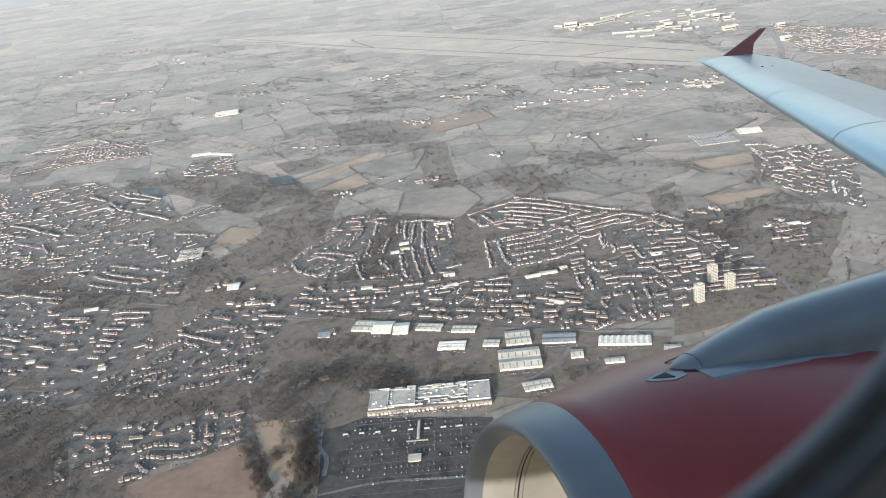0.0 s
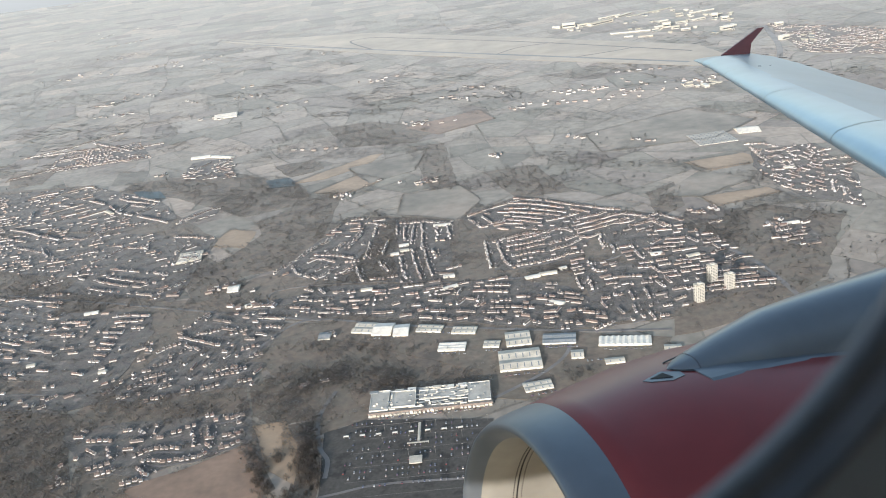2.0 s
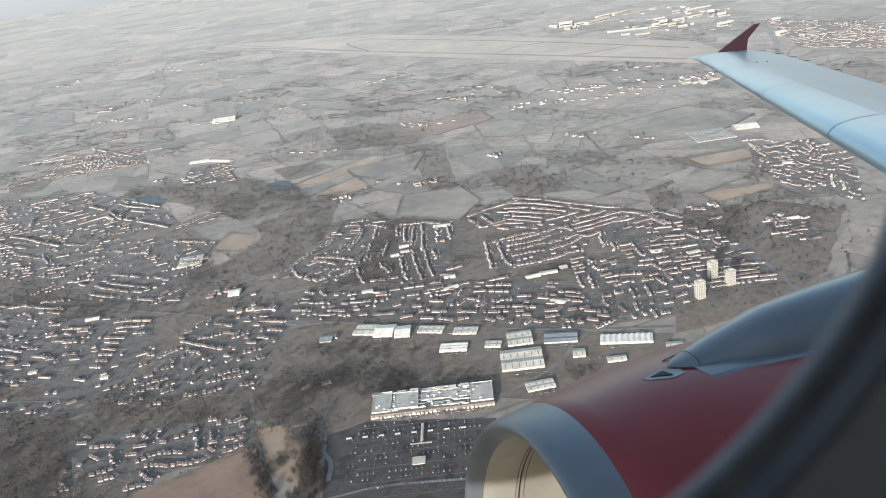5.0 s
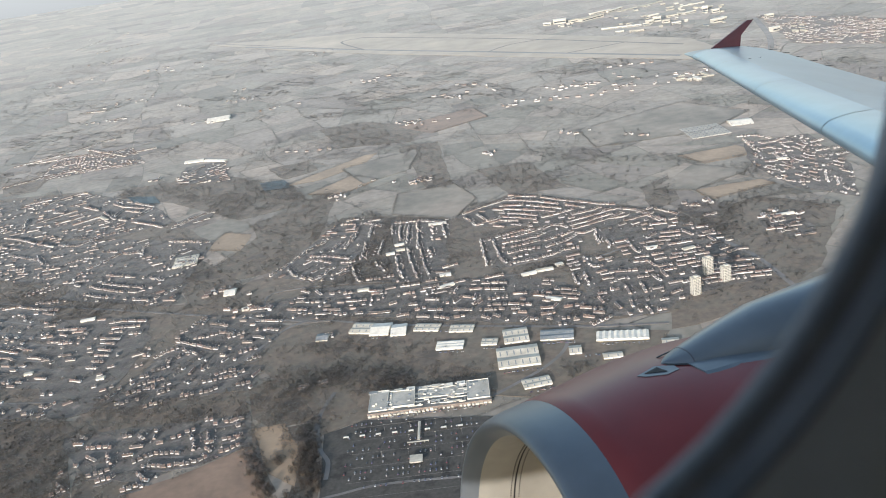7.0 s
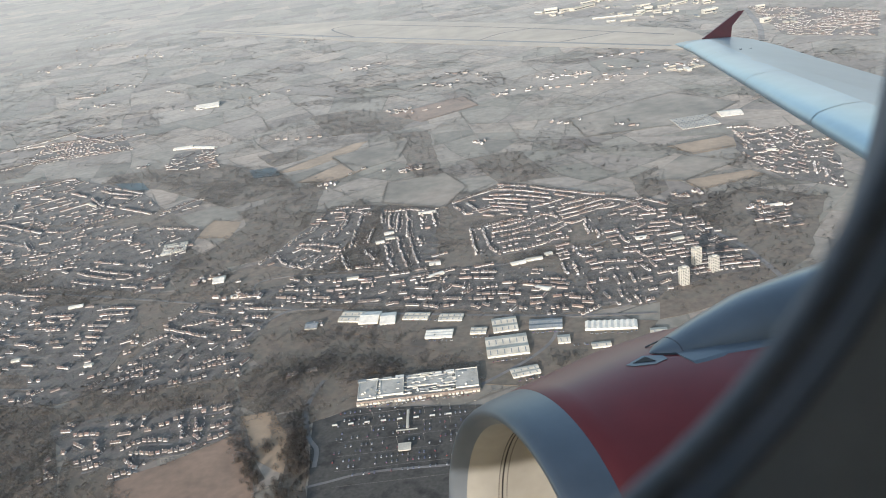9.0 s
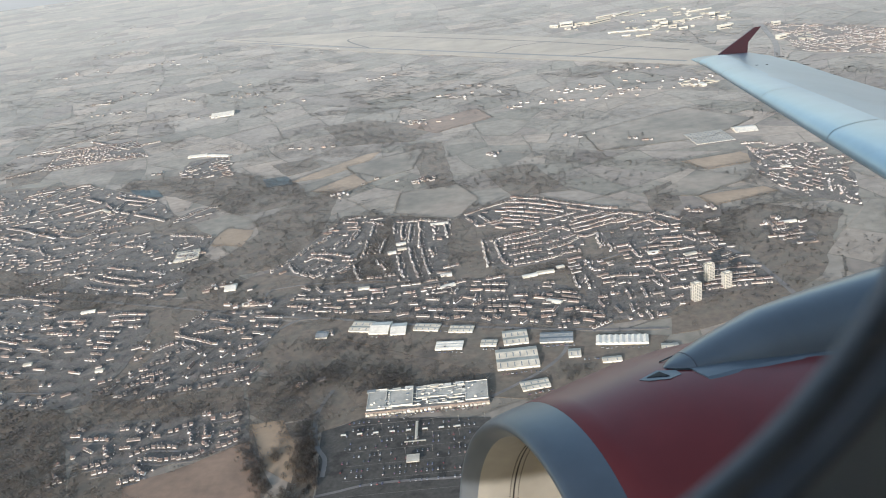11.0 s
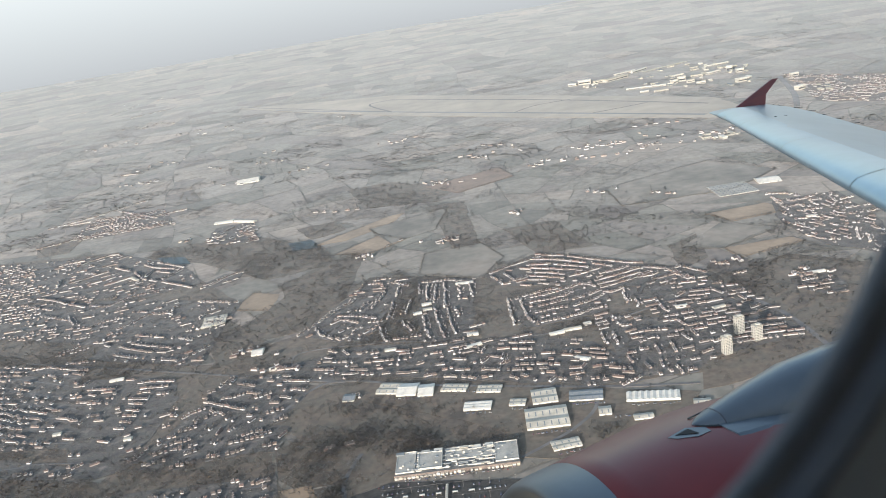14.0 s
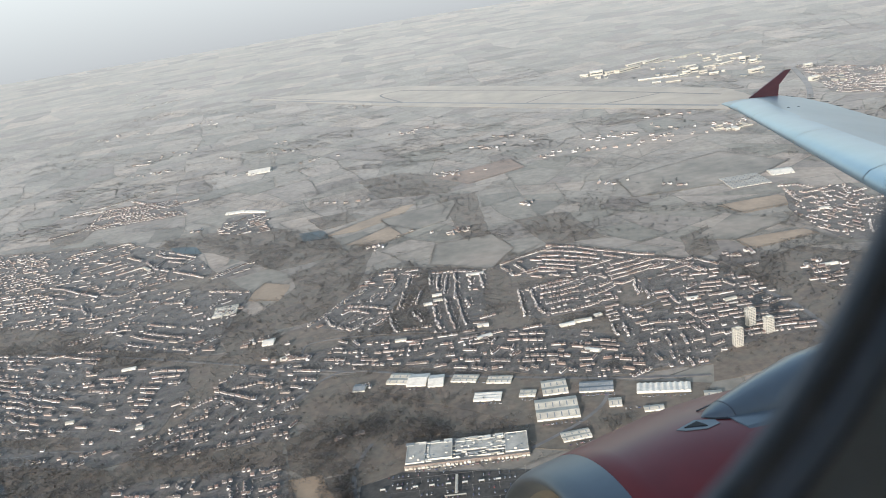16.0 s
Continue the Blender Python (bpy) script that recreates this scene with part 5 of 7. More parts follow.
KINDS = house_kinds()
for x, y, yaw, length, depth, eaves, rise in near_houses:
    L, D, E, me = min(KINDS, key=lambda k: abs(k[0] - length))
    hs = new("house")
    hs.matrix_world = Matrix.Translation((x, y, 0.22)) @ Matrix.Rotation(yaw, 4, "Z")
    kind = "terrace of small houses" if L > 5 else "semi-detached house" if L > 3 else "detached house"
    tagged(hs, f"brick and rendered {kind} with a pitched tiled roof", "house", "houses of the estate")
    house_wall = share("wall", me["wall"], hs)
    share("roof", me["roof"], hs)
    for k in range(1 if L < 3 else 2 if L < 4.5 else 3):
        share("chimney", me["chimney"], hs, Matrix.Translation((-L * 0.35 + k * L * 0.35, 0, 0)))
    for k in range(2 if L < 3 else 3):
        share("window", me["window"], house_wall, Matrix.Translation((-L * 0.3 + k * L * (0.6 if L < 3 else 0.3), -D / 2 - 0.01, 0.62)))

# single trees, five shapes, each a stem with limbs and a crown of twig clumps
TREE_KINDS = []
for k in range(5):
    bm = bmesh.new()
    tall = 1.0
    loft(bm, [[(math.cos(a) * w, math.sin(a) * w, z) for a in [2 * math.pi * i / 6 for i in range(6)]] for w, z in ((0.055, -0.03), (0.04, 0.2), (0.025, 0.5), (0.01, 0.85))], cap=True)
    for i in range(6):
        a = i * 1.05 + k
        tip = Vector((math.cos(a) * 0.3, math.sin(a) * 0.3, 0.55 + 0.06 * i))
        root = Vector((0, 0, 0.22 + 0.05 * i))
        q = (tip - root).to_track_quat("Z", "Y").to_matrix()
        loft(bm, [[root + q @ Vector((math.cos(b) * w, math.sin(b) * w, z * (tip - root).length)) for b in (0, 2.1, 4.2)] for w, z in ((0.018, 0), (0.005, 1))], cap=True)
    stem = bpy.data.meshes.new("trunk")
    bm.to_mesh(stem)
    bm.free()
    stem.materials.append(M_BARK)
    v, t, nm = crown_soup([(0, 0, 1.0)], 260, 0.5, 90 + k, 0.36)
    crown = bpy.data.meshes.new("crown")
    crown.from_pydata(v[:780].tolist(), [], t[:260].tolist())
    crown.materials.append(M_TREE)
    crown.shade_smooth()
    crown.normals_split_custom_set_from_vertices(nm[:780].tolist())
    TREE_KINDS.append((stem, crown))
for x, y, h in near_trees:
    tr = new("tree")
    tr.matrix_world = Matrix.Translation((x, y, 0.05)) @ Matrix.Rotation(random.uniform(0, 6.28), 4, "Z") @ Matrix.Scale(h, 4)
    tagged(tr, "bare winter tree with a brown twiggy crown", "tree", "trees of the wood")
    stem, crown = random.choice(TREE_KINDS)
    share("trunk", stem, tr)
    share("crown", crown, tr)

# ---- roads, railway, water ----
for line, width, label in [
    ([(-81.1, 473.0), (-86.4, 458.1), (-89.4, 443.3), (-88.0, 425.4), (-85.2, 410.9), (-80.5, 400.0), (-80.7, 384.2)], 2.6, 'curving access road beside the car park'),
    ([(-83.4, 368.4), (-71.8, 370.2), (-57.2, 372.8), (-39.4, 372.7), (-13.0, 370.0), (10.2, 367.7)], 1.8, 'pale road along the foot of the car park'),
    ([(-147.7, 533.1), (-124.8, 572.4), (-100.3, 579.9), (-41.4, 553.7), (72.9, 513.9), (136.9, 498.3)], 2.6, 'railway line in a shallow cutting beside the sheds'),
    ([(-391.2, 709.0), (-275.6, 657.7), (-173.3, 610.3), (-100.2, 578.0)], 2.6, 'road along a wooded line'),
    ([(-141.2, 601.4), (-142.3, 643.0), (-68.4, 638.1), (3.2, 614.8), (91.2, 611.2), (193.2, 655.3)], 1.7, 'main street through the estate'),
    ([(15.4, 442.0), (49.6, 465.3), (68.2, 489.0), (69.6, 516.7)], 2.4, 'road between industrial sheds'),
    ([(207.7, 629.5), (224.9, 580.8), (230.8, 508.6)], 4.0, 'dark road in a cutting at the edge of the estate'),
    ([(606.6, 1558.2), (562.9, 1387.8), (523.2, 1279.5)], 9.0, 'wide grey approach road'),
]:
    ribbon("road", line, width, M_STREET, label)
ribbon("river", [(-668.8, 799.8), (-594.8, 761.9), (-505.8, 682.2), (-439.0, 604.8), (-370.2, 537.4), (-317.0, 470.3)], 9.0, M_WATER, "dark winding river beside the houses", "water")
# Two dark water sheets, added in place of bluish smoke smudges over the woods.
for poly in [
    [(-200.9, 969.4), (-171.2, 969.7), (-160.7, 934.4), (-189.7, 936.3)],
    [(-363.4, 995.2), (-326.1, 981.5), (-311.5, 950.0), (-343.7, 961.1)],
]:
    patch("pond", poly, M_WATER, "dark water patch in place of a bluish smoke smudge among trees", "water", 1.0)

# ---- industrial estate ----
patch("works_yard", WORKS, M_SCRUB, "worn asphalt yards and rough ground round the sheds", "yard", 1.5)


def shed(x, y, yaw, L, W, h, bays, roof, label, lights=True):
    """A portal-frame shed: walls, one or more shallow gable roofs, roof lights and doors."""
    ob = new("warehouse")
    ob.matrix_world = Matrix.Translation((x, y, 0.1)) @ Matrix.Rotation(yaw, 4, "Z")
    tagged(ob, label, "warehouse", "sheds of the industrial estate")
    h *= 0.55
    bm = bmesh.new()
    rise = W / bays * (0.10 if bays < 4 else 0.2 if bays > 7 else 0.05)
    prof = [(-W / 2, -0.2), (-W / 2, h)]
    for k in range(bays):
        y0 = -W / 2 + k * W / bays
        prof += [(y0 + W / bays / 2, h + rise), (y0 + W / bays, h)]
    prof += [(W / 2, -0.2)]
    loft(bm, [[(sx, py, pz) for py, pz in prof] for sx in (-L / 2, L / 2)], cap=True)
    cladding = part("wall", bm, M_WHITE, ob)
    for k in range(bays):
        y0, w = -W / 2 + k * W / bays, W / bays
        bm = bmesh.new()
        sec = [(y0, h + 0.02), (y0 + w / 2, h + rise + 0.02), (y0 + w, h + 0.02), (y0 + w, h + 0.15), (y0 + w / 2, h + rise + 0.17), (y0, h + 0.15)]
        loft(bm, [[(sx, py, pz) for py, pz in sec] for sx in (-L / 2 - 0.15, L / 2 + 0.15)], cap=True)
        sheet = part("roof", bm, roof, ob)
        if lights:
            n = max(2, int(L / 4))
            for j in range(n):
                bm = bmesh.new()
                lx = -L / 2 + (j + 0.5) * L / n
                sec = [(y0 + w * 0.1, h + rise * 0.2 + 0.17), (y0 + w * 0.42, h + rise * 0.84 + 0.18), (y0 + w * 0.42, h + rise * 0.84 + 0.24), (y0 + w * 0.1, h + rise * 0.2 + 0.24)]
                loft(bm, [[(sx, py, pz) for py, pz in sec] for sx in (lx - 0.35, lx + 0.35)], cap=True)
                part("roof_light", bm, M_GLASSROOF, sheet)
    for j in range(max(1, int(L / 8))):
        bm = bmesh.new()
        box(bm, -L / 2 + (j + 0.5) * 8 * L / (8 * max(1, int(L / 8))), -W / 2 - 0.03, 0, 1.2, 0.08, 0.9)
        part("loading_door", bm, M_BLUEROOF, cladding)
    return ob


for x, y, yaw, L, W, h, bays, kind in [
    (-66.48, 555.07, -0.32, 15.42, 15.2, 2.2, 2, 0),
    (-52.98, 548.93, -0.2, 13.84, 16.89, 2.4, 1, 2),
    (-40.22, 543.83, -0.09, 10.7, 16.18, 2.4, 1, 2),
    (-20.21, 541.46, -0.32, 18.11, 9.94, 2, 2, 0),
    (3.41, 532.37, -0.27, 16.65, 9.84, 2, 2, 0),
    (-6.1, 510.7, -0.18, 18.17, 10.67, 2.2, 3, 2),
    (20.08, 507.52, -0.24, 10.54, 8.41, 2, 2, 0),
    (37.84, 510.45, -0.03, 16.39, 18.74, 2.2, 2, 0),
    (64.23, 503.24, -0.17, 21.56, 13.05, 2.2, 2, 1),
    (35.7, 482.25, -0.04, 26.48, 25.11, 2.6, 2, 0),
    (104.23, 489.06, 1.351, 10.52, 33.15, 2.4, 9, 2),
    (71.88, 480.12, -0.12, 7.75, 9.89, 2, 1, 0),
    (92.68, 466.61, -0.07, 11.77, 6.13, 2, 1, 0),
    (42.4, 448.66, 0.09, 16.92, 9.89, 2, 2, 0),
    (130.49, 472.74, -0.17, 10.24, 8.45, 2, 1, 0),
    (-94.76, 550.41, -0.12, 8.56, 10.24, 1.8, 1, 1),
    (-236.08, 747.13, 0.11, 21.31, 23.96, 2, 3, 0),
    (-179.65, 657.91, -0.01, 9.32, 12.73, 2, 1, 2),
    (299.83, 912.13, 0.03, 42.08, 43.63, 0.5, 6, 3),
    (343.84, 926.14, -0.09, 24.31, 22.93, 0.6, 1, 2),
    (-323.48, 1369.7, 0.11, 35.28, 31.35, 2.5, 1, 2),
    (-308.38, 1119.04, -0.02, 25.55, 10.63, 2, 1, 2),
    (-277.56, 1106.71, -0.56, 36.0, 7.85, 2, 1, 2),
]:
    shed(x, y, yaw, L, W, h, bays, (M_SHEDROOF, M_BLUEROOF, M_WHITE, M_PALEDECK)[kind], ("pale grey sheet-roofed industrial shed with roof lights", "blue-grey sheet-roofed industrial shed", "white-roofed industrial shed beside the railway", "wide low glasshouse of pale grey panes among fields")[kind], kind != 2)

for x0, y0, x1, y1 in [(155.5, 620.4, 164.4, 620.4), (-43.1, 706.8, -34.6, 707.3), (-42.1, 694.4, -34.3, 695.2), (-50.5, 688.7, -43.1, 689.6), (-7.2, 627.5, 1.8, 627.4), (-8.4, 604.1, 2.8, 608.4), (-72.4, 622.1, -63.4, 622.0), (55.1, 605.1, 66.4, 607.3), (66.7, 609.4, 80.0, 609.9), (83.0, 614.4, 88.5, 615.6), (67.2, 559.7, 76.3, 553.6), (-372.5, 927.6, -361.8, 913.7), (-245.9, 734.3, -236.7, 734.6), (-244.9, 743.1, -233.0, 741.1), (-242.9, 750.4, -231.0, 751.2), (-186.0, 663.3, -176.6, 661.0), (-299.1, 643.8, -288.0, 645.2), (-312.7, 562.1, -306.8, 562.8), (-252.6, 538.8, -247.0, 538.7), (269.4, 647.3, 283.5, 647.8), (180.6, 607.8, 190.0, 609.9), (326.1, 784.0, 335.7, 780.8), (-11.6, 746.1, 4.1, 745.3), (-163.7, 619.0, -158.5, 620.3)]:
    town = shed((x0 + x1) / 2, (y0 + y1) / 2, math.atan2(y1 - y0, x1 - x0), math.hypot(x1 - x0, y1 - y0), 4.2, 2.4, 1, M_WHITE if (int(x0) % 3) else M_SHEDROOF, "long pale flat-roofed block among the houses", False)
    tagged(town, category="building", group="larger buildings of the town").name = "town_building"

# ---- shopping centre with its car park ----
MX, MY, MYAW, ML, MW = (-22.3, 449.3, -0.045, 73.5, 24.5)
mall = new("shopping_centre")
mall.matrix_world = Matrix.Translation((MX, MY, 0.1)) @ Matrix.Rotation(MYAW, 4, "Z")
tagged(mall, "large low white shopping centre with stepped grey roofs", "shopping centre")
bm = bmesh.new()
box(bm, 0, 0, -0.3, ML, MW, 2.4)
part("wall", bm, M_BRICK, mall, "dull brown brick wall")
bm = bmesh.new()
box(bm, 0, 0, 2.1, ML - 0.6, MW - 0.6, 0.06)
part("roof_deck", bm, M_DECK, mall, "grey felt roof deck")
for x0, x1, y0, y1, z in ((-0.49, -0.34, -0.42, 0.46, 0.5), (-0.31, -0.12, -0.36, 0.34, 0.8), (0.31, 0.49, -0.40, 0.42, 0.6), (-0.09, 0.28, -0.1, 0.3, 0.35)):
    bm = bmesh.new()
    cx, cy, sx, sy = (x0 + x1) / 2 * ML, (y0 + y1) / 2 * MW, (x1 - x0) * ML, (y1 - y0) * MW
    box(bm, cx, cy, 2.12, sx, sy, z)
    part("roof", bm, M_PALEDECK, mall, "pale grey flat roof")
    for a, b, c, d in ((cx, cy - sy / 2, sx + 0.2, 0.2), (cx, cy + sy / 2, sx + 0.2, 0.2), (cx - sx / 2, cy, 0.2, sy), (cx + sx / 2, cy, 0.2, sy)):
        bm = bmesh.new()
        box(bm, a, b, 2.12, c, d, z + 0.35)
        part("parapet", bm, M_WHITE, mall)
rr = random.Random(4)
for k in range(46):
    bm = bmesh.new()
    px, py = rr.uniform(-0.1, 0.3) * ML, rr.uniform(-0.45, 0.45) * MW
    box(bm, px, py, 2.12, rr.uniform(0.8, 4.5), rr.uniform(0.5, 1.3), rr.uniform(0.3, 0.8), rr.choice((0, 0.03)))
    part("plant_housing", bm, rr.choice((M_WHITE, M_SHEDROOF, M_BLUEROOF)), mall, "roof-top ventilation housing")
for k in range(40):
    bm = bmesh.new()
    px, py = rr.uniform(-0.47, 0.47) * ML, rr.uniform(-0.42, 0.42) * MW
    box(bm, px, py, 2.2, rr.uniform(0.5, 1.6), rr.uniform(0.4, 1.0), rr.uniform(0.9, 1.4))
    part("roof_vent", bm, rr.choice((M_WHITE, M_GLASSROOF, M_BLUEROOF)), mall, "grey roof-top vent")
for k in range(9):
    bm = bmesh.new()
    x0 = (-0.47 + 0.105 * k) * ML
    box(bm, x0, MW * rr.uniform(0.36, 0.44), 2.12, ML * 0.07, MW * rr.uniform(0.08, 0.2), rr.uniform(0.4, 1.1))
    part("roof_block", bm, rr.choice((M_WHITE, M_SHEDROOF, M_BLUEROOF)), mall, "raised block of the roof")
for k in range(30):
    if rr.random() < 0.15:
        continue
    bm = bmesh.new()
    x0 = -ML / 2 + (k + 0.5) * ML / 30
    w, deep, low = ML / 30 * rr.uniform(0.5, 0.95), rr.uniform(0.5, 1.5), rr.uniform(0.7, 1.3)
    loft(bm, [[(x0 - w / 2, yy, -0.3), (x0 + w / 2, yy, -0.3), (x0 + w / 2, yy, low), (x0, yy, low + (0.7 if k % 5 == 0 else 0.12)), (x0 - w / 2, yy, low)] for yy in (-MW / 2 - deep, -MW / 2 + 0.05)], cap=True)
    part("shop_front", bm, rr.choice((M_WHITE, M_WHITE, M_CREAM, M_SHEDROOF)), mall)
for k in range(34):      # long white upstands and roof monitors, in lines along the building
    bm = bmesh.new()
    px, py = rr.uniform(-0.12, 0.34) * ML, rr.choice((-0.38, -0.22, -0.05, 0.12, 0.3, 0.43)) * MW + rr.gauss(0, 0.3)
    box(bm, px, py, 2.12, rr.uniform(3.0, 9.0), rr.uniform(0.25, 0.6), rr.uniform(0.35, 0.7))
    part("roof_monitor", bm, rr.choice((M_WHITE, M_WHITE, M_SHEDROOF)), mall)
for k in range(9):
    bm = bmesh.new()
    box(bm, -0.305 * ML, (-0.4 + k * 0.1) * MW, 2.12, ML * 0.045, 0.9, 0.6)
    part("roof_monitor", bm, M_WHITE, mall)
patch("car_park", CAR_PARK, M_TARMAC, "wide dark asphalt car park in front of the shopping centre", "car park", 0.6)


def make_car():
    car = new("car")
    bm = bmesh.new()
    loft(bm, [[(x, -0.34, 0.1), (x, 0.34, 0.1), (x, 0.36, zz), (x, 0.30, zz + 0.06), (x, -0.30, zz + 0.06), (x, -0.36, zz)] for x, zz in ((-0.87, 0.26), (-0.8, 0.34), (0.3, 0.36), (0.82, 0.30), (0.88, 0.22))], cap=True)
    part("body", bm, M_CAR, car)
    bm = bmesh.new()
    loft(bm, [[(x, -w, 0.36), (x, w, 0.36), (x, w * 0.85, z), (x, -w * 0.85, z)] for x, w, z in ((-0.7, 0.32, 0.42), (-0.45, 0.32, 0.60), (0.1, 0.32, 0.60), (0.42, 0.31, 0.40))], cap=True)
    part("cabin", bm, M_PANE, car)
    wheel = bpy.data.meshes.new("wheel")
    bm = bmesh.new()
    bmesh.ops.create_cone(bm, cap_ends=True, segments=10, radius1=0.13, radius2=0.13, depth=0.09, matrix=Matrix.Rotation(radians(90), 4, "X"))
    bm.to_mesh(wheel)
    bm.free()
    wheel.materials.append(M_TYRE)
    for x in (-0.52, 0.55):
        for y in (-0.33, 0.33):
            share("wheel", wheel, car, Matrix.Translation((x, y, 0.13)))
    return tagged(car, "parked car standing in the shopping centre car park", "car", "cars in the car park")


first = None
rr = random.Random(8)
cp_d = Vector((math.cos(MYAW), math.sin(MYAW)))
cp_s = Vector((-cp_d.y, cp_d.x))
count = 0
for row in range(10):
    for col in range(34):
        if rr.random() > 0.58 or count > 200:
            continue
        p = Vector((MX, MY)) + cp_d * (-ML * 0.62 + col * 2.9 + rr.uniform(-0.2, 0.2)) - cp_s * (MW * 0.5 + 7 + row * 6.4 + (row % 2) * 1.2)
        if not inside(p.x, p.y, CAR_PARK):
            continue
        m = Matrix.Translation((p.x, p.y, LEVEL[0] + 0.002)) @ Matrix.Rotation(MYAW + math.pi / 2 + rr.choice((0, math.pi)), 4, "Z")
        count += 1
        if first is None:
            first = make_car()
            first.matrix_world = m
        else:
            copy_thing(first, m)


for bx, by, yaw, long_, n in ((-53.0, 537.0, -0.2, 30.0, 9), (-8.0, 532.0, -0.3, 34.0, 9), (36.0, 465.0, -0.04, 26.0, 9), (20.0, 500.0, -0.2, 12.0, 5), (64.0, 493.0, -0.17, 22.0, 8), (104.0, 480.0, -0.2, 32.0, 10), (84.0, 471.0, -0.1, 16.0, 6), (-6.0, 502.0, -0.2, 18.0, 6), (45.0, 440.0, 0.09, 16.0, 6), (-22.0, 434.2, -0.045, 66.0, 22)):
    for k in range(n):
        u = (k + 0.5) / n * long_ - long_ / 2 + rr.uniform(-0.8, 0.8)
        parked = copy_thing(first, Matrix.Translation((bx + math.cos(yaw) * u, by + math.sin(yaw) * u + rr.uniform(-0.8, 0.8), LEVEL[0] + 0.002)) @ Matrix.Rotation(yaw + rr.choice((0, math.pi / 2)), 4, "Z"))
        tagged(parked, "car or van parked in a yard beside a pale building", group="vehicles in the yards")


def lamp_post():
    ob = new("street_lamp")
    bm = bmesh.new()
    loft(bm, [[(math.cos(a) * w, math.sin(a) * w, z) for a in (0, 1.57, 3.14, 4.71)] for w, z in ((0.09, -0.1), (0.05, 3.9))], cap=True)
    part("pole", bm, M_DECK, ob)
    bm = bmesh.new()
    box(bm, 0, 0, 3.88, 0.7, 0.16, 0.1)
    part("lamp_head", bm, M_SHEDROOF, ob)
    return tagged(ob, "tall grey lamp post in the car park", "street lamp", "car park lamps")


lamp = lamp_post()
for row in range(6):
    d = MW * 0.5 + 10 + row * 12.8
    ends = [Vector((MX, MY)) + cp_d * (ML * u) - cp_s * d for u in np.linspace(-0.6, 0.5, 40)]
    ends = [(p.x, p.y) for p in ends if inside(p.x, p.y, CAR_PARK)]
    if len(ends) > 3:
        ribbon("kerb_strip", [ends[0], ends[len(ends) // 2], ends[-1]], 0.14, M_STREET, "pale kerbed strip between rows of parking bays", "kerb")
spots = [(-0.35 + 0.2 * i, 16 + 13 * j) for i in range(5) for j in range(3)]
for i, (u, d) in enumerate(spots):
    p = Vector((MX, MY)) + cp_d * (ML * u) - cp_s * (MW * 0.5 + d)
    m = Matrix.Translation((p.x, p.y, LEVEL[0] + 0.002))
    if i == 0:
        lamp.matrix_world = m
    else:
        copy_thing(lamp, m)
kx, ky = (-32.2, 389.5)
kiosk = new("kiosk")
kiosk.matrix_world = Matrix.Translation((kx, ky, 0.12)) @ Matrix.Rotation(MYAW, 4, "Z")
tagged(kiosk, "small flat-roofed filling station in the car park", "kiosk")
bm = bmesh.new()
box(bm, 0, 0, -0.2, 5.5, 4.5, 1.8)
part("wall", bm, M_CREAM, kiosk)
bm = bmesh.new()
box(bm, 0.4, -0.6, 1.62, 7.0, 6.6, 0.35)
part("roof", bm, M_SHEDROOF, kiosk)


for k in range(8):
    shelter = new("trolley_shelter")
    shelter.matrix_world = Matrix.Translation((-71.3 + 9.3 * k, 419.9 - 0.7 * k, LEVEL[0] + 0.002))
    tagged(shelter, "white-roofed trolley shelter on dark asphalt", "shelter", "trolley shelters of the car park")
    bm = bmesh.new()
    loft(bm, [[(sx, -0.8, 0.95), (sx, 0.0, 1.15), (sx, 0.8, 0.95), (sx, 0.8, 1.03), (sx, 0.0, 1.23), (sx, -0.8, 1.03)] for sx in (-1.5, 1.5)], cap=True)
    part("roof", bm, M_WHITE, shelter)
    for sx in (-1.35, 1.35):
        for sy in (-0.65, 0.65):
            bm = bmesh.new()
            box(bm, sx, sy, 0, 0.08, 0.08, 1.0)
            part("post", bm, M_SHEDROOF, shelter)
    bm = bmesh.new()
    box(bm, 0, 0.68, 0, 2.6, 0.05, 0.9)
    part("back_panel", bm, M_GLASSROOF, shelter)
for name, (ax, ay), (bx, by), wide in (("covered_walkway", (-29.1, 424.5), (-30.0, 406.6), 1.5), ("covered_walkway", (-36.4, 405.4), (-24.4, 404.8), 1.2)):
    walkway = new(name)
    run = math.hypot(bx - ax, by - ay)
    walkway.matrix_world = Matrix.Translation(((ax + bx) / 2, (ay + by) / 2, LEVEL[0] + 0.002)) @ Matrix.Rotation(math.atan2(by - ay, bx - ax), 4, "Z")
    tagged(walkway, "pale roofed footway across the car park", "walkway", "footways of the car park")
    bm = bmesh.new()
    loft(bm, [[(sx, -wide / 2, 1.1), (sx, wide / 2, 1.1), (sx, wide / 2, 1.2), (sx, 0, 1.35), (sx, -wide / 2, 1.2)] for sx in (-run / 2, run / 2)], cap=True)
    part("roof", bm, M_SHEDROOF, walkway)
    for k in range(6):
        bm = bmesh.new()
        box(bm, -run / 2 + 0.3 + k * (run - 0.6) / 5, 0, 0, 0.12, 0.12, 1.15)
        part("post", bm, M_SHEDROOF, walkway)


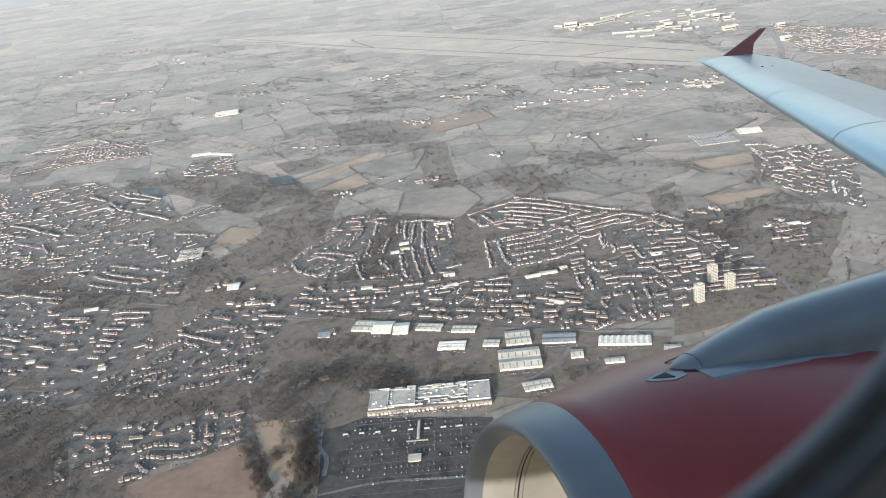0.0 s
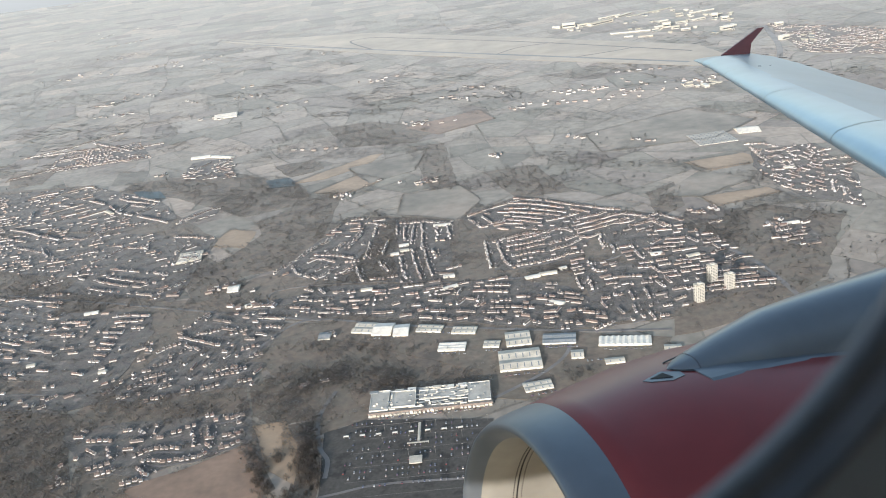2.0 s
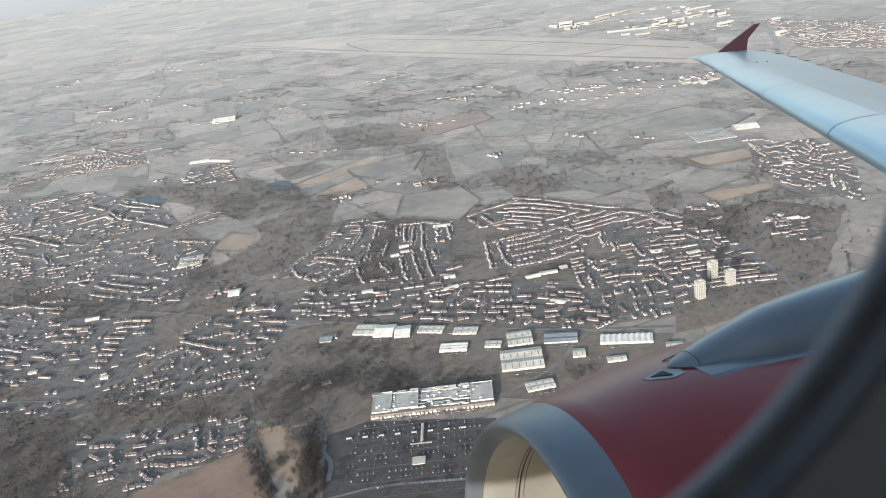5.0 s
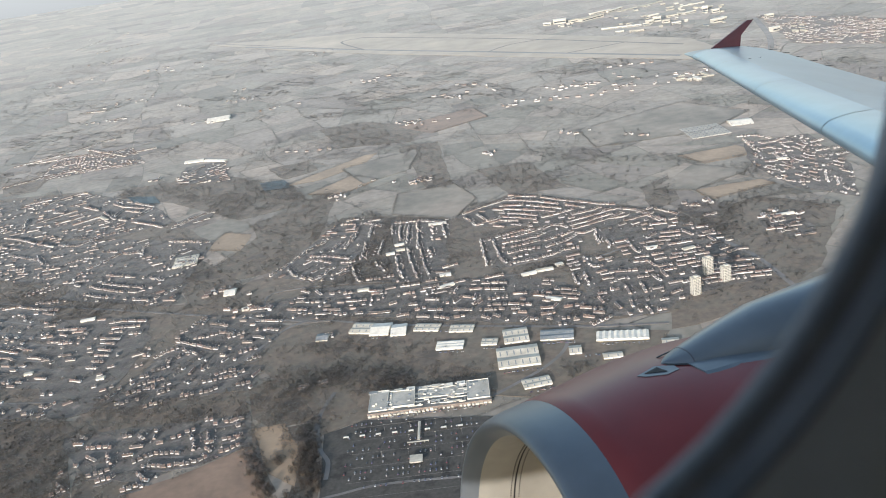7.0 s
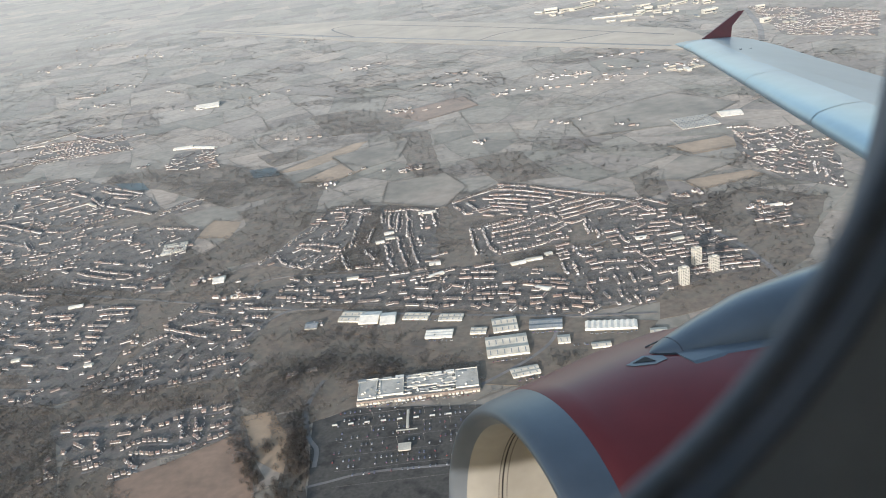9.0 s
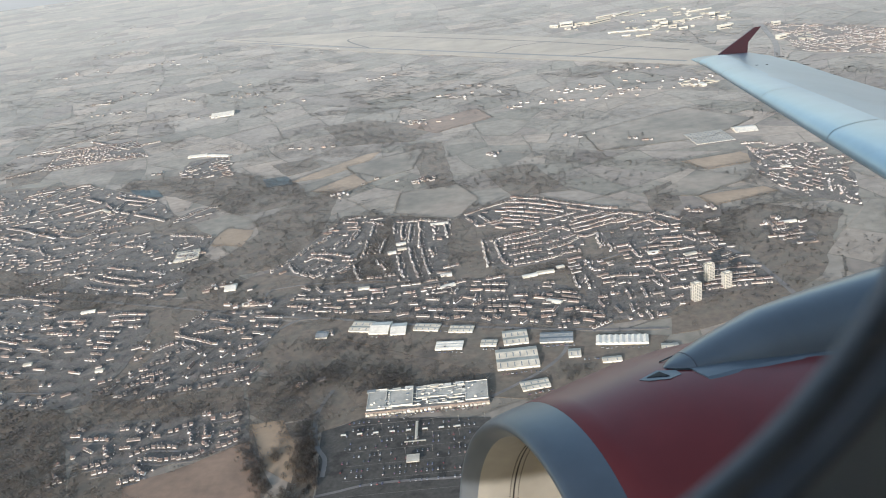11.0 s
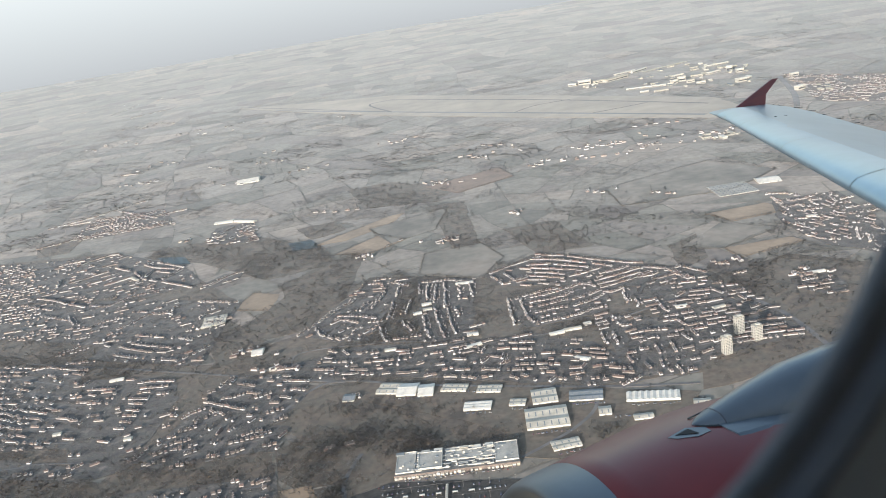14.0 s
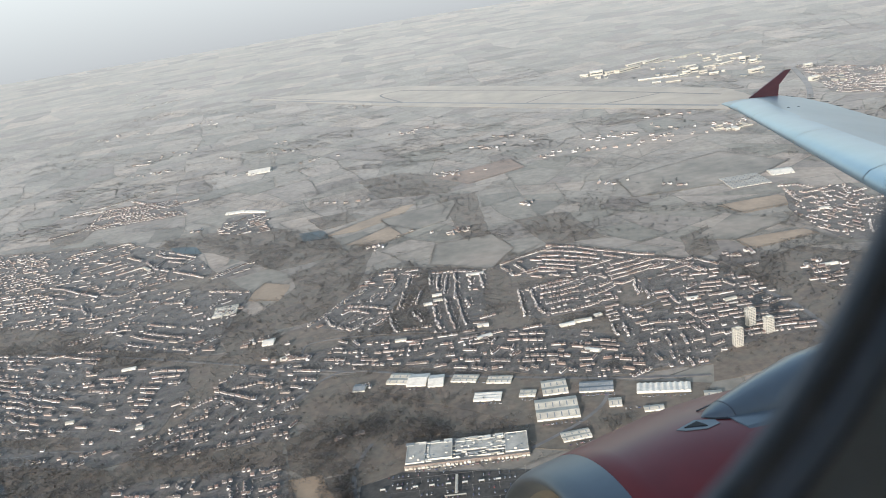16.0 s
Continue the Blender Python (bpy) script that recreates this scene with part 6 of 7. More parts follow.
# ---- tower blocks ----
def tower(x, y, yaw, h):
    ob = new("tower_block")
    ob.matrix_world = Matrix.Translation((x, y, 0.1)) @ Matrix.Rotation(yaw, 4, "Z")
    tagged(ob, "cream concrete tower block of flats above the estate", "tower block", "three tower blocks")
    bm = bmesh.new()
    box(bm, 0, 0, -0.3, 5.6, 5.0, h + 0.3)
    box(bm, 2.9, 0, -0.3, 1.0, 2.4, h + 0.8)
    shaft = part("wall", bm, M_CREAM, ob)
    bm = bmesh.new()
    box(bm, 0, 0, h, 5.85, 5.25, 0.35)
    part("roof", bm, M_SHEDROOF, ob)
    bm = bmesh.new()
    box(bm, 0.5, 0, h + 0.35, 2.6, 2.2, 1.0)
    part("lift_housing", bm, M_CREAM, ob)
    pane = bpy.data.meshes.new("window")
    bm = bmesh.new()
    box(bm, 0, 0, 0, 0.8, 0.06, 0.5)
    bm.to_mesh(pane)
    bm.free()
    pane.materials.append(M_PANE)
    floors = int(h / 1.12)
    for k in range(floors):
        z = 0.5 + k * h / floors
        for sx in (-1.95, -0.65, 0.65, 1.95):
            share("window", pane, shaft, Matrix.Translation((sx, -2.51, z)))
        for sy in (-1.4, 1.4):
            share("window", pane, shaft, Matrix.Translation((-2.81, sy, z)) @ Matrix.Rotation(radians(90), 4, "Z"))
    return ob


for x, y, yaw, h in [
    (166.0, 533.1, 0.25, 12.4),
    (183.9, 560.4, 0.25, 12.9),
    (191.6, 546.5, 0.25, 10.9),
]:
    tower(x, y, yaw, h)

# ---- airfield ----
patch("airfield_grass", AIRFIELD, M_AIRGRASS, "pale mown airfield grass round the runway", "airfield", 1.0)
for line, width, label in [
    ([(-414.2, 2203.1), (-106.9, 1870.9), (170.4, 1577.3), (402.8, 1329.3)], 9, 'long pale concrete runway'),
    ([(-112.9, 2062.0), (189.6, 1727.5), (433.9, 1414.5)], 5, 'taxiway beside the runway'),
    ([(-112.9, 2062.0), (-164.5, 2034.5), (-106.9, 1870.9)], 5, 'curved link taxiway'),
    ([(133.5, 1619.0), (181.2, 1661.8), (247.1, 1667.4)], 4, 'link taxiway'),
    ([(256.9, 1489.1), (317.8, 1498.9), (359.7, 1509.0)], 4, 'link taxiway'),
    ([(-514.8, 2359.9), (-106.9, 1870.9)], 4, 'pale runway stopway'),
]:
    ribbon("runway", line, width, M_RUNWAY if width > 8 else M_ROAD, label, "runway")


def terminal(x, y, yaw, L, W, h, mat, label):
    ob = new("airport_building")
    ob.matrix_world = Matrix.Translation((x, y, 0)) @ Matrix.Rotation(yaw, 4, "Z")
    tagged(ob, label, "airport building", "buildings of the airport")
    bm = bmesh.new()
    box(bm, 0, 0, -0.3, L, W, h + 0.3)
    part("wall", bm, M_CREAM, ob)
    bm = bmesh.new()
    loft(bm, [[(sx, -W / 2 - 0.5, h), (sx, W / 2 + 0.5, h), (sx, W / 2 + 0.5, h + 0.8), (sx, 0, h + 0.8 + W * 0.05), (sx, -W / 2 - 0.5, h + 0.8)] for sx in (-L / 2 - 0.5, L / 2 + 0.5)], cap=True)
    part("roof", bm, mat, ob)
    bm = bmesh.new()
    box(bm, 0, -W / 2 - 0.05, h * 0.35, L * 0.9, 0.2, h * 0.3)
    part("window_band", bm, M_PANE, ob)


for x0, y0, x1, y1, W, h, kind in [
    (273, 1837, 288, 1828, 8, 4, 1),
    (292, 1833, 318, 1830, 14, 8, 1),
    (322, 1816, 341, 1821, 10, 5, 0),
    (343, 1809, 395, 1841, 14, 5, 0),
    (379, 1880, 427, 1902, 6, 3, 1),
    (357, 1672, 429, 1656, 5, 2, 1),
    (371, 1618, 386, 1616, 5, 2, 1),
    (393, 1601, 418, 1596, 5, 2, 0),
    (437, 1868, 543, 1921, 10, 0.8, 0),
    (415, 1876, 454, 1910, 5, 3, 1),
    (440, 1659, 452, 1662, 8, 6, 1),
    (457, 1673, 471, 1673, 8, 8, 1),
    (466, 1645, 480, 1646, 7, 5, 0),
    (466, 1733, 485, 1738, 7, 4, 1),
    (491, 1702, 513, 1702, 7, 3, 0),
    (476, 1617, 492, 1615, 6, 3, 1),
    (525, 1705, 552, 1718, 6, 3, 1),
    (562, 1705, 572, 1701, 8, 10, 1),
    (570, 1675, 584, 1675, 8, 6, 1),
    (533, 1566, 555, 1572, 9, 6, 1),
    (549, 1801, 601, 1815, 6, 2, 1),
    (620, 1541, 633, 1542, 8, 5, 1),
    (575, 1407, 589, 1413, 9, 6, 1),
]:
    terminal((x0 + x1) / 2, (y0 + y1) / 2, math.atan2(y1 - y0, x1 - x0), math.hypot(x1 - x0, y1 - y0), W, h, (M_SHEDROOF, M_WHITE)[kind], ("long pale hangar beside the runway", "white terminal building at the airport")[kind])
rr = random.Random(21)
for poly, n in [
    ([(370, 1690), (477, 1578), (548, 1520), (622, 1743), (528, 1900), (420, 1850)], 46),
    ([(264.9, 1775.6), (328.8, 1807.8), (316.1, 1686.0)], 5),
    ([(607.9, 1440.3), (643.5, 1435.0), (603.1, 1344.3), (581.7, 1367.4)], 6),
    ([(348.6, 1207.0), (406.6, 1211.8), (389.8, 1140.0), (343.0, 1137.2)], 8),
]:
    xs, ys = [p[0] for p in poly], [p[1] for p in poly]
    k = 0
    while k < n:
        x, y = rr.uniform(min(xs), max(xs)), rr.uniform(min(ys), max(ys))
        if inside(x, y, poly):
            k += 1
            terminal(x, y, 0.12 + rr.choice((0, 0, 1.57)), rr.uniform(4, 15), rr.uniform(3, 7), rr.uniform(1.0, 3.0), rr.choice((M_WHITE, M_SHEDROOF, M_SHEDROOF, M_BLUEROOF)), "pale airport shed or office block")

# ---- the aircraft; X aft, Y outboard, Z up, counted from the inlet of the engine and the cabin's middle ----
AIRCRAFT = Matrix.Translation((0, 0, HEIGHT)) @ Euler([radians(a) for a in (-9.817, 7.517, 18.223)]).to_matrix().to_4x4() @ Matrix.Translation((1.833, -1.6, -0.658))
EYE_X, EYE_Z = -1.833, 0.658


def rounded(cx, cz, a, b, y, n=2.2, count=96):
    out = []
    for k in range(count):
        t = 2 * math.pi * k / count
        c, s = math.cos(t), math.sin(t)
        out.append((cx + a * math.copysign(abs(c) ** (2 / n), c), y, cz + b * math.copysign(abs(s) ** (2 / n), s)))
    return out


def squared(cx, cz, a, b, y, count=96):
    out = []
    for k in range(count):
        t = 2 * math.pi * k / count
        c, s = math.cos(t), math.sin(t)
        m = max(abs(c), abs(s))
        out.append((cx + a * c / m, y, cz + b * s / m))
    return out


R_SKIN = 2.175
WX, WZ, WA, WB = EYE_X, EYE_Z + 0.11, 0.23, 0.245
window = new("window_1")
window.matrix_world = AIRCRAFT
tagged(window, "oval cabin window with dark rubber seal and grey reveal", "window", kind="structure")
bm = bmesh.new()
loft(bm, [[(x, math.sqrt(R_SKIN ** 2 - (z - 0.2) ** 2), z) for x, y, z in squared(WX, WZ, 0.90, 0.62, 0.0)], rounded(WX, WZ, WA + 0.10, WB + 0.13, 1.90), rounded(WX, WZ, WA + 0.05, WB + 0.05, 1.83), rounded(WX, WZ, WA + 0.006, WB + 0.006, 1.80), rounded(WX, WZ, WA, WB, 1.790), rounded(WX, WZ, WA + 0.001, WB + 0.001, 1.7865), rounded(WX, WZ, WA + 0.0035, WB + 0.0035, 1.785), rounded(WX, WZ, WA + 0.006, WB + 0.006, 1.784)])
part("window_seal", bm, M_SEAL, window, "black rubber window seal", smooth=True)
bm = bmesh.new()
loft(bm, [rounded(WX, WZ, WA + 0.0058, WB + 0.0058, 1.7842), rounded(WX, WZ, WA + 0.0075, WB + 0.0075, 1.781), rounded(WX, WZ, WA + 0.009, WB + 0.009, 1.7785), rounded(WX, WZ, WA + 0.0098, WB + 0.0098, 1.778)])
part("window_reveal", bm, M_REVEAL, window, "smooth blue-grey plastic window reveal", smooth=True)
bm = bmesh.new()
loft(bm, [rounded(WX, WZ, WA + 0.0097, WB + 0.0097, 1.7782), rounded(WX, WZ, WA + 0.0103, WB + 0.0103, 1.7792), rounded(WX, WZ, WA + 0.0115, WB + 0.0115, 1.7781)])
part("window_groove", bm, M_GASKET, window, "dark groove round the reveal", smooth=True)
bm = bmesh.new()
loft(bm, [rounded(WX, WZ, WA + 0.0113, WB + 0.0113, 1.7783), rounded(WX, WZ, WA + 0.0127, WB + 0.0127, 1.777), rounded(WX, WZ, WA + 0.03, WB + 0.03, 1.768), rounded(WX, WZ, WA + 0.06, WB + 0.06, 1.76), rounded(WX, WZ, WA + 0.1, WB + 0.1, 1.748), squared(WX, WZ, 0.47, 0.45, 1.715)])
part("window_surround", bm, M_TRIM, window, "moulded grey plastic window surround", smooth=True)

# cabin: trim wall round the window, floor, ceiling, far wall and bulkheads, all closed
X0, X1, Z0, Z1, YI, YO, YP = WX - 2.6, WX + 2.6, -0.75, 1.26, 1.70, 1.74, -1.7


def slab(name, label, cat, lo, hi, mat):
    bm = bmesh.new()
    box(bm, (lo[0] + hi[0]) / 2, (lo[1] + hi[1]) / 2, lo[2], hi[0] - lo[0], hi[1] - lo[1], hi[2] - lo[2])
    ob = link_bm(name, bm, mat)
    ob.matrix_world = AIRCRAFT
    return tagged(ob, label, cat, kind="structure")


HX, HZ = 0.46, 0.44
slab("wall_window_fore", "grey moulded cabin side wall", "wall", (X0, 1.712, Z0), (WX - HX, 1.76, Z1), M_TRIM)
slab("wall_window_aft", "grey moulded cabin side wall", "wall", (WX + HX, 1.712, Z0), (X1, 1.76, Z1), M_TRIM)
slab("wall_window_low", "grey moulded cabin side wall", "wall", (WX - HX, 1.712, Z0), (WX + HX, 1.76, WZ - HZ), M_TRIM)
slab("wall_window_high", "grey moulded cabin side wall", "wall", (WX - HX, 1.712, WZ + HZ), (WX + HX, 1.76, Z1), M_TRIM)
slab("wall_port_low", "pale moulded cabin side wall", "wall", (X0, YP - 0.05, Z0), (X1, YP, 0.45), M_TRIM)
slab("wall_port_high", "pale moulded cabin side wall", "wall", (X0, YP - 0.05, 0.95), (X1, YP, Z1), M_TRIM)
for k in range(10):
    xa = X0 + k * 0.533
    slab("wall_port_pier", "pale moulded pier between cabin windows", "wall", (xa, YP - 0.05, 0.45), (xa + 0.13, YP, 0.95), M_TRIM)
slab("wall_fore", "grey cabin bulkhead", "wall", (X0 - 0.05, YP - 0.05, Z0), (X0, 1.76, Z1), M_TRIM)
slab("wall_aft", "grey cabin bulkhead", "wall", (X1, YP - 0.05, Z0), (X1 + 0.05, 1.76, Z1), M_TRIM)
slab("floor", "dark cabin floor", "floor", (X0 - 0.05, YP - 0.05, Z0 - 0.05), (X1 + 0.05, 1.76, Z0), M_SEAL)
slab("ceiling", "grey cabin ceiling panels", "ceiling", (X0 - 0.05, YP - 0.05, Z1), (X1 + 0.05, 1.76, Z1 + 0.05), M_TRIM)

# fuselage skin, open behind the window's outer panel
bm = bmesh.new()
xs = [-11.5, -11.2, -10.2, -8.2, -4.4, WX - 0.90, WX + 0.90, 0.9, 4, 8, 12, 16, 20]
rad = [0.5, 0.95, 1.6, 2.08] + [R_SKIN] * 9
zlo, zhi = WZ - 0.62 - 0.2, WZ + 0.62 - 0.2
angs = sorted([math.asin(zlo / R_SKIN) % (2 * math.pi), math.asin(zhi / R_SKIN)] + [2 * math.pi * k / 40 for k in range(40)])
rows = [[bm.verts.new((x, r * math.cos(a), 0.2 + r * math.sin(a))) for a in angs] for x, r in zip(xs, rad)]
for i in range(len(xs) - 1):
    for j in range(len(angs)):
        k = (j + 1) % len(angs)
        mid = (angs[j] + (angs[k] if k else angs[k] + 2 * math.pi)) / 2
        if xs[i] == WX - 0.90 and zlo < R_SKIN * math.sin(mid) < zhi and math.cos(mid) > 0:
            continue
        if -4.4 < (xs[i] + xs[i + 1]) / 2 < 0.9 and 0.1 < R_SKIN * math.sin(mid) < 0.95 and math.cos(mid) < 0:
            continue   # the row of port windows
        bm.faces.new((rows[i][j], rows[i][k], rows[i + 1][k], rows[i + 1][j]))
bm.faces.new(rows[0])
bm.faces.new(rows[-1])
fuselage = new("fuselage")
fuselage.matrix_world = AIRCRAFT
tagged(fuselage, "round painted metal airliner fuselage", "fuselage", kind="structure")
part("skin", bm, M_SKIN, fuselage, smooth=True)

# engine
EY, EZ = 5.75, -2.253
engine = new("jet_engine")
engine.matrix_world = AIRCRAFT
tagged(engine, "jet engine with dark red cowl and bare metal inlet lip", "jet engine")


def turned(profile, segs=128, a0=0.0, a1=2 * math.pi):
    bm = bmesh.new()
    n = segs
    loft(bm, [[(x, EY + r * math.sin(a), EZ + r * math.cos(a)) for a in [a0 + (a1 - a0) * k / n for k in range(n)]] for x, r in profile])
    return bm


LIP = [(0.30, 0.905), (0.20, 0.915), (0.10, 0.945), (0.04, 0.98), (0.008, 1.008), (0.0, 1.025), (0.012, 1.046), (0.05, 1.068), (0.11, 1.086), (0.19, 1.104), (0.278, 1.119)]
part("inlet_lip", turned(LIP[2:]), M_LIP, engine, "dull bare aluminium inlet lip", smooth=True)
part("inlet_lining", turned([(0.10, 0.945), (0.20, 0.917), (0.34, 0.905)]), M_INLET, engine, "cream inlet lining", smooth=True)
part("inlet_lining", turned([(0.352, 0.905), (0.6, 0.90), (1.0, 0.90)]), M_INLET, engine, "cream acoustic inlet lining", smooth=True)
part("joint", turned([(0.335, 0.912), (0.36, 0.912)]), M_DARK, engine)
COWL = [(0.279, 1.117), (0.282, 1.122), (0.40, 1.147), (0.6, 1.190), (0.8, 1.232), (0.95, 1.262), (1.3, 1.300), (1.75, 1.310), (2.2, 1.290), (2.8, 1.20), (3.4, 1.05), (3.4, 1.02), (2.8, 1.15)]
part("cowl", turned(COWL), M_RED, engine, "glossy dark red engine cowl", smooth=True)
part("core_nozzle", turned([(2.8, 0.75), (3.6, 0.66), (4.3, 0.48), (4.3, 0.45), (3.6, 0.5)], 64), M_FAN, engine, smooth=True)
part("spinner", turned([(0.55, 0.005), (0.62, 0.08), (0.8, 0.2), (1.0, 0.29)], 32), M_FAN, engine, smooth=True)
part("fan_disc", turned([(1.06, 0.005), (1.06, 0.90)], 48), M_DARK, engine)
blade = bpy.data.meshes.new("fan_blade")
bm = bmesh.new()
loft(bm, [[(-0.07 + 0.03 * k, -0.05 - 0.02 * k, r), (0.08, 0.05 + 0.03 * k, r), (0.085, 0.06 + 0.03 * k, r), (-0.06 + 0.03 * k, -0.04 - 0.02 * k, r)] for k, r in enumerate((0.27, 0.5, 0.72, 0.89))], cap=True)
bm.to_mesh(blade)
bm.free()
blade.materials.append(M_FAN)
for k in range(36):
    share("fan_blade", blade, engine, Matrix.Translation((0.95, EY, EZ)) @ Matrix.Rotation(2 * math.pi * k / 36, 4, "X"))

rivet = bpy.data.meshes.new("rivet")
bm = bmesh.new()
bmesh.ops.create_cone(bm, cap_ends=True, segments=6, radius1=0.0042, radius2=0.003, depth=0.006)
bm.to_mesh(rivet)
bm.free()
rivet.materials.append(M_DARK)
for x in (0.318, 0.378):
    for k in range(90):
        a = 0.6 + 2.2 * k / 90
        share("rivet", rivet, engine, Matrix.Translation((x, EY + 0.903 * math.sin(a), EZ + 0.903 * math.cos(a))) @ Matrix.Rotation(-a, 4, "X"))

# pylon: fairing that rises from the cowl's crown to the wing
PY = [(0.95, 0.012, 0.004), (0.97, 0.04, 0.012), (1.0, 0.07, 0.022), (1.045, 0.10, 0.034), (1.10, 0.125, 0.048), (1.18, 0.145, 0.068), (1.27, 0.165, 0.092), (1.40, 0.195, 0.132), (1.63, 0.24, 0.205), (2.05, 0.28, 0.285), (2.6, 0.32, 0.425), (3.2, 0.33, 0.56), (3.9, 0.32, 0.62), (4.6, 0.26, 0.55)]


def crown_z(x):
    xs = [p[0] for p in COWL[:11]]
    return EZ + float(np.interp(x, xs, [p[1] for p in COWL[:11]]))


def pylon_loop(x, w, h):
    z0 = crown_z(x)
    out = []
    for k in range(15):
        a = math.pi * k / 14
        c, s = math.cos(a), math.sin(a)
        out.append((x, EY + w * math.copysign(abs(c) ** 0.9, c), z0 - w * w * 0.42 - 0.03 + (h + w * w * 0.42 + 0.03) * abs(s) ** 0.9))
    return out


bm = bmesh.new()
loft(bm, [pylon_loop(*p) for p in PY[:5]], closed=False)
part("pylon_tip", bm, M_LIP, engine, "pale metal fairing tip", smooth=True)
bm = bmesh.new()
loft(bm, [pylon_loop(x, w * 0.995, h * 0.995) for x, w, h in PY[4:]], closed=False)
part("pylon", bm, M_PYLON, engine, "glossy blue-grey engine pylon fairing", smooth=True)


def on_cowl(x, a, lift=0.0):
    """A point of the cowl's skin at x, at an angle from the crown (minus: inboard)."""
    r = float(np.interp(x, [p[0] for p in COWL[:11]], [p[1] for p in COWL[:11]])) + lift
    return (x, EY + r * math.sin(a), EZ + r * math.cos(a))


def decal(name, outline, lift, mat, label):
    bm = bmesh.new()
    top = [bm.verts.new(on_cowl(x, a, lift)) for x, a in outline]
    low = [bm.verts.new(on_cowl(x, a, -0.01)) for x, a in outline]
    bm.faces.new(top)
    for i in range(len(top)):
        j = (i + 1) % len(top)
        bm.faces.new((low[i], low[j], top[j], top[i]))
    return part(name, bm, mat, engine, label)


decal("vent_panel", [(0.77, -0.02), (0.90, 0.0), (0.985, -0.06), (0.98, -0.105), (0.90, -0.11), (0.80, -0.06)], 0.004, M_PYLON, "grey plate round the vent")
# The vent is not cut open: its inner shade is a flat dark plate.
decal("vent", [(0.81, -0.032), (0.90, -0.022), (0.915, -0.088)], 0.007, M_DARK, "dark triangular plate for the shade inside the vent")
bm = bmesh.new()
loft(bm, [[on_cowl(x, a0 * (1 - k / 6) - 0.03 * k / 6, 0.006 if k else -0.004) for k in range(7)] for x, a0 in [(1.055, -0.06), (1.065, -0.15), (1.08, -0.218), (1.15, -0.226), (1.26, -0.228), (1.45, -0.232), (1.7, -0.238), (2.0, -0.245), (2.4, -0.25), (2.8, -0.25)]], closed=False)
part("pylon_skirt", bm, M_PYLON, engine, "grey skirt between pylon and cowl")
bm = bmesh.new()
loft(bm, [[(x, EY + 0.10 + dy, EZ + z + dz) for dy, dz in ((0, 0), (0.006, 0), (0.006, 0.007), (0, 0.007))] for x, z in ((0.99, 1.262), (1.06, 1.278), (1.13, 1.292))], cap=True)
part("strake", bm, M_GASKET, engine, "thin dark strake")
bm = bmesh.new()
loft(bm, [pylon_loop(x, w, h) for x, w, h in ((1.0955, 0.123, 0.0465), (1.096, 0.1248, 0.0482), (1.103, 0.1262, 0.0498), (1.104, 0.1245, 0.0482))], closed=False)
part("panel_joint", bm, M_GASKET, engine, "dark joint behind the fairing tip")
bm = bmesh.new()
loft(bm, [[on_cowl(x, -(w + d) / 1.2, 0.005) for d in (-0.012, 0.004, 0.014)] for x, w in ((0.955, 0.02), (0.975, 0.046), (1.0, 0.07), (1.045, 0.10), (1.075, 0.114), (1.10, 0.125))], closed=False)
part("tip_gasket", bm, M_DARK, engine, "dark gasket under the fairing tip")

# wing
wing = new("aircraft_wing")
wing.matrix_world = AIRCRAFT
tagged(wing, "pale blue-grey airliner wing with leading-edge slats", "wing")
K = math.tan(radians(27.5))


def lead(y):
    return 9.451 - (17.0 - y) * K - max(0.0, y - 16.0) * 0.12


def trail(y):
    return 11.05 - (17.0 - y) * math.tan(radians(14)) - max(0.0, y - 16.2) * 0.32 if y > 6.4 else 11.05 - 10.6 * math.tan(radians(14))


def lift_z(y):
    return 1.06 - (17.0 - y) * 0.1418 + (0.0 if y > 7 else (7 - y) * 0.03)


FOIL = [(0.0, 0.0), (0.006, 0.012), (0.025, 0.026), (0.06, 0.038), (0.12, 0.050), (0.2, 0.058), (0.35, 0.060), (0.55, 0.048), (0.8, 0.022), (1.0, 0.002), (1.0, -0.002), (0.7, -0.022), (0.4, -0.045), (0.2, -0.045), (0.08, -0.034), (0.025, -0.020), (0.006, -0.010)]


def section(y, c0=0.0, c1=1.0, lift=0.0):
    x0, c = lead(y), trail(y) - lead(y)
    th = 1.0 if y < 16.4 else max(0.25, 1.0 - (y - 16.4) * 1.0)
    return [(x0 + u * c, y, lift_z(y) + w * c * th + lift - (-0.06 + 0.12 * min(1.0, (17 - y) / 4)) * u * c) for u, w in FOIL]


bm = bmesh.new()
loft(bm, [section(y) for y in (1.6, 4, 6.4, 8, 10, 12, 14, 15.5, 16.4, 16.8, 17.0)], cap=True)
part("wing_skin", bm, M_WING, wing, smooth=False)


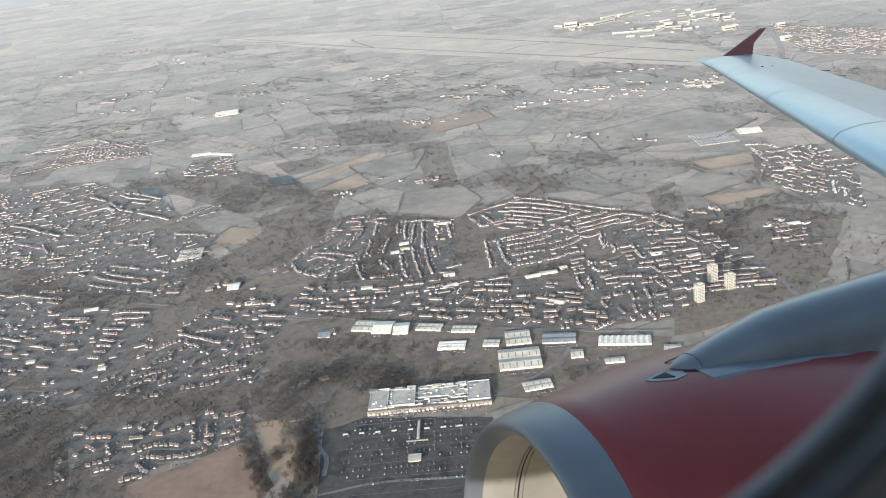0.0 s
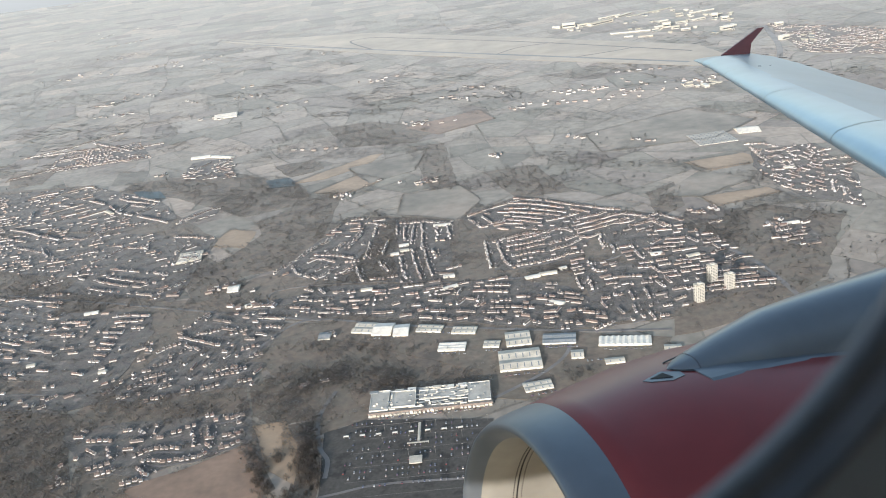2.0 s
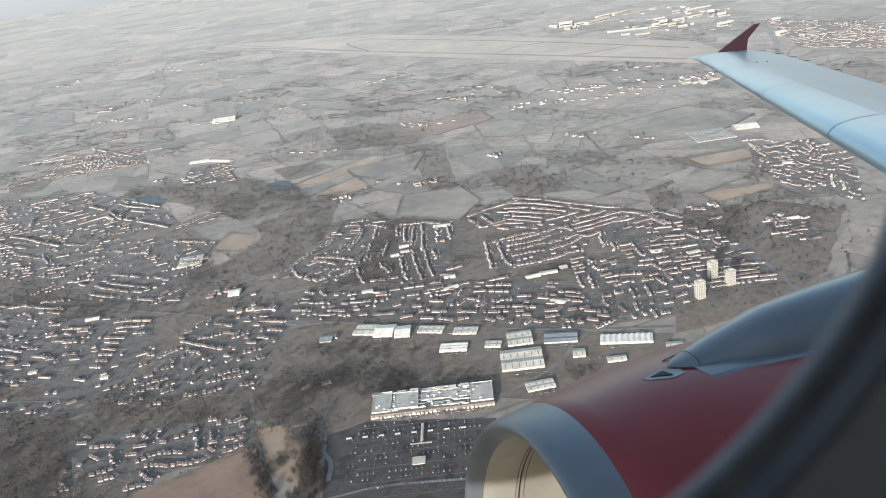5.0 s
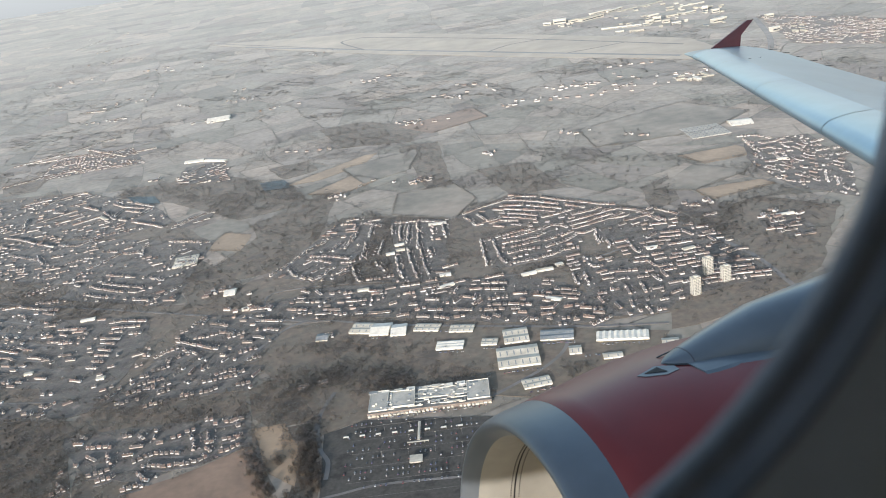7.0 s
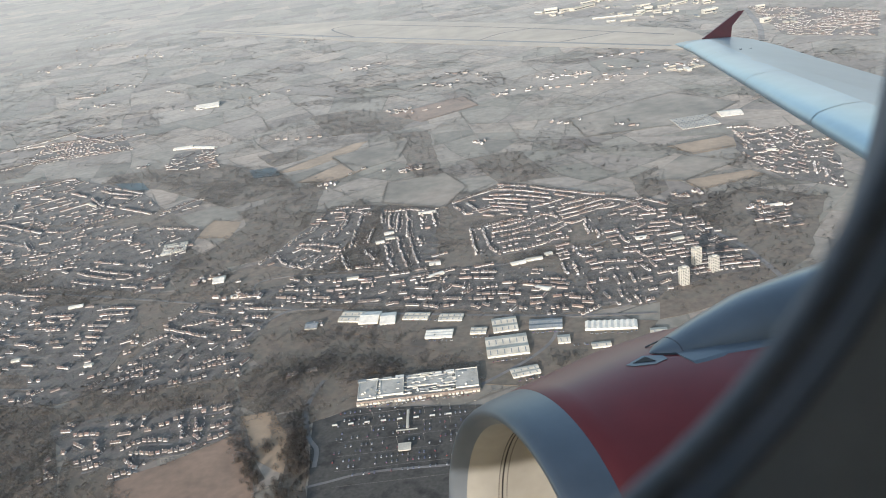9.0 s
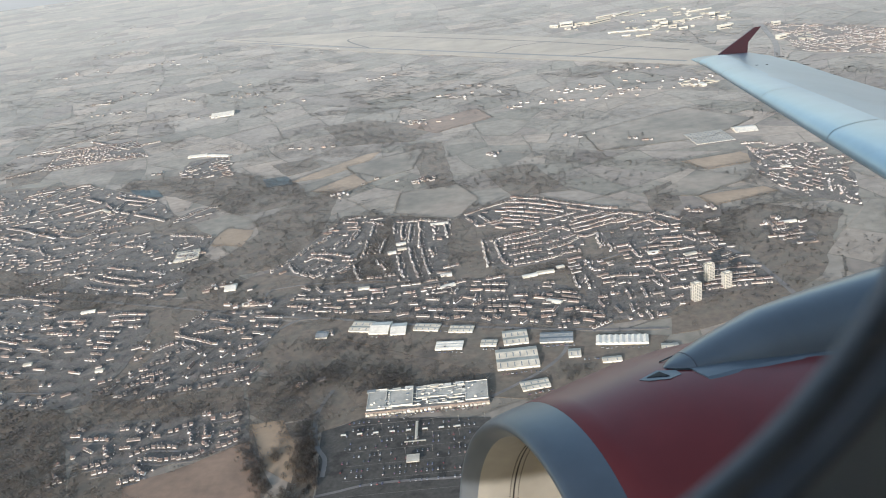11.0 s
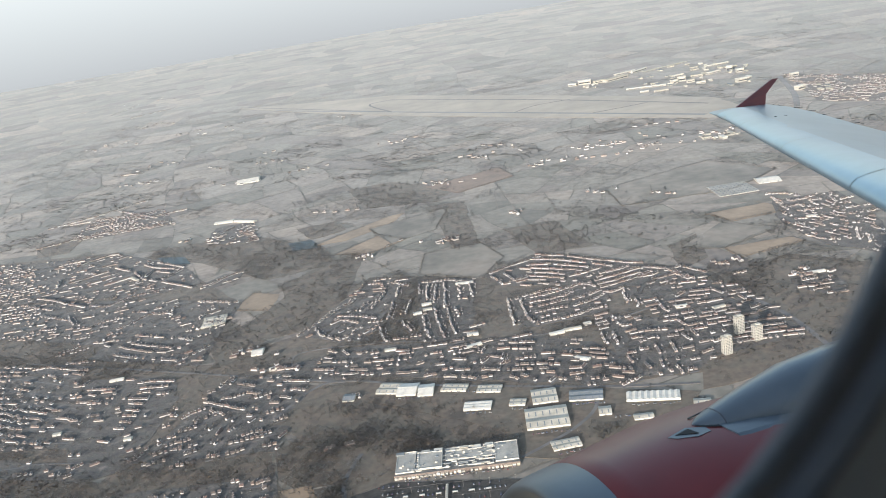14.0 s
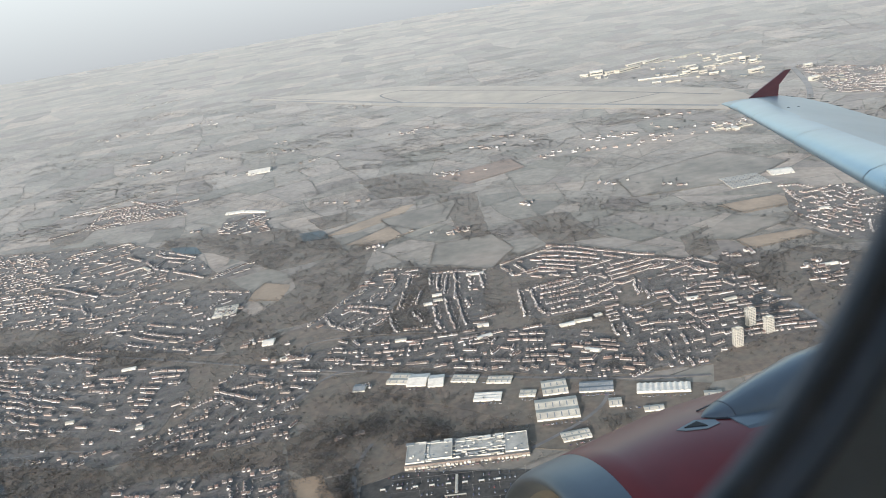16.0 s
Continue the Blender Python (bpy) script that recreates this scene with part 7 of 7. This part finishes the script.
def slat(y0, y1):
    """A slat wrapped round the leading edge, a little proud of the wing."""
    bm = bmesh.new()
    loops = []
    for y in np.linspace(y0, y1, 5):
        x0, c = lead(y), trail(y) - lead(y)
        th = 1.0 if y < 16.4 else max(0.25, 1.0 - (y - 16.4))
        deep = 0.58 + 0.02 * (17 - y)
        loop = []
        top = [deep / c * k for k in (1.0, 0.8, 0.6, 0.42, 0.26, 0.14, 0.06, 0.02)]
        xs, ws = [p[0] for p in FOIL[:10]], [p[1] for p in FOIL[:10]]
        for u, w in [(u, float(np.interp(u, xs, ws))) for u in top] + [(0.0, 0.0), (0.006, -0.010), (0.025, -0.020), (0.07, -0.032)]:
            k = 1 if w >= 0 else -1
            loop.append((x0 + u * c - (0.010 if u < 0.05 else 0.0), float(y), lift_z(y) + w * c * th + 0.007 * k - (-0.06 + 0.12 * min(1.0, (17 - y) / 4)) * u * c))
        loops.append(loop)
    loft(bm, loops, closed=False)
    return part("slat", bm, M_SLAT, wing, "smooth pale blue leading-edge slat", smooth=True)


for y0, y1 in ((16.35, 14.50), (14.48, 11.82), (11.80, 9.06), (9.04, 6.6)):
    slat(y1, y0)
bm = bmesh.new()
fz = lift_z(17.0) + 0.03
outline = [(0.60, 0.06), (1.56, 0.585), (1.72, 0.60), (1.36, 0.28), (1.30, 0.02), (1.42, -0.45), (1.15, -0.5), (0.65, -0.1)]
loft(bm, [[(9.451 + x, yy + max(z, 0) * 0.12, fz + z) for x, z in outline] for yy in (17.0, 17.05)], cap=True)
part("tip_fence", bm, M_REDTIP, wing, "dark red wing-tip fence")
for y in (13.2, 9.6):
    bm = bmesh.new()
    x1, z1 = trail(y), lift_z(y)
    loft(bm, [[(x1 + dx, y + math.cos(a) * w, z1 - 0.50 + math.sin(a) * w * 1.3) for a in [2 * math.pi * k / 10 for k in range(10)]] for dx, w in ((-1.6, 0.02), (-1.0, 0.13), (-0.2, 0.14), (0.7, 0.02))], cap=True)
    part("flap_fairing", bm, M_WING, wing, smooth=True)
wick = bpy.data.meshes.new("static_wick")
bm = bmesh.new()
loft(bm, [[(x, math.cos(a) * w, math.sin(a) * w) for a in (0, 2.1, 4.2)] for x, w in ((-0.05, 0.007), (0.15, 0.005), (0.18, 0.002))], cap=True)
bm.to_mesh(wick)
bm.free()
wick.materials.append(M_DARK)
for y in (16.7, 16.2, 15.7, 15.2, 14.7, 14.2):
    share("static_wick", wick, wing, Matrix.Translation((trail(y), y, lift_z(y) - (-0.06 + 0.12 * min(1.0, (17 - y) / 4)) * (trail(y) - lead(y)))))
for x, y in ((9.0, 14.6), (9.35, 14.75)):
    bm = bmesh.new()
    u = (x - lead(y)) / (trail(y) - lead(y))
    zz = lift_z(y) + float(np.interp(u, [p[0] for p in FOIL[:10]], [p[1] for p in FOIL[:10]])) * (trail(y) - lead(y)) - (-0.06 + 0.12 * min(1.0, (17 - y) / 4)) * u * (trail(y) - lead(y))
    box(bm, x, y, zz - 0.01, 0.05, 0.014, 0.016)
    part("wing_fitting", bm, M_DARK, wing, "small dark fitting on the wing skin")
